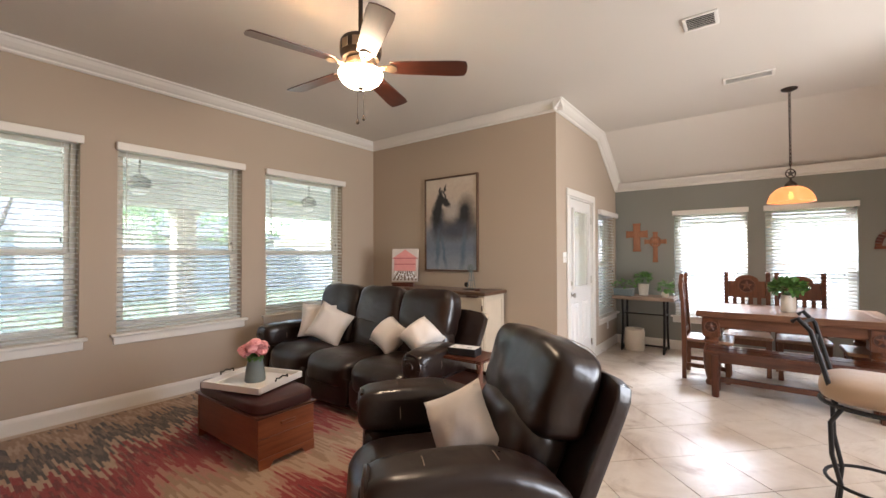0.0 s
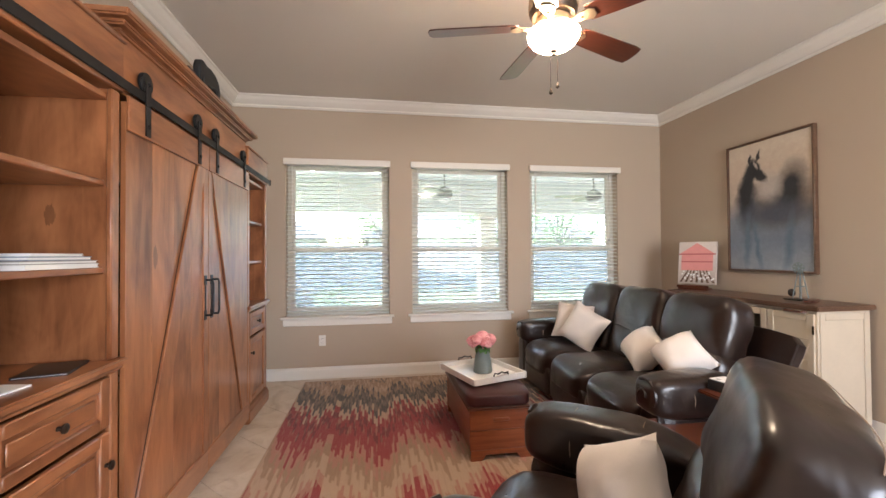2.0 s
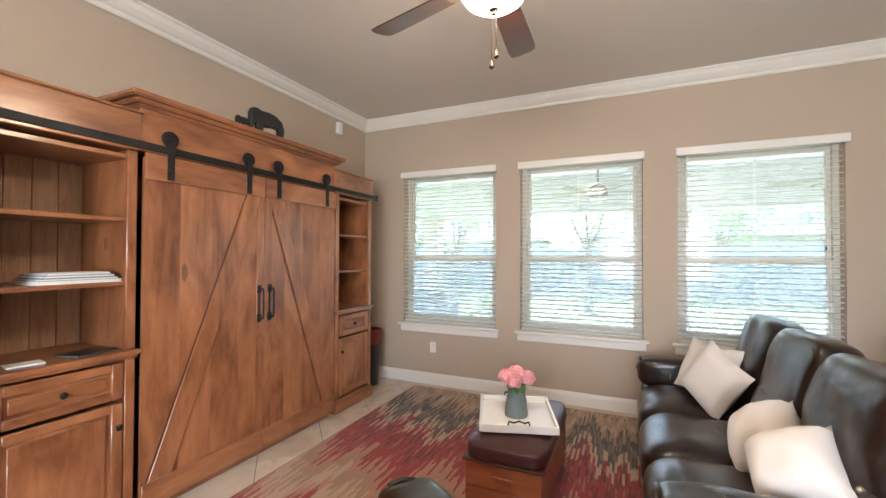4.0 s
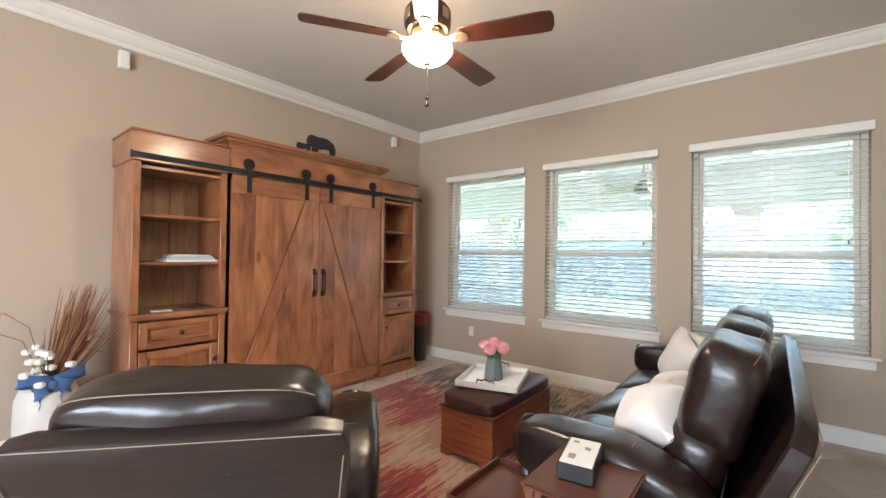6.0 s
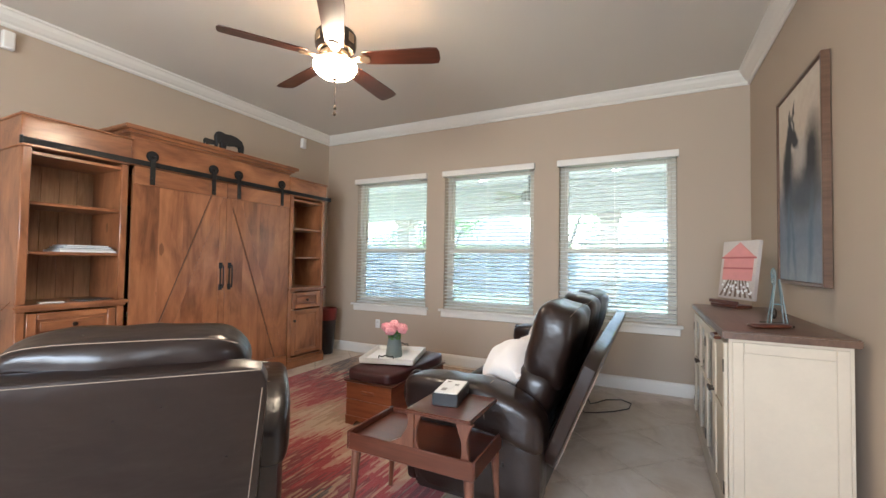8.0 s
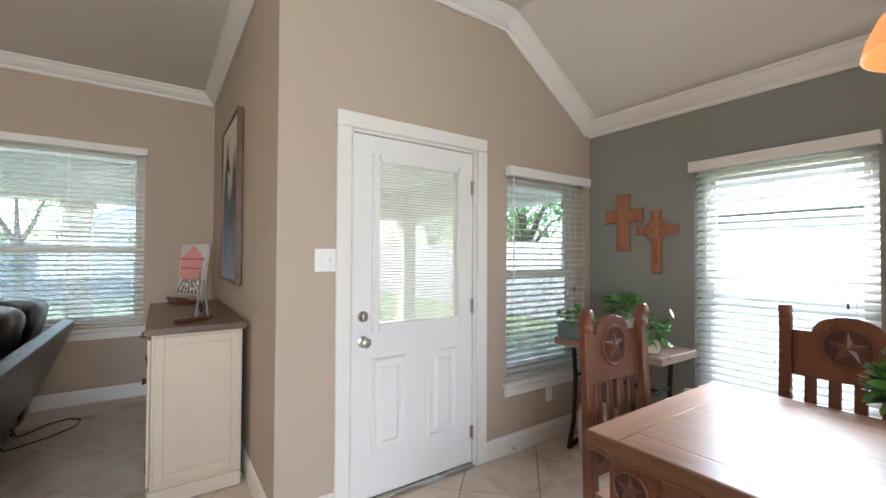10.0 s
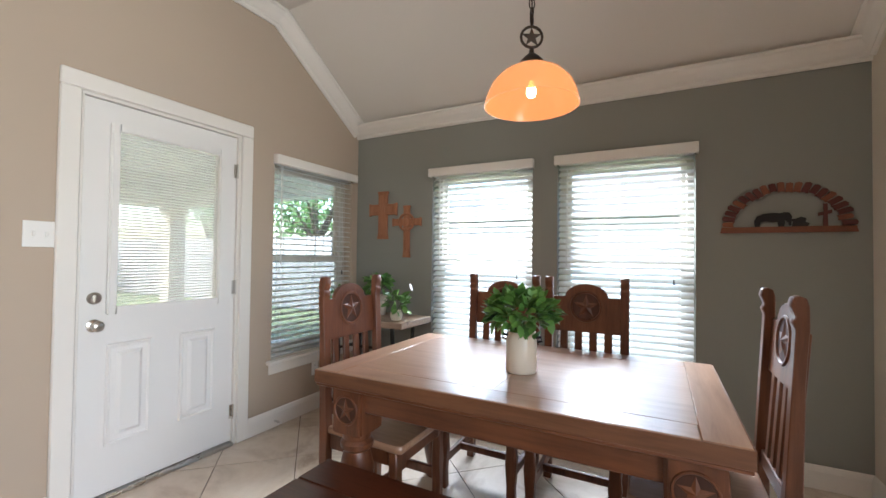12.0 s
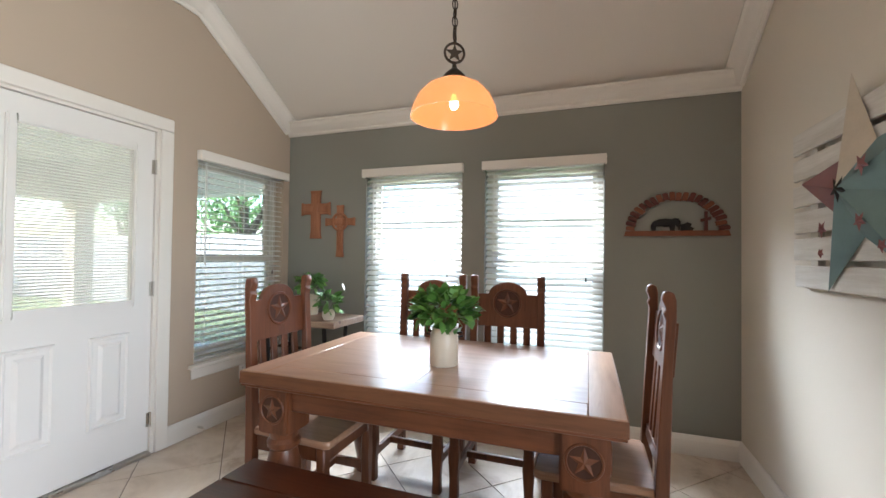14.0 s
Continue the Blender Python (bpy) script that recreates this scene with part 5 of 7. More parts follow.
part("leaves", moved(peony(0.07, 77), pose(0, 0, 0.185)), LEAF, vase, "green leaves under the blooms")

# step end table
et = thing("step_end_table", pose(-1.825, -2.82, 0), "cherry two-tier step end table beside the sofa", "end table")
part("lower_top", boxes(((-0.325, -0.19, 0.40), (0.325, 0.19, 0.418)), bevel=0.004), CHERRY, et)
part("gallery", boxes(((-0.335, -0.20, 0.36), (-0.323, 0.20, 0.45)), ((-0.323, -0.20, 0.36), (0.335, -0.188, 0.445)), ((-0.323, 0.188, 0.36), (0.335, 0.20, 0.445)), ((0.323, -0.188, 0.36), (0.335, 0.188, 0.445)), bevel=0.005), CHERRY, et)
part("upper_top", boxes(((-0.005, -0.205, 0.592), (0.32, 0.205, 0.612)), bevel=0.007, seg=2), CHERRY, et)
for x in (0.035, 0.285):
    for s in (-1, 1):
        out = [(-0.02, 0), (0.03, 0), (0.022, 0.03), (0.014, 0.06), (0.012, 0.10), (0.022, 0.14), (0.04, 0.175), (-0.045, 0.175), (-0.03, 0.13), (-0.016, 0.09), (-0.014, 0.05)]
        part("bracket", slab(out, 0.02, Matrix.Translation((x, s * 0.175 + 0.01, 0.418)) @ pose(0, 0, 0, 90), bevel=0.003), CHERRY_Z, et, "scrolled side support")
part("scroll_side", slab([(-0.13, 0.0), (0.02, 0.0), (0.02, 0.175), (-0.005, 0.175), (-0.015, 0.11), (-0.05, 0.055), (-0.10, 0.03)], 0.016, Matrix.Translation((0.02, 0.196, 0.418)) @ pose(0, 0, 0, 90), bevel=0.002), CHERRY_Z, et)
part("scroll_side", slab([(-0.13, 0.0), (0.02, 0.0), (0.02, 0.175), (-0.005, 0.175), (-0.015, 0.11), (-0.05, 0.055), (-0.10, 0.03)], 0.016, Matrix.Translation((0.02, -0.18, 0.418)) @ pose(0, 0, 0, 90), bevel=0.002), CHERRY_Z, et)
for x in (-0.30, 0.30):
    for y in (-0.165, 0.165):
        part("leg", tube([(x, y, 0.40), (x, y, 0.34), (x * 1.03, y * 1.03, 0.18), (x * 1.08, y * 1.08, 0.003)], 0.022, 10, taper=[1.05, 1.05, 0.8, 0.5]), CHERRY_Z, et)
tb = thing("tissue_box", pose(-1.70, -2.80, 0.612, 0, 0, 10), "black and white patterned tissue box on the end table", "tissue box")
part("box", boxes(((-0.062, -0.115, 0), (0.062, 0.115, 0.058)), bevel=0.004), BLACK, tb)
part("top_panel", boxes(((-0.055, -0.108, 0.058), (0.055, 0.108, 0.0605))), PAPER, tb, "white printed top")
part("pattern", boxes(((-0.035, -0.07, 0.0605), (-0.01, -0.03, 0.0612)), ((0.0, 0.02, 0.0605), (0.03, 0.045, 0.0612)), ((-0.04, 0.065, 0.0605), (-0.02, 0.085, 0.0612))), BOOK_G, tb)
part("tissue_slot", slab([(0.012 * math.cos(radians(a)), 0.055 * math.sin(radians(a))) for a in range(0, 360, 20)], 0.0008, Matrix.Translation((0, 0, 0.0606))), PAPER, tb)

# console cabinet along the picture wall
con = thing("console_cabinet", pose(-0.275, -1.53, 0), "cream painted console cabinet with a dark wood top", "cabinet")
cw, cl = 0.225, 0.72
part("top", boxes(((-cw - 0.03, -cl - 0.03, 0.935), (cw + 0.02, cl + 0.03, 0.972)), bevel=0.006, seg=2), WALNUT, con, "dark brown wooden top")
for a, b_ in (((-cw, -cl, 0.09), (cw, cl, 0.105)), ((-cw, -cl, 0.105), (cw, -cl + 0.02, 0.935)), ((-cw, cl - 0.02, 0.105), (cw, cl, 0.935)), ((cw - 0.015, -cl + 0.02, 0.105), (cw, cl - 0.02, 0.935)), ((-cw, -cl + 0.02, 0.915), (cw - 0.015, cl - 0.02, 0.935)), ((-cw, -0.01, 0.105), (cw - 0.015, 0.01, 0.915)), ((-cw + 0.03, -cl + 0.02, 0.50), (cw - 0.015, -0.01, 0.515)), ((-cw + 0.03, 0.01, 0.50), (cw - 0.015, cl - 0.02, 0.515))):
    part("carcass_board", boxes((a, b_), bevel=0.002), CREAM, con)
part("plinth", boxes(((-cw - 0.012, -cl - 0.012, 0.003), (cw, cl + 0.012, 0.09)), bevel=0.006), CREAM, con)
for s in (-1, 1):
    part("side_panel", boxes(((-cw + 0.015, s * cl, 0.12), (-cw + 0.06, s * (cl + 0.008), 0.92)), ((cw - 0.06, s * cl, 0.12), (cw - 0.015, s * (cl + 0.008), 0.92)), ((-cw + 0.06, s * cl, 0.12), (cw - 0.06, s * (cl + 0.008), 0.17)), ((-cw + 0.06, s * cl, 0.87), (cw - 0.06, s * (cl + 0.008), 0.92)), bevel=0.003), CREAM, con)
for k in range(4):
    y0 = -cl + 0.012 + k * (cl - 0.006) / 2
    y1 = y0 + (cl - 0.02) / 2
    d = part("door", boxes(((-cw - 0.018, y0, 0.11), (-cw - 0.001, y0 + 0.05, 0.91)), ((-cw - 0.018, y1 - 0.05, 0.11), (-cw - 0.001, y1, 0.91)), ((-cw - 0.018, y0 + 0.05, 0.86), (-cw - 0.001, y1 - 0.05, 0.91)), ((-cw - 0.018, y0 + 0.05, 0.11), (-cw - 0.001, y1 - 0.05, 0.16)), ((-cw - 0.018, y0 + 0.05, 0.55), (-cw - 0.001, y1 - 0.05, 0.58)), bevel=0.003), CREAM, con)
    if k in (0,):
        part("door_panel", boxes(((-cw - 0.010, y0 + 0.05, 0.16), (-cw - 0.002, y1 - 0.05, 0.55)), ((-cw - 0.010, y0 + 0.05, 0.58), (-cw - 0.002, y1 - 0.05, 0.86))), CREAM, d)
    else:
        part("pane", boxes(((-cw - 0.010, y0 + 0.05, 0.16), (-cw - 0.006, y1 - 0.05, 0.55)), ((-cw - 0.010, y0 + 0.05, 0.58), (-cw - 0.006, y1 - 0.05, 0.86))), GLASS, d, smooth=False)
    part("pull", moved(lathe([(0, 0), (0.008, 0), (0.006, 0.012), (0.013, 0.02), (0.011, 0.028), (0, 0.03)], 12), pose(-cw - 0.018, y1 - 0.025 if k % 2 == 0 else y0 + 0.025, 0.60, 0, -90)), BRONZE, d)
    for z in (0.22, 0.80):
        part("hinge", boxes(((-cw - 0.022, (y0 - 0.003 if k % 2 == 0 else y1 - 0.009), z - 0.03), (-cw - 0.017, (y0 + 0.009 if k % 2 == 0 else y1 + 0.003), z + 0.03))), BRONZE, d)
part("drawer_pull", tube([(-cw - 0.02, -cl + 0.06, 0.925), (-cw - 0.045, -cl + 0.07, 0.922), (-cw - 0.045, -cl + 0.20, 0.922), (-cw - 0.02, -cl + 0.21, 0.925)], 0.008, 7), CHERRY, con)


# pictures
def framed(name, m, w, h, canvas, label, frame_mat=None):
    """A canvas facing local -y, its lower edge at z = 0."""
    ob = thing(name, m, label, "picture")
    part("canvas", boxes(((-w / 2, -0.03, 0), (w / 2, -0.002, h)), bevel=0.002), canvas, ob)
    if frame_mat:
        f = 0.022
        part("picture_frame", boxes(((-w / 2 - f, -0.042, -f), (-w / 2 - 0.003, -0.002, h + f)), ((w / 2 + 0.003, -0.042, -f), (w / 2 + f, -0.002, h + f)), ((-w / 2 - 0.003, -0.042, -f), (w / 2 + 0.003, -0.002, -0.003)), ((-w / 2 - 0.003, -0.042, h + 0.003), (w / 2 + 0.003, -0.002, h + f)), bevel=0.003), frame_mat, ob, "brown wooden frame")
    return ob


def misty_picture(name, patches):
    """Brushed canvas: tan above blue-grey mist, with soft-edged patches of paint (x, z, rx, rz, turn, colour, softness)."""
    m, t, p = nodes_of(name)
    v = coords(t)
    warp = add(t, "TexNoise", Scale=9.0, Detail=5.0, Roughness=0.65)
    t.links.new(v, warp.inputs["Vector"])
    off = t.nodes.new("ShaderNodeVectorMath")
    off.operation = "MULTIPLY_ADD"
    t.links.new(warp.outputs["Color"], off.inputs[0])
    off.inputs[1].default_value = (0.09, 0.0, 0.09)
    t.links.new(v, off.inputs[2])
    sep = add(t, "SeparateXYZ")
    t.links.new(off.outputs[0], sep.inputs[0])
    blot = noise_tex(t, v, 14, 5, 0.7, 0.5)
    c = ramp(t, math_node(t, "DIVIDE", sep.outputs[2], 1.25), [(0.0, (0.30, 0.33, 0.37)), (0.25, (0.17, 0.20, 0.26)), (0.42, (0.22, 0.235, 0.27)), (0.55, (0.45, 0.37, 0.31)), (0.75, (0.58, 0.48, 0.385)), (1.0, (0.62, 0.53, 0.43))])
    for x, z, rx, rz, turn, colour, edge in patches:
        mp = add(t, "Mapping")
        mp.vector_type = "TEXTURE"
        mp.inputs["Location"].default_value = (x + 0.045, 0, z + 0.045)
        mp.inputs["Rotation"].default_value = (0, radians(turn), 0)
        mp.inputs["Scale"].default_value = (rx, 1, rz)
        flat = t.nodes.new("ShaderNodeVectorMath")
        flat.operation = "MULTIPLY"
        flat.inputs[1].default_value = (1, 0, 1)
        t.links.new(off.outputs[0], mp.inputs["Vector"])
        t.links.new(mp.outputs[0], flat.inputs[0])
        ln = t.nodes.new("ShaderNodeVectorMath")
        ln.operation = "LENGTH"
        t.links.new(flat.outputs[0], ln.inputs[0])
        fall = add(t, "MapRange")
        fall.inputs["From Min"].default_value, fall.inputs["From Max"].default_value = 1 + edge, 1 - edge
        t.links.new(ln.outputs["Value"], fall.inputs[0])
        c = mix(t, fall.outputs[0], c, colour)
    t.links.new(mix(t, 0.35, c, mix(t, blot, (0.12, 0.12, 0.12), (0.85, 0.85, 0.85)), "OVERLAY"), p.inputs["Base Color"])
    p.inputs["Roughness"].default_value = 0.7
    bump(t, p, noise_tex(t, v, 500, 2), 0.25, 0.001)
    return m


INK, SLATE, UMBER, BONE, STEEL = (0.028, 0.027, 0.030), (0.075, 0.085, 0.11), (0.13, 0.095, 0.075), (0.50, 0.44, 0.39), (0.11, 0.155, 0.21)
HORSE_CANVAS = misty_picture("misty_canvas", [
    (0.12, 0.60, 0.24, 0.17, 0, UMBER, 0.5), (0.21, 0.70, 0.12, 0.21, 14, INK, 0.5), (0.02, 0.76, 0.10, 0.13, -15, BONE, 0.55),
    (0.07, 0.50, 0.27, 0.11, 0, SLATE, 0.6), (-0.20, 0.58, 0.11, 0.20, 0, SLATE, 0.45), (-0.215, 0.72, 0.085, 0.17, 8, INK, 0.35),
    (-0.17, 0.88, 0.065, 0.15, 14, INK, 0.25), (-0.12, 0.95, 0.055, 0.085, -15, INK, 0.2), (-0.06, 0.875, 0.045, 0.075, -42, INK, 0.25),
    (-0.17, 1.04, 0.015, 0.05, 5, INK, 0.3), (-0.08, 1.06, 0.015, 0.05, 18, INK, 0.3), (-0.11, 0.98, 0.012, 0.035, -20, BONE, 0.6),
    (-0.20, 0.27, 0.03, 0.20, 4, STEEL, 0.6), (-0.10, 0.22, 0.025, 0.18, -8, STEEL, 0.6), (0.20, 0.24, 0.035, 0.20, 6, STEEL, 0.7)])
pic = framed("large_picture", pose(-0.002, -1.463, 1.195, 0, 0, -90), 0.80, 1.19, HORSE_CANVAS, "tall framed picture of a dark shape in blue-grey mist", WALNUT)

BARN_CANVAS = canvas_material("grey_sky_canvas", [(0.0, (0.45, 0.38, 0.33)), (0.3, (0.62, 0.55, 0.50)), (1.0, (0.55, 0.50, 0.44))], 0.05, 7)
PINKP = plain("pink_paint", (0.66, 0.27, 0.25), 0.7, vary=0.18, scale=16, relief=0.2)
PINKD = plain("deep_pink_paint", (0.42, 0.11, 0.11), 0.7, vary=0.18, scale=16, relief=0.2)
barn = framed("barn_picture", pose(-0.24, -0.86, 1.028, -7, 0, -62), 0.36, 0.44, BARN_CANVAS, "small canvas of a pink barn over cotton rows", None)
for out, mat, l in (([(-0.15, 0.14), (0.15, 0.14), (0.15, 0.31), (-0.15, 0.31)], PINKP, 0.001), ([(-0.175, 0.31), (0.175, 0.31), (0.0, 0.43)], PINKP, 0.002), ([(-0.15, 0.225), (0.15, 0.225), (0.15, 0.237), (-0.15, 0.237)], PINKD, 0.003), ([(-0.175, 0.305), (0.175, 0.305), (0.175, 0.318), (-0.175, 0.318)], PINKD, 0.0035)):
    part("painted_shape", slab(out, 0.0015, Matrix.Translation((0, -0.0295 - l, 0)) @ pose(0, 0, 0, 90)), mat, barn, smooth=False)
for k in range(7):
    x = -0.155 + k * 0.052
    part("painted_row", slab([(x * 0.55, 0.14), (x * 0.55 + 0.012, 0.14), (x + 0.016, 0.015), (x - 0.006, 0.015)], 0.0015, Matrix.Translation((0, -0.032, 0)) @ pose(0, 0, 0, 90)), WALNUT, barn, smooth=False)
for k in range(26):
    rx, rz = random.uniform(-0.16, 0.16), random.uniform(0.03, 0.13)
    part("painted_tuft", moved(soft((0.011, 0.002, 0.009), 2.2, 2), pose(rx, -0.0335, rz)), PAPER, barn)
stand = thing("picture_stand", pose(-0.28, -0.875, 0.972, 0, 0, 28), "dark red wooden stand under the barn picture", "stand")
part("ledge", boxes(((-0.07, -0.14, 0.0), (0.05, 0.14, 0.022)), bevel=0.005), CHERRY, stand)
part("lip", boxes(((-0.075, -0.15, 0.022), (-0.06, 0.15, 0.05)), bevel=0.004), CHERRY, stand)

wm = thing("windmill_ornament", pose(-0.24, -1.92, 0.972), "small grey metal windmill ornament on the console", "ornament")
part("base", boxes(((-0.06, -0.05, 0), (0.06, 0.09, 0.008)), bevel=0.002), IRON, wm)
for sx in (-1, 1):
    for sy in (-1, 1):
        part("tower_leg", tube([(sx * 0.035, sy * 0.035, 0.008), (sx * 0.008, sy * 0.008, 0.24)], 0.004, 5), GALV, wm)
part("brace", tube([(0.02, 0.02, 0.11), (0.02, -0.02, 0.11), (-0.02, -0.02, 0.11), (-0.02, 0.02, 0.11)], 0.003, 4, closed=True), GALV, wm)
wheel = part("wheel", merge(tube(arc((-0.015, 0, 0.255), 0.045, 0, 350, 16, "yz"), 0.003, 4), moved(lathe([(0, 0), (0.01, 0), (0.01, 0.01), (0, 0.01)], 8), pose(-0.015, 0, 0.255, 0, -90))), GALV, wm)
for k in range(8):
    part("vane", moved(boxes(((-0.001, -0.008, 0.012), (0.001, 0.008, 0.044))), pose(-0.015, 0, 0.255, 45 * k)), GALV, wheel, smooth=False)
part("rooster", moved(soft((0.012, 0.03, 0.03), 2.4, 4), pose(0, 0.07, 0.055)), BRONZE, wm)
rm = thing("carved_ornament", pose(-0.30, -2.05, 0.972, 0, 0, 25), "dark carved wood ornament lying on the console", "ornament")
part("body", moved(soft((0.10, 0.035, 0.012), 4, 5), pose(0, 0, 0.012)), CHERRY, rm)

# ---- media cabinet ----
CAB = thing("media_cabinet", pose(0, 0, 0), "brown alder cabinet centre with a moulded cornice", "media cabinet")
BX, FX = W_X + 0.02, -4.60


def tower(y0, y1):
    t = 0.035
    t_ob = thing("bookcase_tower", pose(0, 0, 0), "brown alder bookcase tower with shelves, drawer and cupboard", "bookcase", "media cabinet towers")
    for a in (y0, y1 - t):
        part("side_panel", boxes(((BX, a, 0.10), (FX, a + t, 2.02)), bevel=0.003), ALDER, t_ob)
    for z in (1.997, 0.126):
        part("deck", boxes(((BX, y0 + t, z - 0.024), (FX, y1 - t, z)), bevel=0.002), ALDER_H, t_ob)
    n = 5
    for k in range(n):
        a, b_ = y0 + t + (y1 - y0 - 2 * t) * k / n, y0 + t + (y1 - y0 - 2 * t) * (k + 1) / n
        part("back_board", boxes(((BX, a + 0.001, 0.13), (BX + 0.012, b_ - 0.001, 1.995)), bevel=0.003), ALDER_PALE, t_ob)
    part("header", boxes(((BX, y0 - 0.012, 2.02), (FX + 0.03, y1 + 0.012, 2.225)), ((BX, y0 - 0.022, 2.225), (FX + 0.04, y1 + 0.022, 2.242)), bevel=0.005), ALDER_H, t_ob)
    for a, b_ in ((y0, y0 + 0.05), (y1 - 0.05, y1)):
        part("face_stile", boxes(((FX, a, 0.127), (FX + 0.022, b_, 0.898)), bevel=0.005), ALDER, t_ob)
        part("face_stile", boxes(((FX, a, 0.947), (FX + 0.022, b_, 2.018)), bevel=0.005), ALDER, t_ob)
    for z in (1.31, 1.655):
        part("shelf", boxes(((BX + 0.012, y0 + t, z - 0.024), (FX - 0.012, y1 - t, z)), bevel=0.004), ALDER_H, t_ob)
    part("counter", boxes(((BX, y0 - 0.018, 0.918), (FX + 0.05, y1 + 0.018, 0.945)), ((BX, y0 - 0.008, 0.90), (FX + 0.036, y1 + 0.008, 0.918)), bevel=0.006, seg=2), ALDER_H, t_ob)
    part("plinth", boxes(((BX, y0 - 0.012, 0.003), (FX + 0.04, y1 + 0.012, 0.10)), ((BX, y0 - 0.006, 0.10), (FX + 0.032, y1 + 0.006, 0.125)), bevel=0.006, seg=2), ALDER_H, t_ob)
    for z0, z1, nm in ((0.695, 0.885, "drawer"), (0.145, 0.675, "cupboard_door")):
        a, b_ = y0 + 0.055, y1 - 0.055
        d = part(nm, boxes(((FX, a + 0.05, z0 + 0.04), (FX + 0.010, b_ - 0.05, z1 - 0.04))), ALDER if nm != "drawer" else ALDER_H, t_ob)
        part("raised_panel", boxes(((FX + 0.010, a + 0.075, z0 + 0.062), (FX + 0.018, b_ - 0.075, z1 - 0.062)), bevel=0.004), ALDER if nm != "drawer" else ALDER_H, d)
        for q, r in ((a, a + 0.055), (b_ - 0.055, b_)):
            part("stile", boxes(((FX, q, z0), (FX + 0.024, r, z1)), bevel=0.005), ALDER, d)
        for q, r in ((z0, z0 + 0.045), (z1 - 0.045, z1)):
            part("rail", boxes(((FX, a + 0.055, q), (FX + 0.024, b_ - 0.055, r)), bevel=0.005), ALDER_H, d)
        kz, ky = ((z0 + z1) / 2, (a + b_) / 2) if nm == "drawer" else (z1 - 0.12, b_ - 0.028 if y0 < -2 else a + 0.028)
        part("knob", moved(lathe([(0, 0), (0.008, 0), (0.007, 0.012), (0.016, 0.018), (0.017, 0.025), (0.010, 0.030), (0, 0.031)], 14), pose(FX + (0.018 if nm == "drawer" else 0.024), ky, kz, 0, 90)), BRONZE, d)


tower(-3.465, -2.835)
tower(-1.165, -0.595)
C0, C1, CF = -2.82, -1.18, -4.605
for a in (C0, C1 - 0.03):
    part("side_panel", boxes(((BX, a, 0.0), (-4.78, a + 0.03, 2.03)), bevel=0.003), ALDER, CAB)
part("back_panel", boxes(((BX, C0 + 0.03, 0.06), (BX + 0.015, C1 - 0.03, 2.03))), ALDER, CAB)
part("deck", boxes(((BX, C0 + 0.03, 0.0), (CF, C1 - 0.03, 0.10)), bevel=0.003), ALDER_H, CAB)
part("centre_header", boxes(((BX, C0 - 0.005, 2.03), (CF + 0.015, C1 + 0.005, 2.27)), bevel=0.004), ALDER_H, CAB)
part("cornice", boxes(((BX, C0 - 0.02, 2.27), (CF + 0.032, C1 + 0.02, 2.288)), ((BX, C0 - 0.045, 2.288), (CF + 0.06, C1 + 0.045, 2.312)), ((BX, C0 - 0.075, 2.312), (CF + 0.09, C1 + 0.075, 2.345)), bevel=0.008, seg=2), ALDER_H, CAB, "moulded cornice")


part("inner_shelf", boxes(((BX + 0.015, C0 + 0.03, 0.755), (-4.70, C1 - 0.03, 0.785)), bevel=0.003), WALNUT, CAB, "dark shelf behind the sliding doors")
SCREEN_GLASS = plain("television_screen", (0.010, 0.011, 0.013), 0.08, vary=0.02, relief=0)
tv = thing("television", pose(-4.80, -2.0, 0.785), "black flat television behind the sliding cabinet doors", "television")
part("housing", boxes(((-0.03, -0.74, 0.07), (0.018, 0.74, 0.93)), bevel=0.006), BLACK, tv)
part("screen", boxes(((0.0182, -0.725, 0.09), (0.0205, 0.725, 0.915))), SCREEN_GLASS, tv, "dark glossy screen", smooth=False)
for s_ in (-0.5, 0.5):
    part("foot", boxes(((-0.09, s_ - 0.02, 0.001), (0.085, s_ + 0.02, 0.012)), ((-0.012, s_ - 0.012, 0.012), (0.006, s_ + 0.012, 0.08)), bevel=0.002), BLACK, tv)

# Joint lines beside the braces, with the groove's shade put into their colour.
JOINT_SHADE = plain("joint_shade", (0.035, 0.012, 0.006), 0.7, relief=0)


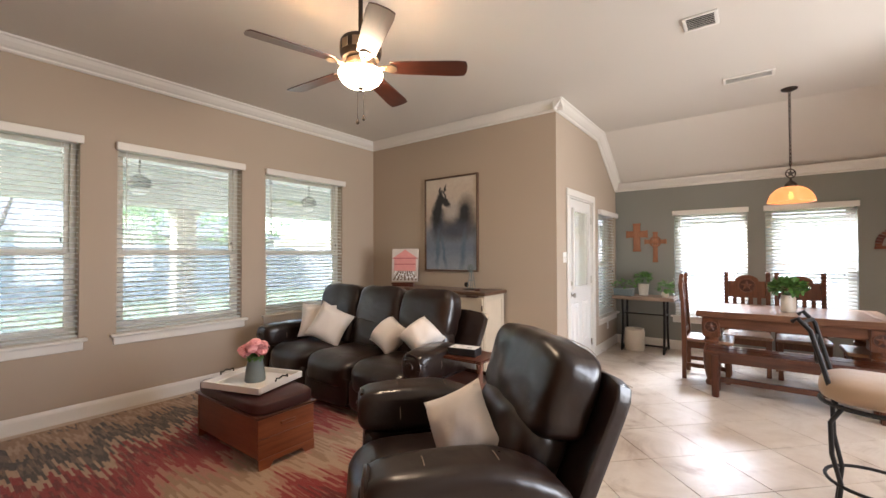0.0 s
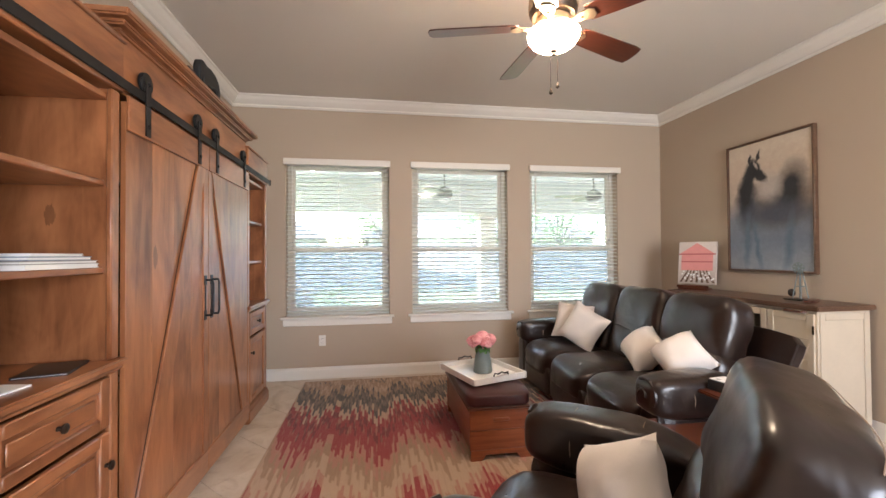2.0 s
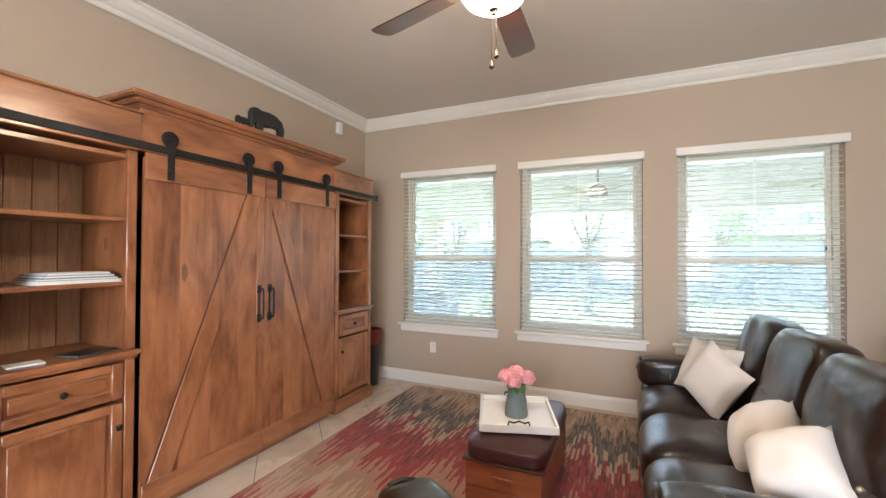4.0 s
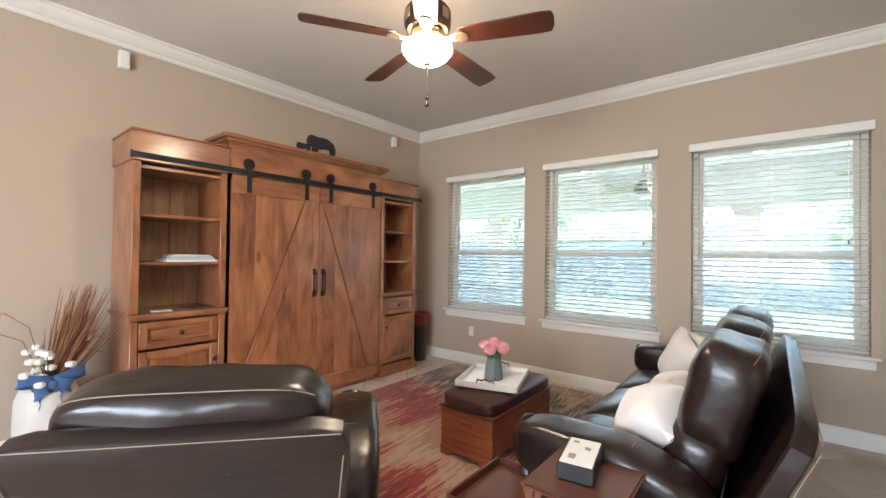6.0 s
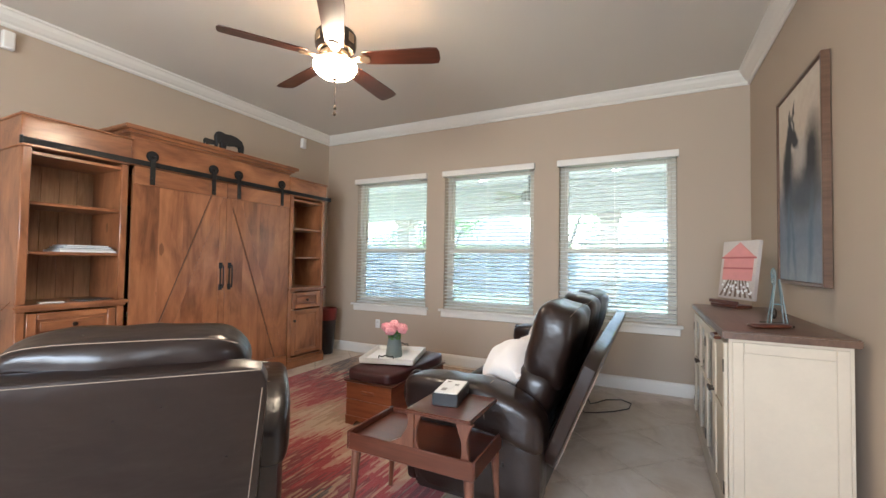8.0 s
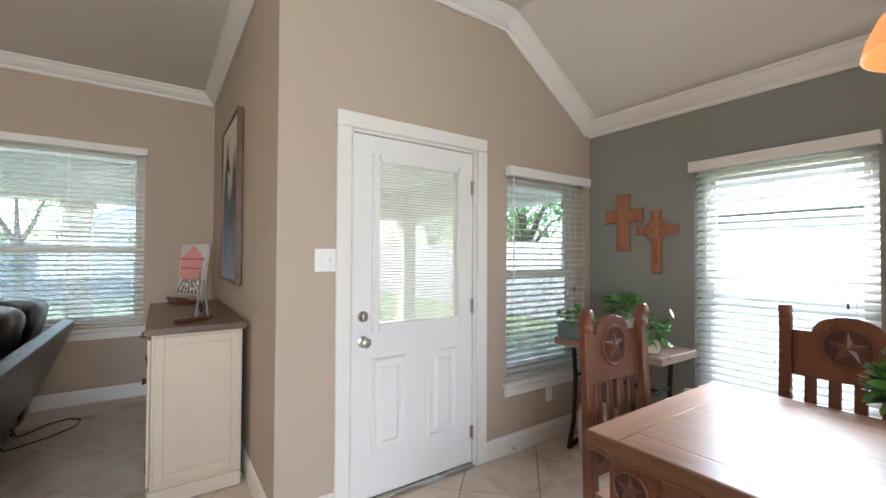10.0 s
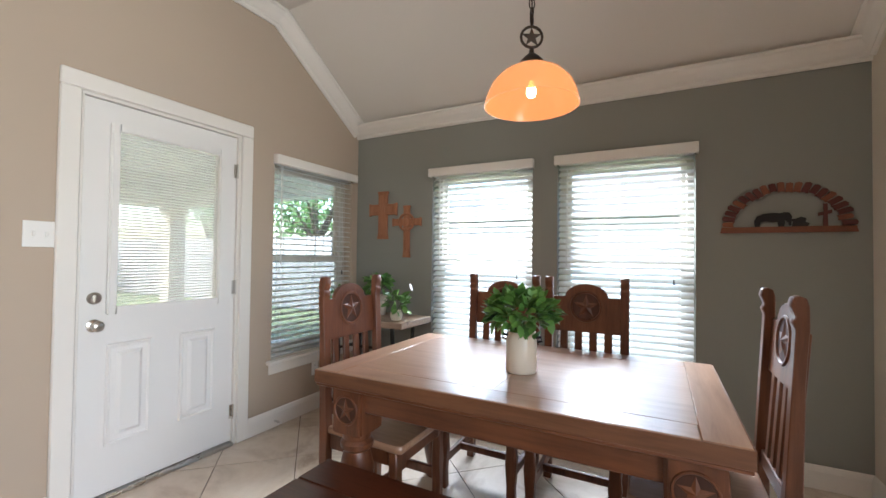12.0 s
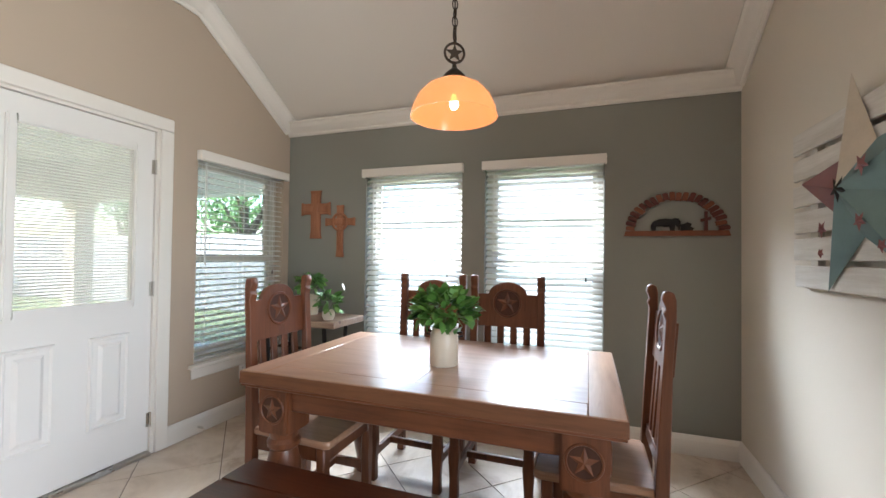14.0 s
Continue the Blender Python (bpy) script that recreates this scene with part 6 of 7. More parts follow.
def barn_door(y0, y1, up):
    x0 = CF + 0.012
    d = thing("sliding_barn_door", pose(0, 0, 0), "brown alder plank barn door with a diagonal brace", "barn door", "sliding barn doors")
    for k in range(4):
        part("plank", boxes(((x0, y0 + (y1 - y0) * k / 4 + 0.0002, 0.055), (x0 + 0.020, y0 + (y1 - y0) * (k + 1) / 4 - 0.0002, 1.995)), bevel=0.0008), ALDER, d)
    f = x0 + 0.020
    part("rail", boxes(((f, y0, 1.875), (f + 0.014, y1, 2.02)), bevel=0.003), ALDER_H, d)
    part("rail", boxes(((f, y0, 0.055), (f + 0.014, y1, 0.19)), bevel=0.003), ALDER_H, d)
    part("stile", boxes(((f, (y1 - 0.065) if up else y0, 0.19), (f + 0.010, y1 if up else (y0 + 0.065), 1.875)), bevel=0.002), ALDER, d)
    a, b_ = (y0 + 0.03, y1 - 0.15) if up else (y1 - 0.03, y0 + 0.15)
    s = 0.13 if up else -0.13
    out = [(a, 0.19), (a + s, 0.19), (b_ + s * 0.85, 1.875), (b_, 1.875)]
    for e0, e1 in ((out[0], out[3]), (out[1], out[2])):
        part("brace_joint_shade", slab([(e0[0] - 0.007, 0.19), (e0[0] + 0.007, 0.19), (e1[0] + 0.007, 1.875), (e1[0] - 0.007, 1.875)], 0.0012, Matrix(((0, 0, 1, f), (1, 0, 0, 0), (0, 1, 0, 0), (0, 0, 0, 1)))), JOINT_SHADE, d, "dark joint strip beside the brace, groove shade in its colour")
    part("brace", slab(out, 0.013, Matrix(((0, 0, 1, f), (1, 0, 0, 0), (0, 1, 0, 0), (0, 0, 0, 1))), bevel=0.002), ALDER, d)
    hy = y1 - 0.045 if up else y0 + 0.045
    part("pull_handle", merge(tube([(f + 0.012, hy, 1.00), (f + 0.05, hy, 1.0), (f + 0.055, hy, 1.02), (f + 0.055, hy, 1.19), (f + 0.05, hy, 1.21), (f + 0.012, hy, 1.21)], 0.0065, 8), boxes(((f + 0.010, hy - 0.019, 0.972), (f + 0.0135, hy + 0.019, 1.03)), ((f + 0.010, hy - 0.019, 1.18), (f + 0.0135, hy + 0.019, 1.238)), ((f + 0.010, hy - 0.008, 1.03), (f + 0.013, hy + 0.008, 1.18)), bevel=0.001)), IRON, d, "black iron pull")
    for hy in ((y0 + 0.135, y1 - 0.14) if up else (y0 + 0.125, y1 - 0.12)):
        hg = part("hanger", boxes(((f + 0.014, hy - 0.021, 1.885), (f + 0.020, hy + 0.021, 2.13)), bevel=0.002), IRON, d, "black strap hanger")
        part("wheel", moved(lathe([(0, 0), (0.045, 0), (0.047, 0.004), (0.040, 0.009), (0.047, 0.014), (0.045, 0.018), (0, 0.018)], 20), pose(f - 0.004, hy, 2.125, 0, 90)), IRON, hg)
        part("bolt", moved(lathe([(0, 0.008), (0.009, 0.006), (0.011, 0)], 8), pose(f + 0.020, hy, 2.12, 0, 90)), IRON, hg)
        part("bolt", moved(lathe([(0, 0.008), (0.009, 0.006), (0.011, 0)], 8), pose(f + 0.020, hy, 1.93, 0, 90)), IRON, hg)


barn_door(-2.805, -1.987, True)
barn_door(-1.983, -1.19, False)
TRACK = thing("sliding_rail", pose(0, 0, 0), "black steel sliding door rail across the cabinet", "door rail")
part("rail_track", boxes(((CF + 0.036, -3.47, 2.036), (CF + 0.044, -0.53, 2.078)), ((CF + 0.030, -3.485, 2.03), (CF + 0.05, -3.47, 2.084)), ((CF + 0.030, -0.53, 2.03), (CF + 0.05, -0.515, 2.084)), bevel=0.002), IRON, TRACK)
for y in (-3.42, -2.85, -2.0, -1.15, -0.60):
    part("rail_spacer", moved(lathe([(0, 0), (0.011, 0), (0.011, 0.03), (0, 0.03)], 8), pose(CF + 0.010, y, 2.057, 0, 90)), IRON, TRACK)


def book(m, w, d, h, cover, label="hardback book lying flat on the cabinet shelf"):
    ob = thing("book", m, label, "book", "books")
    part("cover", boxes(((-w / 2, -d / 2, 0), (w / 2, d / 2, 0.003)), ((-w / 2, -d / 2, h - 0.003), (w / 2, d / 2, h)), ((-w / 2, -d / 2, 0.003), (-w / 2 + 0.004, d / 2, h - 0.003))), cover, ob, smooth=False)
    part("pages", boxes(((-w / 2 + 0.004, -d / 2 + 0.003, 0.003), (w / 2 - 0.003, d / 2 - 0.003, h - 0.003))), PAPER, ob, smooth=False)


for z, w, d, h, r, c in ((1.3105, 0.24, 0.36, 0.016, 2, PAPER), (1.327, 0.23, 0.33, 0.012, -3, BOOK_G), (1.3395, 0.22, 0.30, 0.014, 1, BOOK_B), (1.354, 0.19, 0.27, 0.010, 4, PAPER)):
    book(pose(-4.74, -3.06, z, 0, 0, r), w, d, h, c, "pale magazine lying on the cabinet shelf")
book(pose(-4.70, -3.00, 0.9455, 0, 0, 15), 0.15, 0.20, 0.008, BLACK, "dark booklet on the cabinet counter")
book(pose(-4.68, -3.25, 0.9455, 0, 0, -8), 0.09, 0.13, 0.006, PAPER, "pale leaflet on the cabinet counter")

# elephant pair on the cabinet: plain dark carvings
el_out = [(-0.17, 0.0), (-0.12, 0.0), (-0.115, 0.07), (-0.06, 0.075), (0.0, 0.06), (0.05, 0.065), (0.06, 0.0), (0.115, 0.0), (0.125, 0.09), (0.155, 0.05), (0.16, 0.01), (0.18, 0.01), (0.185, 0.09), (0.19, 0.14), (0.165, 0.19), (0.12, 0.20), (0.07, 0.185), (0.0, 0.195), (-0.08, 0.185), (-0.15, 0.15), (-0.18, 0.08)]
ONYX = plain("black_carving", (0.012, 0.011, 0.012), 0.55, vary=0.2, relief=0.2)
for y, s, z in ((-1.96, 0.85, 2.346), (-2.15, 0.38, 2.346)):
    solid("animal_carving", slab([(-x * s, v * s) for x, v in el_out][::-1], 0.05 * s, Matrix(((0, 0, 1, 0), (1, 0, 0, 0), (0, 1, 0, 0), (0, 0, 0, 1))), bevel=0.008 * s), ONYX, "plain black carved figure on top of the cabinet", "figurine", "carved figures", m=pose(-4.60, y, z))

bin_ = thing("waste_bin", pose(-4.82, -0.27, 0), "dark red and black waste bin in the corner", "bin")
part("bucket", lathe([(0, 0.002), (0.10, 0), (0.135, 0.46), (0.13, 0.46), (0.10, 0.02), (0, 0.02)], 24), BLACK, bin_)
part("rim", lathe([(0.133, 0.46), (0.142, 0.46), (0.150, 0.61), (0.140, 0.62), (0.133, 0.60), (0.128, 0.46)], 24), RED_BIN, bin_, "dark red upper band")

# floor vase with dried grass and cotton
fv = thing("floor_vase", pose(-4.82, -3.83, 0), "white floor vase of dried grass, cotton and blue ribbon", "vase")
part("vase_body", lathe([(0, 0.002), (0.13, 0), (0.138, 0.02), (0.165, 0.25), (0.16, 0.43), (0.135, 0.50), (0.142, 0.52), (0.125, 0.52), (0.12, 0.49), (0, 0.46)], 28), CREAM_POT, fv)
rnd = random.Random(9)
grass = bmesh.new()
for k in range(190):
    a, sp = rnd.uniform(0, 6.28), abs(rnd.gauss(0, 0.095))
    tip = Vector((0.05 + sp * math.cos(a), 0.13 + sp * math.sin(a) + 0.04, rnd.uniform(0.80, 1.17)))
    base = Vector((0.03 * math.cos(a), 0.03 * math.sin(a), 0.46))
    midp = base.lerp(tip, 0.55) + Vector((rnd.gauss(0, 0.008), rnd.gauss(0, 0.008), 0))
    tube([base, midp, tip], 0.0042, 4, grass, taper=[0.6, 1.0, 0.25])
part("dried_grass", grass, STRAW, fv, "bundle of brown dried grass")
wisps = bmesh.new()
for dy, dz in ((-0.28, 1.0), (-0.36, 0.90), (0.26, 0.72), (0.30, 0.80)):
    tube([(0, 0, 0.48), (0.02, dy * 0.35, 0.48 + (dz - 0.48) * 0.8), (0.03, dy * 0.75, dz), (0.03, dy * 1.1, dz - 0.05)], 0.0025, 4, wisps)
part("wisps", wisps, STRAW, fv)
for k in range(16):
    x, y, z = 0.09 + rnd.gauss(0, 0.04), -0.06 + rnd.gauss(0, 0.07), 0.66 + rnd.gauss(0, 0.06)
    bo = bmesh.new()
    for q in range(4):
        merge(bo, soft((0.017, 0.017, 0.019), 2.1, 3), pose(x + 0.012 * math.cos(1.57 * q), y + 0.012 * math.sin(1.57 * q), z))
    part("cotton_boll", bo, COTTON, fv)
    part("twig", tube([(0.02, 0, 0.48), (x * 0.7, y * 0.6, z - 0.08), (x, y, z)], 0.0025, 4), BARK, fv)


def ribbon_band(path, width, seed):
    """A limp cloth band, a few millimetres thick, along a path; its edges flutter."""
    b = bmesh.new()
    rows = []
    for k, p in enumerate(path):
        q = Vector(p)
        d = (Vector(path[min(k + 1, len(path) - 1)]) - Vector(path[max(k - 1, 0)])).normalized()
        across = (Vector((0.35, 0, 1)) - d * d.dot(Vector((0.35, 0, 1)))).normalized()
        nrm = d.cross(across)
        flut = 0.012 * noise.noise(Vector((k * 0.45 + seed, seed, 0)))
        rows.append([b.verts.new(q + across * u * width / 2 + nrm * (flut * u + off)) for u in (-1, -0.4, 0.4, 1) for off in (0.0015, -0.0015)])
    for r, w in zip(rows, rows[1:]):
        for a, c in ((0, 2), (2, 4), (4, 6), (7, 5), (5, 3), (3, 1), (1, 0), (6, 7)):
            b.faces.new((r[a], r[c], w[c], w[a]))
    b.faces.new([rows[0][k] for k in (0, 1, 3, 5, 7, 6, 4, 2)])
    b.faces.new([rows[-1][k] for k in (0, 2, 4, 6, 7, 5, 3, 1)])
    bmesh.ops.recalc_face_normals(b, faces=b.faces)
    return b


for side, rise, ln in ((-1, 0.02, 0.15), (1, 0.03, 0.16), (-0.7, -0.03, 0.11), (0.75, -0.02, 0.12)):
    loop = [(0.125 + 0.045 * math.sin(a), side * ln * 0.5 * (1 - math.cos(a)), 0.545 + rise * (1 - math.cos(a)) + 0.022 * math.sin(a)) for a in [2 * math.pi * q / 14 for q in range(15)]]
    part("ribbon_loop", ribbon_band(loop, 0.075, side * 3.0), BLUE, fv, "blue ribbon bow loop")
for side, ln in ((-0.5, 0.16), (0.35, 0.13)):
    tail = [(0.135 + 0.012 * math.sin(k), side * 0.11 * k / 6, 0.55 - ln * (k / 6) ** 1.3) for k in range(7)]
    part("ribbon_tail", ribbon_band(tail, 0.06, side * 7.0), BLUE, fv, "hanging blue ribbon end")
part("ribbon_knot", moved(soft((0.03, 0.032, 0.03), 2.6, 4, wrinkle=0.006), pose(0.145, 0, 0.55)), BLUE, fv)

# ---- ceiling fan ----
fan = thing("ceiling_fan", pose(-2.62, -2.645, CEIL_Z), "five-blade ceiling fan with a lit frosted glass bowl", "ceiling fan")
part("canopy", lathe([(0, -0.001), (0.07, -0.001), (0.068, -0.02), (0.045, -0.06), (0.018, -0.075), (0, -0.075)], 24), BRONZE, fan)
part("downrod", tube([(0, 0, -0.07), (0, 0, -0.36)], 0.014, 12), BRONZE, fan)
part("motor", lathe([(0, -0.33), (0.03, -0.33), (0.06, -0.342), (0.115, -0.355), (0.125, -0.37), (0.125, -0.455), (0.112, -0.475), (0.06, -0.48), (0, -0.48)], 32), BRONZE, fan, "dark bronze motor housing")
for k in range(10):
    part("motor_inset", moved(boxes(((0.1225, -0.024, -0.028), (0.1275, 0.024, 0.028)), bevel=0.004), pose(0, 0, -0.412, 0, 0, 36 * k)), PEWTER, fan)
part("switch_housing", lathe([(0, -0.475), (0.075, -0.478), (0.092, -0.49), (0.09, -0.515), (0.07, -0.525), (0.075, -0.535), (0.095, -0.542), (0.105, -0.55), (0.10, -0.56), (0, -0.56)], 32), PEWTER, fan, "brushed brass light fitter")
part("glass_bowl", lathe([(0.128, -0.553), (0.136, -0.562), (0.134, -0.582), (0.116, -0.612), (0.085, -0.634), (0.04, -0.647), (0, -0.65)], 32), GLOBE, fan, "glowing frosted glass bowl")
part("finial", lathe([(0, -0.644), (0.018, -0.648), (0.02, -0.656), (0.009, -0.664), (0.011, -0.673), (0, -0.68)], 14), BRONZE, fan)
FAN_TURN = 21
for k in range(5):
    q = pose(0, 0, -0.525, 0, 0, FAN_TURN + 72 * k)
    iron = part("blade_iron", moved(merge(slab([(0.07, -0.02), (0.12, -0.014), (0.16, -0.03), (0.20, -0.04), (0.225, -0.02), (0.225, 0.02), (0.20, 0.04), (0.16, 0.03), (0.12, 0.014), (0.07, 0.02)], 0.006, pose(0, 0, -0.008, -10)), tube([(0.055, 0, 0.005), (0.10, 0, -0.012), (0.16, 0, -0.006)], 0.010, 7)), q), PEWTER, fan)
    bl = slab([(0.185, -0.055), (0.30, -0.062), (0.60, -0.072), (0.655, -0.066), (0.668, -0.03), (0.668, 0.03), (0.655, 0.066), (0.60, 0.072), (0.30, 0.062), (0.185, 0.055)], 0.007, pose(0, 0, 0.0, -13), bevel=0.002)
    ob = new("blade", mesh_of("blade", bl, BLADE))
    ob.parent = fan
    ob.matrix_local = q
for x, y, ln in ((0.014, -0.012, 0.13), (-0.012, 0.014, 0.155)):
    ch = part("pull_chain", tube([(x * 0.6, y * 0.6, -0.652), (x, y, -0.69), (x, y, -0.70 - ln)], 0.0018, 5), BRONZE, fan)
    part("chain_knob", lathe([(0, 0.034), (0.004, 0.032), (0.009, 0.016), (0.011, 0.006), (0, -0.004)], 10, centre=(x, y, -0.725 - ln)), BRONZE, ch)


# ---- dining nook ----
def medallion(parent, m, r, mat, deep):
    """A round carved star inside a ring."""
    ring = part("star_medallion", tube(arc((0, 0, 0.001), r, 0, 345, 23, "xy"), r * 0.09, 6, closed=True), mat, parent, "carved star in a ring")
    ring.data.transform(m)
    part("star", raised_star(r * 0.86, r * 0.13, m @ Matrix.Translation((0, 0, 0.001))), mat, parent, smooth=False)
    # Flat darker disc around the star; nothing is cut into the wood.
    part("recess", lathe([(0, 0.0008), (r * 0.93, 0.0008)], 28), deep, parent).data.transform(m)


STAR_GROUND = wood("dark_star_ground", (0.035, 0.012, 0.006), (0.075, 0.026, 0.012), "z", 0.6, knots=0)

table = thing("dining_table", pose(1.22, -4.865, 0), "heavy pine dining table with star-carved legs", "dining table")
tx, ty = 0.48, 0.75
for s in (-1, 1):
    part("top_leaf", boxes(((-tx + 0.1145, s * 0.0006, 0.735), (tx - 0.1142, s * (ty - 0.1142), 0.79)), bevel=0.0006), PINE_SHEEN, table)
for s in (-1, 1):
    part("side_border", boxes(((s * tx, -ty + 0.115, 0.735), (s * (tx - 0.114), ty - 0.115, 0.79)), bevel=0.003), PINE_SHEEN, table)
    part("end_border", boxes(((-tx, s * ty, 0.735), (tx, s * (ty - 0.114), 0.79)), bevel=0.003), PINE_SHEEN_X, table)
    # Thin facings added to carry the edge's shade in their colour.
    part("edge_trim", boxes(((s * (tx + 0.0005), -ty - 0.004, 0.7352), (s * (tx + 0.004), ty + 0.004, 0.7875)), bevel=0.0012), PINE_SHADE_Y, table, "table edge, darkened for shade")
    part("edge_trim", boxes(((-tx - 0.0003, s * (ty + 0.0005), 0.7352), (tx + 0.0003, s * (ty + 0.004), 0.7875)), bevel=0.0012), PINE_SHADE_X, table, "table edge, darkened for shade")
    part("edge_band", boxes(((s * tx, -ty, 0.722), (s * (tx - 0.05), ty, 0.7345)), bevel=0.003), PINE_Y, table)
    part("apron", boxes(((s * (tx - 0.075), -ty + 0.20, 0.615), (s * (tx - 0.105), ty - 0.20, 0.722)), bevel=0.004), PINE_Y, table)
    part("apron", boxes(((-tx + 0.20, s * (ty - 0.075), 0.615), (tx - 0.20, s * (ty - 0.105), 0.722)), bevel=0.004), PINE_X, table)
for sx in (-1, 1):
    for sy in (-1, 1):
        cx, cy = sx * (tx - 0.125), sy * (ty - 0.125)
        leg = part("leg", merge(boxes(((cx - 0.078, cy - 0.078, 0.515), (cx + 0.078, cy + 0.078, 0.722)), bevel=0.010, seg=2), lathe([(0, 0.0), (0.052, 0.0), (0.058, 0.03), (0.045, 0.06), (0.05, 0.075), (0.068, 0.16), (0.078, 0.26), (0.074, 0.36), (0.060, 0.42), (0.055, 0.435), (0.070, 0.45), (0.072, 0.47), (0.060, 0.485), (0.066, 0.515)], 28, centre=(cx, cy, 0.0015))), PINE, table, "turned pine leg with a square block")
        medallion(leg, Matrix.Translation((cx + sx * 0.078, cy, 0.622)) @ pose(0, 0, 0, 90, 0, 90 if sx > 0 else -90), 0.058, PINE, STAR_GROUND)
        medallion(leg, Matrix.Translation((cx, cy + sy * 0.078, 0.622)) @ pose(0, 0, 0, 90, 0, 180 if sy > 0 else 0), 0.058, PINE, STAR_GROUND)

bench = thing("dining_bench", pose(0.55, -4.865, 0), "dark-stained pine bench beside the table", "bench")
PINE_DK = wood("stained_pine_bench", (0.035, 0.009, 0.004), (0.10, 0.029, 0.012), "y", 0.3, coat=0.7, gloss=0.16, knots=0.9)
PINE_DKZ = wood("stained_pine_legs", (0.035, 0.009, 0.004), (0.10, 0.030, 0.012), "z", 0.4, coat=0.2)
for k in range(2):
    part("seat_plank", boxes(((-0.17 + 0.17 * k + 0.0005, -0.65, 0.415), (0.17 * k - 0.0005, 0.65, 0.45)), bevel=0.007, seg=2), PINE_DK, bench)
for s in (-1, 1):
    part("apron", boxes(((s * 0.125, -0.54, 0.335), (s * 0.100, 0.54, 0.4145)), bevel=0.004), PINE_DK, bench)
    part("end_rail", boxes(((-0.10, s * 0.545, 0.335), (0.10, s * 0.52, 0.4145)), bevel=0.004), PINE_DKZ, bench)
    for t in (-1, 1):
        part("leg", boxes(((s * 0.145, t * 0.60, 0.0), (s * 0.085, t * 0.54, 0.4145)), bevel=0.008, seg=2), PINE_DKZ, bench)
part("stretcher", boxes(((-0.02, -0.54, 0.12), (0.02, 0.54, 0.17)), bevel=0.004), PINE_DK, bench)


def dining_chair(m, label, pale):
    """Faces local +y; the back stands at y = 0."""
    ob = thing("dining_chair", m, label, "dining chair", "chairs round the table")
    wz, wy = (PINE, PINE_Y)
    hw = 0.205
    side = [(0, 0), (0.042, 0), (0.045, 0.20), (0.047, 0.45), (0.034, 0.70), (0.022, 0.92), (0.014, 1.06), (0.022, 1.085), (0.014, 1.10), (0.018, 1.115), (0.026, 1.135), (0.02, 1.16), (0.004, 1.166), (-0.014, 1.158), (-0.020, 1.13), (-0.020, 1.06), (-0.010, 0.90), (0.0, 0.45)]
    for s in (-1, 1):
        part("back_post", slab(side, 0.044, Matrix.Translation((s * hw - 0.022, 0, 0)) @ Matrix(((0, 0, 1, 0), (1, 0, 0, 0), (0, 1, 0, 0), (0, 0, 0, 1))), bevel=0.003), wz, ob)
    lean = pose(0, 0.012, 0.45, 4.2)
    w = hw - 0.022
    dome = [(-w, 0.40), (w, 0.40), (w, 0.60)] + [(0.118 * math.cos(radians(q)), 0.60 + 0.075 * math.sin(radians(q))) for q in range(0, 181, 18)] + [(-w, 0.60)]
    crest = part("crest_rail", slab(dome, 0.026, lean @ Matrix.Translation((0, 0.022, 0)) @ pose(0, 0, 0, 90), bevel=0.003), wz, ob, "domed crest rail carved with a star")
    medallion(crest, lean @ Matrix.Translation((0, 0.0215, 0.545)) @ pose(0, 0, 0, 90, 0, 180), 0.082, wz, STAR_GROUND)
    medallion(crest, lean @ Matrix.Translation((0, -0.0045, 0.545)) @ pose(0, 0, 0, 90, 0, 0), 0.082, wz, STAR_GROUND)
    for k in range(4):
        x = -0.12 + 0.08 * k
        part("back_slat", moved(boxes(((x - 0.021, 0.002, 0.085), (x + 0.021, 0.018, 0.405)), bevel=0.004), lean), wz, ob)
    part("back_rail", moved(boxes(((-w, -0.002, 0.04), (w, 0.022, 0.095)), bevel=0.004), lean), wz, ob)
    seat = slab([(-0.215, 0.035), (0.215, 0.035), (0.235, 0.45), (0.22, 0.475), (-0.22, 0.475), (-0.235, 0.45)], 0.034, Matrix.Translation((0, 0, 0.418)), bevel=0.007)
    part("seat", seat, PINE_SHEEN, ob, "solid pine seat")
    part("seat_apron", boxes(((-0.185, 0.42, 0.345), (0.185, 0.44, 0.418)), ((-0.205, 0.05, 0.345), (-0.185, 0.42, 0.418)), ((0.185, 0.05, 0.345), (0.205, 0.42, 0.418)), bevel=0.003), wz, ob)
    for s in (-1, 1):
        part("front_leg", slab([(-0.024, 0), (0.024, 0), (0.021, 0.10), (0.030, 0.22), (0.024, 0.30), (0.028, 0.418), (-0.028, 0.418), (-0.024, 0.30), (-0.030, 0.22), (-0.021, 0.10)], 0.045, Matrix.Translation((s * 0.195, 0.445, 0)) @ pose(0, 0, 0, 90), bevel=0.006), wz, ob)
        part("side_stretcher", boxes(((s * 0.19 - 0.012, 0.04, 0.13), (s * 0.19 + 0.012, 0.40, 0.175)), bevel=0.003), wz, ob)
    part("cross_stretcher", boxes(((-0.18, 0.22, 0.135), (0.18, 0.244, 0.172)), bevel=0.003), wz, ob)
    return ob


ch = dining_chair(pose(1.155, -3.955, 0, 0, 0, 180), "pine dining chair with a star-carved crest", True)
for m in (pose(1.905, -4.54, 0, 0, 0, 90), pose(1.895, -5.03, 0, 0, 0, 90), pose(1.25, -5.775, 0, 0, 0, 0)):
    copy_thing(ch, m)


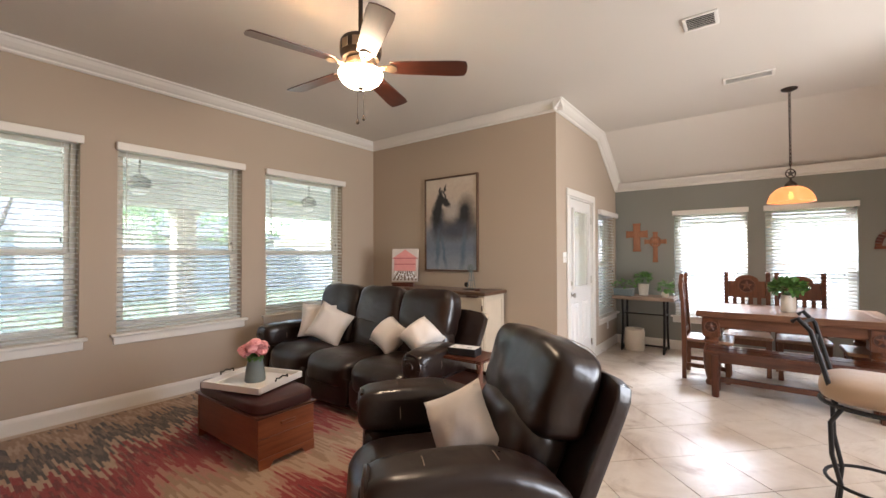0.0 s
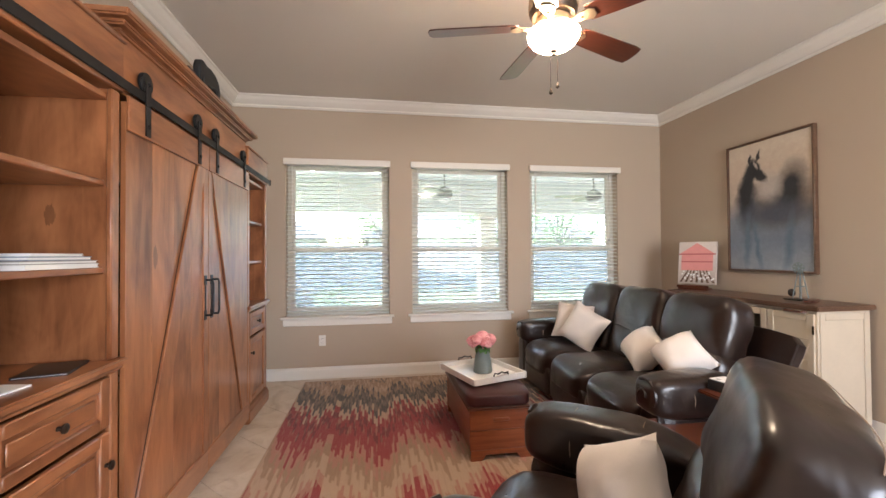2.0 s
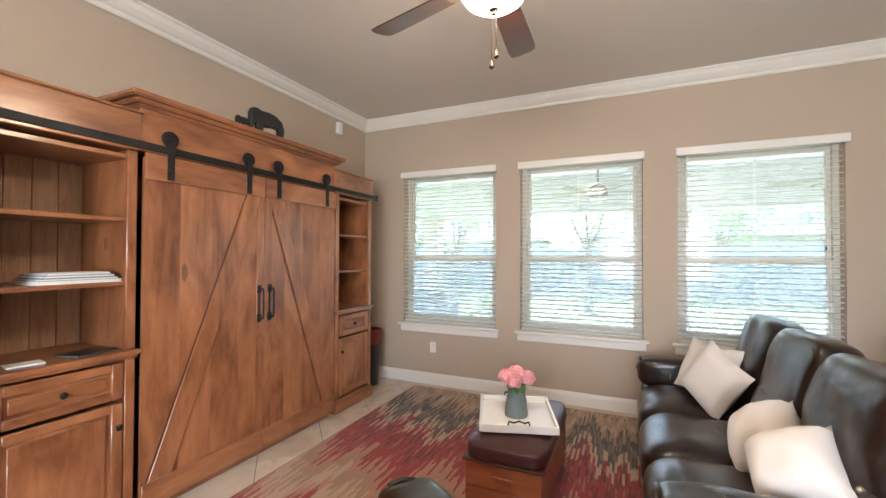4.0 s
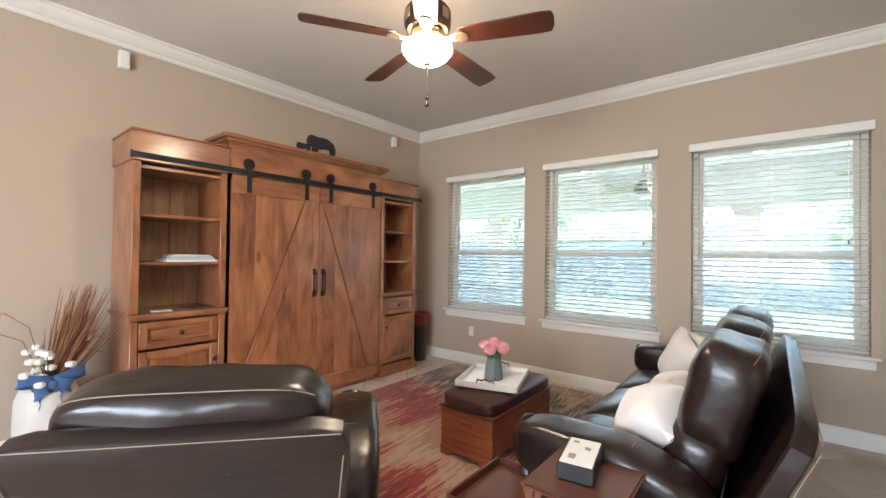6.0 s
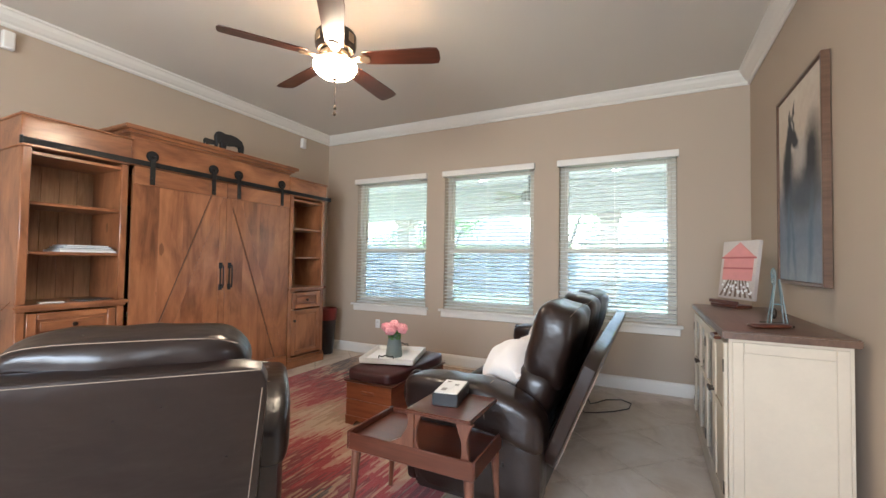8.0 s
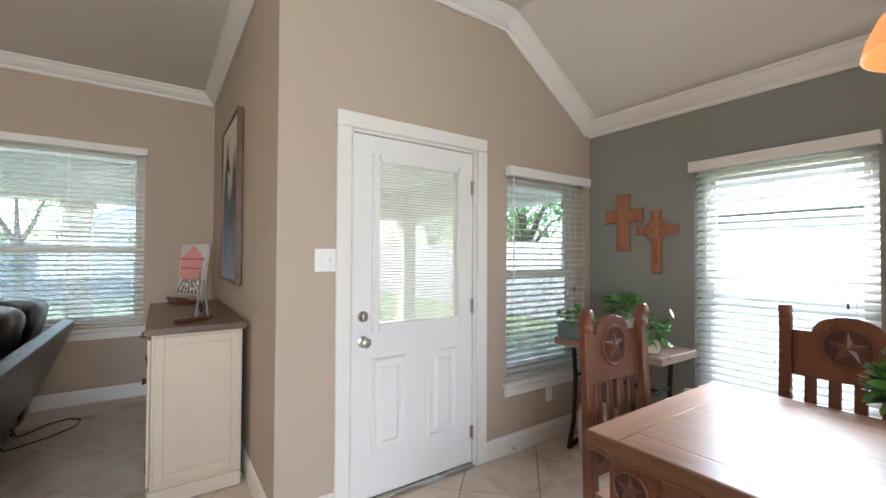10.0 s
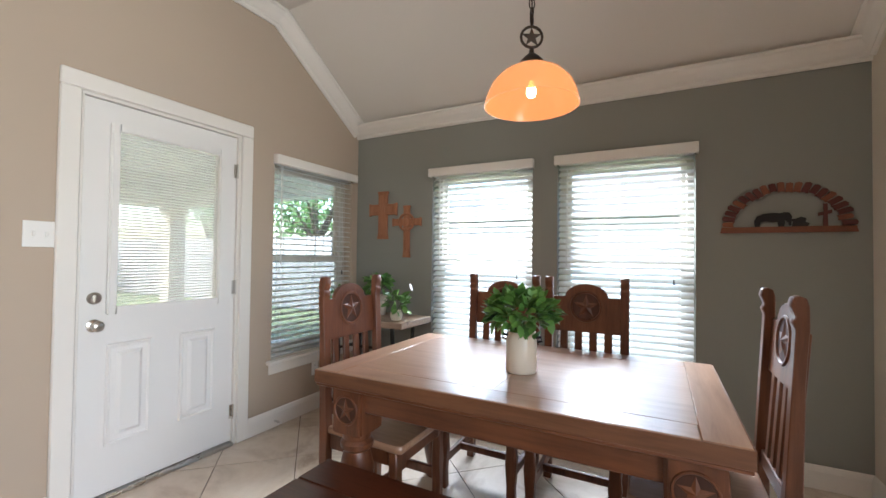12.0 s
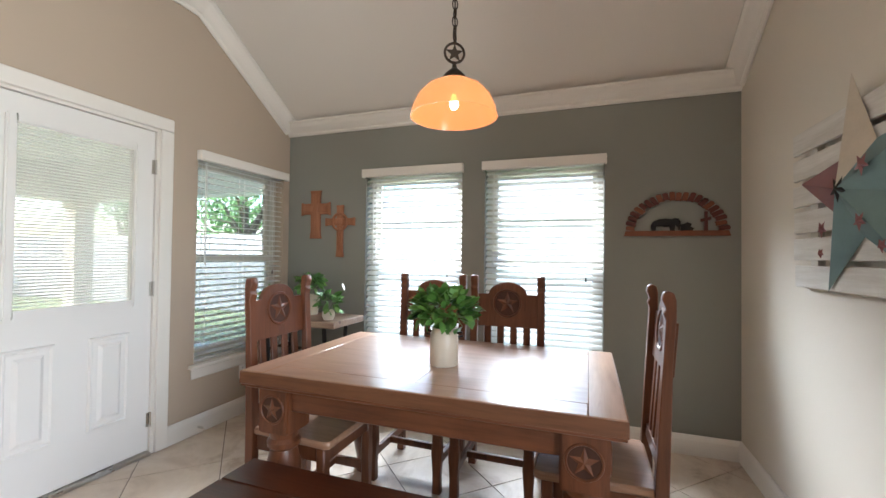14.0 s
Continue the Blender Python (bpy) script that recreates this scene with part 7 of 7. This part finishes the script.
def leafy(bm, centre, spread, count, size, seed, up=0.4, droop=0.0):
    """Small pointed oval leaves, folded along the middle, turned outward from a centre."""
    rnd = random.Random(seed)
    for k in range(count):
        d = Vector((rnd.gauss(0, 1), rnd.gauss(0, 1), rnd.gauss(0, 0.8) + up)).normalized()
        c = Vector(centre) + Vector((d.x * spread[0], d.y * spread[1], d.z * spread[2])) * rnd.uniform(0.45, 1.0) ** 0.6
        m = Matrix.Translation(c) @ (d + Vector((rnd.gauss(0, 0.35), rnd.gauss(0, 0.35), rnd.gauss(0, 0.35) - droop))).to_track_quat("X", "Z").to_matrix().to_4x4() @ Euler((rnd.uniform(-0.8, 0.8), 0, 0)).to_matrix().to_4x4()
        s = size * rnd.uniform(0.7, 1.25)
        pts = [(-0.5, 0, 0), (-0.15, -0.27, 0.07), (0.2, -0.24, 0.05), (0.5, 0, -0.04), (0.2, 0.24, 0.05), (-0.15, 0.27, 0.07), (0.1, 0, -0.01)]
        v = [bm.verts.new(m @ (Vector(q) * s)) for q in pts]
        for f in ((0, 1, 6), (1, 2, 6), (2, 3, 6), (3, 4, 6), (4, 5, 6), (5, 0, 6)):
            bm.faces.new([v[i] for i in f])
    return bm


plant = thing("potted_plant", pose(1.14, -4.885, 0.791), "bushy green plant in a cream crock on the table", "potted plant")
part("crock", lathe([(0, 0.001), (0.060, 0.0), (0.064, 0.006), (0.064, 0.135), (0.056, 0.15), (0.056, 0.162), (0.060, 0.168), (0.052, 0.168), (0.050, 0.14), (0, 0.13)], 32), CERAMIC, plant, "cream stoneware crock")
for s in (-1, 1):
    part("crock_handle", tube([(0.0, s * 0.060, 0.146), (0.006, s * 0.082, 0.150), (0.006, s * 0.086, 0.134), (0, s * 0.066, 0.130)], 0.0055, 7), IRON, plant, "black wire bail ear")
part("foliage", leafy(bmesh.new(), (0, 0, 0.245), (0.15, 0.16, 0.105), 330, 0.062, 3, 0.35), LEAF, plant)
st = bmesh.new()
for k in range(16):
    a = k * 2.4
    tube([(0, 0, 0.13), (0.03 * math.cos(a), 0.03 * math.sin(a), 0.19), (0.10 * math.cos(a), 0.10 * math.sin(a), 0.26)], 0.003, 4, st)
part("stems", st, STEM, plant)

# pendant lamp
pend = thing("pendant_lamp", pose(1.135, -4.92, 0), "amber glass dome pendant on a chain, lit", "pendant lamp")
part("canopy", lathe([(0, CEIL_Z - 0.001), (0.07, CEIL_Z - 0.001), (0.065, CEIL_Z - 0.015), (0.03, CEIL_Z - 0.03), (0, CEIL_Z - 0.032)], 24), BRONZE, pend)
z = CEIL_Z - 0.03
k = 0
while z > 2.315:
    lk = [(0.013 * math.cos(a), 0, -0.021 + 0.026 * math.sin(a)) for a in [2 * math.pi * q / 10 for q in range(10)]]
    part("chain_link", moved(tube(lk, 0.0028, 5, closed=True), pose(0, 0, z, 0, 0, 90 * (k % 2) + 45)), BRONZE, pend)
    z -= 0.040
    k += 1
part("cord", tube([(0.004, 0, CEIL_Z - 0.03), (0.003, 0.003, 2.7), (0.004, 0, 2.30)], 0.003, 5), BRONZE, pend)
ringm = pose(0, 0, 2.205, 90, 0, -62)
part("hoop", tube([ringm @ Vector(q) for q in arc((0, 0, 0), 0.045, 0, 340, 17, "xy")], 0.006, 7, closed=True), BRONZE, pend, "bronze ring around a star")
part("star", slab(star_outline(0.042), 0.006, ringm @ Matrix.Translation((0, 0, -0.003))), BRONZE, pend)
part("loop", tube([(0.016 * math.cos(a), 0, 2.28 + 0.026 * math.sin(a)) for a in [2 * math.pi * q / 12 for q in range(12)]], 0.0045, 6, closed=True), BRONZE, pend)
part("stem", lathe([(0, 2.16), (0.008, 2.158), (0.012, 2.135), (0.03, 2.12), (0.05, 2.10), (0.058, 2.077), (0.055, 2.067), (0, 2.067)], 20), BRONZE, pend, "bronze cup over the shade")
dome = [(0.05, 2.072), (0.09, 2.065), (0.130, 2.042), (0.166, 2.003), (0.187, 1.956), (0.195, 1.926), (0.198, 1.911)]
part("shade", lathe(dome + [(r - 0.006, z - 0.002 if i else z) for i, (r, z) in enumerate(reversed(dome))], 48), AMBER, pend, "amber alabaster glass dome")
part("bulb", lathe([(0, 1.945), (0.013, 1.949), (0.021, 1.965), (0.019, 1.983), (0.011, 2.003), (0.010, 2.02), (0, 2.02)], 16), BULB, pend, "glowing bulb")
part("socket", lathe([(0, 2.067), (0.018, 2.067), (0.018, 2.015), (0, 2.015)], 14), BRONZE, pend)


# wall crosses
def cross(m, w, h, bar, bar_z, label, ring=False):
    ob = thing("wall_cross", m, label, "wall cross", "wall crosses")
    b = bar / 2

    def flare(k):
        return b * (1 + 0.22 * k)
    out = [(-flare(1), 0), (flare(1), 0), (b, 0.06), (b, bar_z - b), (w / 2 - 0.03, bar_z - b), (w / 2, bar_z - flare(1)), (w / 2, bar_z + flare(1)), (w / 2 - 0.03, bar_z + b), (b, bar_z + b), (b, h - 0.03), (flare(1), h), (-flare(1), h), (-b, h - 0.03), (-b, bar_z + b), (-w / 2 + 0.03, bar_z + b), (-w / 2, bar_z + flare(1)), (-w / 2, bar_z - flare(1)), (-w / 2 + 0.03, bar_z - b), (-b, bar_z - b), (-b, 0.06)]
    part("cross_board", slab(out, 0.024, Matrix.Translation((0, -0.002, 0)) @ pose(0, 0, 0, 90), bevel=0.005), TERRA, ob)
    if ring:
        part("ring", tube(arc((0, -0.022, bar_z), 0.072, 0, 345, 23, "xz"), 0.012, 7, closed=True), TERRA, ob)
        part("boss", moved(soft((0.03, 0.012, 0.03), 2.5, 4), pose(0, -0.027, bar_z)), TERRA, ob)
        part("carved_knot", merge(tube([(0, -0.027, 0.05), (0.012, -0.029, 0.12), (-0.012, -0.029, 0.2), (0, -0.027, 0.26)], 0.006, 5), tube([(0, -0.027, 0.05), (-0.012, -0.029, 0.12), (0.012, -0.029, 0.2), (0, -0.027, 0.26)], 0.006, 5)), TERRA, ob)
    else:
        part("inner_cross", boxes(((-0.026, -0.034, 0.035), (0.026, -0.0262, h - 0.035)), ((-w / 2 + 0.03, -0.0338, bar_z - 0.026), (-0.0262, -0.0262, bar_z + 0.026)), ((0.0262, -0.0338, bar_z - 0.026), (w / 2 - 0.03, -0.0262, bar_z + 0.026)), bevel=0.004), TERRA, ob)


cross(pose(G_X - 0.001, -3.19, 1.425, 0, 0, -90), 0.305, 0.43, 0.098, 0.265, "plain terracotta wooden cross on the accent wall")
cross(pose(G_X - 0.001, -3.445, 1.262, 0, 0, -90), 0.30, 0.455, 0.062, 0.31, "terracotta wooden cross with a ring on the accent wall", True)

# half-round metal wall art
art = thing("arched_wall_art", pose(G_X - 0.012, -6.045, 1.435, 0, 0, -90), "rusty metal half-round wall art with a plain silhouette", "wall art")
part("base_bar", slab([(-0.315, 0), (0.315, 0), (0.305, 0.035), (-0.305, 0.035)], 0.006, pose(0, 0, 0, 90)), COPPER, art)
rnd = random.Random(2)
for k in range(22):
    a0, a1 = 180 * k / 22, 180 * (k + 1) / 22
    ro, ri = 1 + rnd.uniform(-0.02, 0.03), 0.80 + rnd.uniform(-0.03, 0.02)
    out = [(0.30 * r * math.cos(radians(a)), 0.035 + 0.255 * r * math.sin(radians(a))) for r, a in ((ri, a0), (ro, a0 + 1), (ro * 1.02, (a0 + a1) / 2), (ro, a1 - 1), (ri, a1), (ri * 1.02, (a0 + a1) / 2))]
    part("arch_piece", slab(out, 0.006 + 0.001 * (k % 2), pose(0, 0, 0, 90)), COPPER if k % 4 == 1 or 9 <= k <= 11 else RUST, art)
part("silhouette", slab([(x * 0.48 - 0.06, 0.035 + v * 0.42) for x, v in el_out], 0.006, pose(0, 0, 0, 90)), IRON, art)
part("silhouette", slab([(0.03, 0.035), (0.10, 0.035), (0.11, 0.05), (0.09, 0.06), (0.095, 0.08), (0.07, 0.09), (0.05, 0.08), (0.02, 0.075), (0.035, 0.06)], 0.006, pose(0, 0, 0, 90)), IRON, art)
part("silhouette", slab([(0.165, 0.035), (0.188, 0.035), (0.186, 0.10), (0.205, 0.105), (0.205, 0.125), (0.186, 0.12), (0.186, 0.16), (0.168, 0.16), (0.168, 0.115), (0.145, 0.11), (0.145, 0.09), (0.168, 0.095)], 0.006, pose(0, 0, 0, 90)), RUST, art)

# star on whitewashed boards
sp = thing("pallet_board_panel", pose(1.16, S_Y, 1.165, 0, 0, 180), "whitewashed pallet boards hung on the wall", "wall art")
for k in range(6):
    z = k * 0.117
    part("board", boxes(((-0.50 + rnd.uniform(-0.012, 0.012), 0.028, z), (0.50 + rnd.uniform(-0.012, 0.012), 0.042, z + 0.094)), bevel=0.003), WHITEWASH, sp)
sp.matrix_world = pose(1.16, S_Y, 1.165, 0, 0, 0)
for x in (-0.36, 0.36):
    part("batten", boxes(((x - 0.03, 0.002, 0.005), (x + 0.03, 0.0275, 0.68)), bevel=0.002), WHITEWASH, sp)
star_m = Matrix.Translation((1.16, S_Y + 0.045, 1.53))
star = thing("tin_star", star_m, "large painted tin barn star on the board panel", "wall star")
R, ri, hgt = 0.42, 0.17, 0.075
up = 97
pts = [((R if k % 2 == 0 else ri) * math.cos(radians(up + 36 * k)), (R if k % 2 == 0 else ri) * math.sin(radians(up + 36 * k))) for k in range(10)]
for k in range(5):
    b = bmesh.new()
    tip, l, r_ = pts[2 * k], pts[2 * k - 1], pts[(2 * k + 1) % 10]
    vs = [b.verts.new((-p[0], d, p[1])) for p, d in ((tip, 0.004), (l, 0.004), (r_, 0.004))] + [b.verts.new((0, hgt, 0))]
    for f in ((0, 1, 3), (0, 3, 2), (0, 2, 1), (1, 2, 3)):
        b.faces.new([vs[i] for i in f])
    bmesh.ops.recalc_face_normals(b, faces=b.faces)
    part("star_arm", b, (TIN_CREAM, TIN_RED, TEAL, TEAL, TEAL)[k], star, smooth=False)
for x, z, s in ((0.14, -0.13, 0.035), (0.19, -0.22, 0.022), (-0.12, 0.06, 0.04), (-0.10, -0.12, 0.035), (-0.17, -0.2, 0.025)):
    d = max(0.0, hgt * (1 - math.hypot(x, z) / 0.40)) + 0.012
    part("small_star", raised_star(s, 0.01, Matrix.Translation((x, d, z)) @ pose(0, 0, 0, -90)), TIN_RED, star, smooth=False)
part("centre_star", raised_star(0.05, 0.012, Matrix.Translation((0, hgt - 0.008, 0)) @ pose(0, 0, 0, -90)), IRON, star, smooth=False)

# side table with plants
sd = thing("side_table", pose(2.16, -3.35, 0), "weathered wood side table on a black iron base", "side table")
part("top", boxes(((-0.215, -0.40, 0.735), (0.215, 0.40, 0.785)), bevel=0.006), OAK_GREY, sd)
for y in (-0.27, 0.27):
    part("leg_frame", tube([(-0.15, y, 0.735), (-0.13, y, 0.5), (-0.15, y, 0.2), (-0.20, y, 0.02)], 0.016, 8), IRON, sd)
    part("leg_frame", tube([(0.15, y, 0.735), (0.13, y, 0.5), (0.15, y, 0.2), (0.20, y, 0.02)], 0.016, 8), IRON, sd)
    part("foot_bar", tube([(-0.21, y, 0.018), (0, y, 0.07), (0.21, y, 0.018)], 0.016, 8), IRON, sd)
    part("cross_bar", tube([(-0.135, y, 0.52), (0.135, y, 0.52)], 0.011, 7), IRON, sd)
part("treadle_bar", tube([(0, -0.27, 0.07), (0, 0.27, 0.07)], 0.014, 8), IRON, sd)
part("upper_bar", tube([(0, -0.27, 0.52), (0, 0.27, 0.52)], 0.011, 8), IRON, sd)
cro = thing("white_crock", pose(2.10, -3.22, 0), "white stoneware crock on the floor under the table", "crock")
part("body", lathe([(0, 0.002), (0.12, 0), (0.135, 0.02), (0.135, 0.27), (0.125, 0.29), (0.13, 0.31), (0.115, 0.31), (0.115, 0.05), (0, 0.05)], 28), CERAMIC, cro)


def pot_plant(m, kind, label, pot_mat, leaf):
    ob = thing("potted_plant", m, label, "potted plant", "side table plants")
    if kind == "box":
        part("pot", merge(boxes(((-0.06, -0.13, 0.0), (0.06, 0.13, 0.10)), bevel=0.008), boxes(((-0.066, -0.136, 0.085), (0.066, 0.136, 0.105)), bevel=0.004)), pot_mat, ob)
        part("foliage", leafy(bmesh.new(), (0, 0, 0.15), (0.09, 0.17, 0.09), 60, 0.055, 5, 0.3), leaf, ob)
    elif kind == "tall":
        part("pot", lathe([(0, 0.001), (0.06, 0), (0.075, 0.15), (0.08, 0.16), (0.068, 0.16), (0.066, 0.13), (0, 0.13)], 20), pot_mat, ob)
        part("foliage", leafy(bmesh.new(), (0, 0, 0.24), (0.13, 0.13, 0.10), 70, 0.085, 6, 0.3, 0.3), leaf, ob)
    else:
        part("pot", lathe([(0, 0.001), (0.035, 0), (0.048, 0.03), (0.046, 0.06), (0.036, 0.075), (0.03, 0.07), (0, 0.06)], 20), pot_mat, ob)
        part("foliage", leafy(bmesh.new(), (0, 0, 0.13), (0.10, 0.12, 0.10), 55, 0.075, 7, 0.3, 0.2), leaf, ob)
        part("flower", moved(slab([(0, 0), (0.02, 0.03), (0.012, 0.07), (-0.012, 0.06), (-0.018, 0.025)], 0.002), pose(0.03, -0.12, 0.22, 60, 20, 0)), PAPER, ob, "white spathe flower")
        part("stems", tube([(0, 0, 0.06), (0.01, -0.06, 0.17), (0.03, -0.12, 0.225)], 0.0025, 5), STEM, ob)


pot_plant(pose(2.02, -3.10, 0.786), "box", "trailing plant in a grey box planter", GALV, LEAF2)
pot_plant(pose(2.24, -3.32, 0.786), "tall", "leafy green houseplant in a white pot", CERAMIC, LEAF2)
pot_plant(pose(2.05, -3.63, 0.786), "small", "small peace lily in a cream bowl pot", CERAMIC, LEAF2)


# bar stools
def bar_stool(m, label):
    ob = thing("bar_stool", m, label, "bar stool", "bar stools")
    for k in range(4):
        a = radians(45 + 90 * k)
        c, s = math.cos(a), math.sin(a)
        part("leg", tube([(0.17 * c, 0.17 * s, 0.60), (0.24 * c, 0.24 * s, 0.52), (0.235 * c, 0.235 * s, 0.36), (0.19 * c, 0.19 * s, 0.20), (0.22 * c, 0.22 * s, 0.004)], 0.011, 8), IRON, ob)
    part("foot_ring", tube(arc((0, 0, 0.20), 0.20, 0, 350, 35, "xy"), 0.009, 7, closed=True), IRON, ob)
    part("seat_ring", tube(arc((0, 0, 0.605), 0.215, 0, 350, 35, "xy"), 0.012, 7, closed=True), IRON, ob)
    part("seat", moved(soft((0.22, 0.22, 0.07), 3.2, 8, puff=0.1), pose(0, 0, 0.68)), CUSHION, ob, "tan suede seat cushion")
    for s in (-1, 1):
        part("back_upright", tube([(-0.15, s * 0.15, 0.605), (-0.19, s * 0.165, 0.78), (-0.24, s * 0.18, 0.98), (-0.29, s * 0.185, 1.04), (-0.315, s * 0.185, 1.02)], 0.012, 8), IRON, ob)
    part("back_bar", tube([(-0.25, -0.18, 1.0), (-0.28, 0, 1.0), (-0.25, 0.18, 1.0)], 0.011, 8), IRON, ob)
    part("back_scroll", tube(arc((-0.225, 0, 0.86), 0.075, 0, 345, 23, "yz"), 0.008, 6, closed=True), IRON, ob)
    return ob


stool = bar_stool(pose(-1.33, -5.09, 0, 0, 0, -98), "black iron bar stool with a tan seat")
copy_thing(stool, pose(-1.15, -5.95, 0, 0, 0, -110))

# ---- floor tiles ----
SIDE, GAP = 0.46, 0.006
ROOMS = ((W_X, K_Y, E_X, N_Y), (E_X, S_Y, G_X, D_Y))


def clip(poly, keep):
    """The part of a polygon where keep(p) is not negative; keep is linear."""
    out = []
    for p, q in zip(poly, poly[1:] + poly[:1]):
        a, b = keep(p), keep(q)
        if a >= 0:
            out.append(p)
        if (a < 0) != (b < 0):
            k = a / (a - b)
            out.append((p[0] + (q[0] - p[0]) * k, p[1] + (q[1] - p[1]) * k))
    return out


def tile_bm(polys):
    b = bmesh.new()
    for poly in polys:
        top = [b.verts.new((x, y, 0.0)) for x, y in poly]
        low = [b.verts.new((x, y, -0.008)) for x, y in poly]
        b.faces.new(top)
        for k in range(len(poly)):
            j = (k + 1) % len(poly)
            b.faces.new((top[j], top[k], low[k], low[j]))
    return b


half = (SIDE - GAP) / math.sqrt(2)
diamond = [(half, 0), (0, half), (-half, 0), (0, -half)]
whole = mesh_of("tile", tile_bm([diamond]), TILE, False)
step = SIDE / math.sqrt(2)
rest = []
for i in range(-30, 31):
    for j in range(-30, 31):
        cx, cy = -1.27 + (i + j) * step, -3.05 + (i - j) * step
        polys = []
        for x0, y0, x1, y1 in ROOMS:
            p = [(cx + u, cy + v) for u, v in diamond]
            for keep in (lambda q: q[0] - x0, lambda q: x1 - q[0], lambda q: q[1] - y0, lambda q: y1 - q[1]):
                p = clip(p, keep) if p else p
            if len(p) > 2:
                polys.append(p)
        if not polys:
            continue
        if cy < -6.6:
            rest += polys
            continue
        full = len(polys) == 1 and len(polys[0]) == 4 and abs(sum(q[0] for q in polys[0]) / 4 - cx) < 1e-6 and abs(max(q[0] for q in polys[0]) - cx - half) < 1e-6 and abs(max(q[1] for q in polys[0]) - cy - half) < 1e-6
        ob = new("tile", whole if full else mesh_of("tile", tile_bm([[(x - cx, y - cy) for x, y in p] for p in polys]), TILE, False))
        ob.parent = FLOOR
        ob.location = (cx, cy, 0)
tagged(part("tile_field", tile_bm(rest), TILE, FLOOR, smooth=False), kind="stuff")
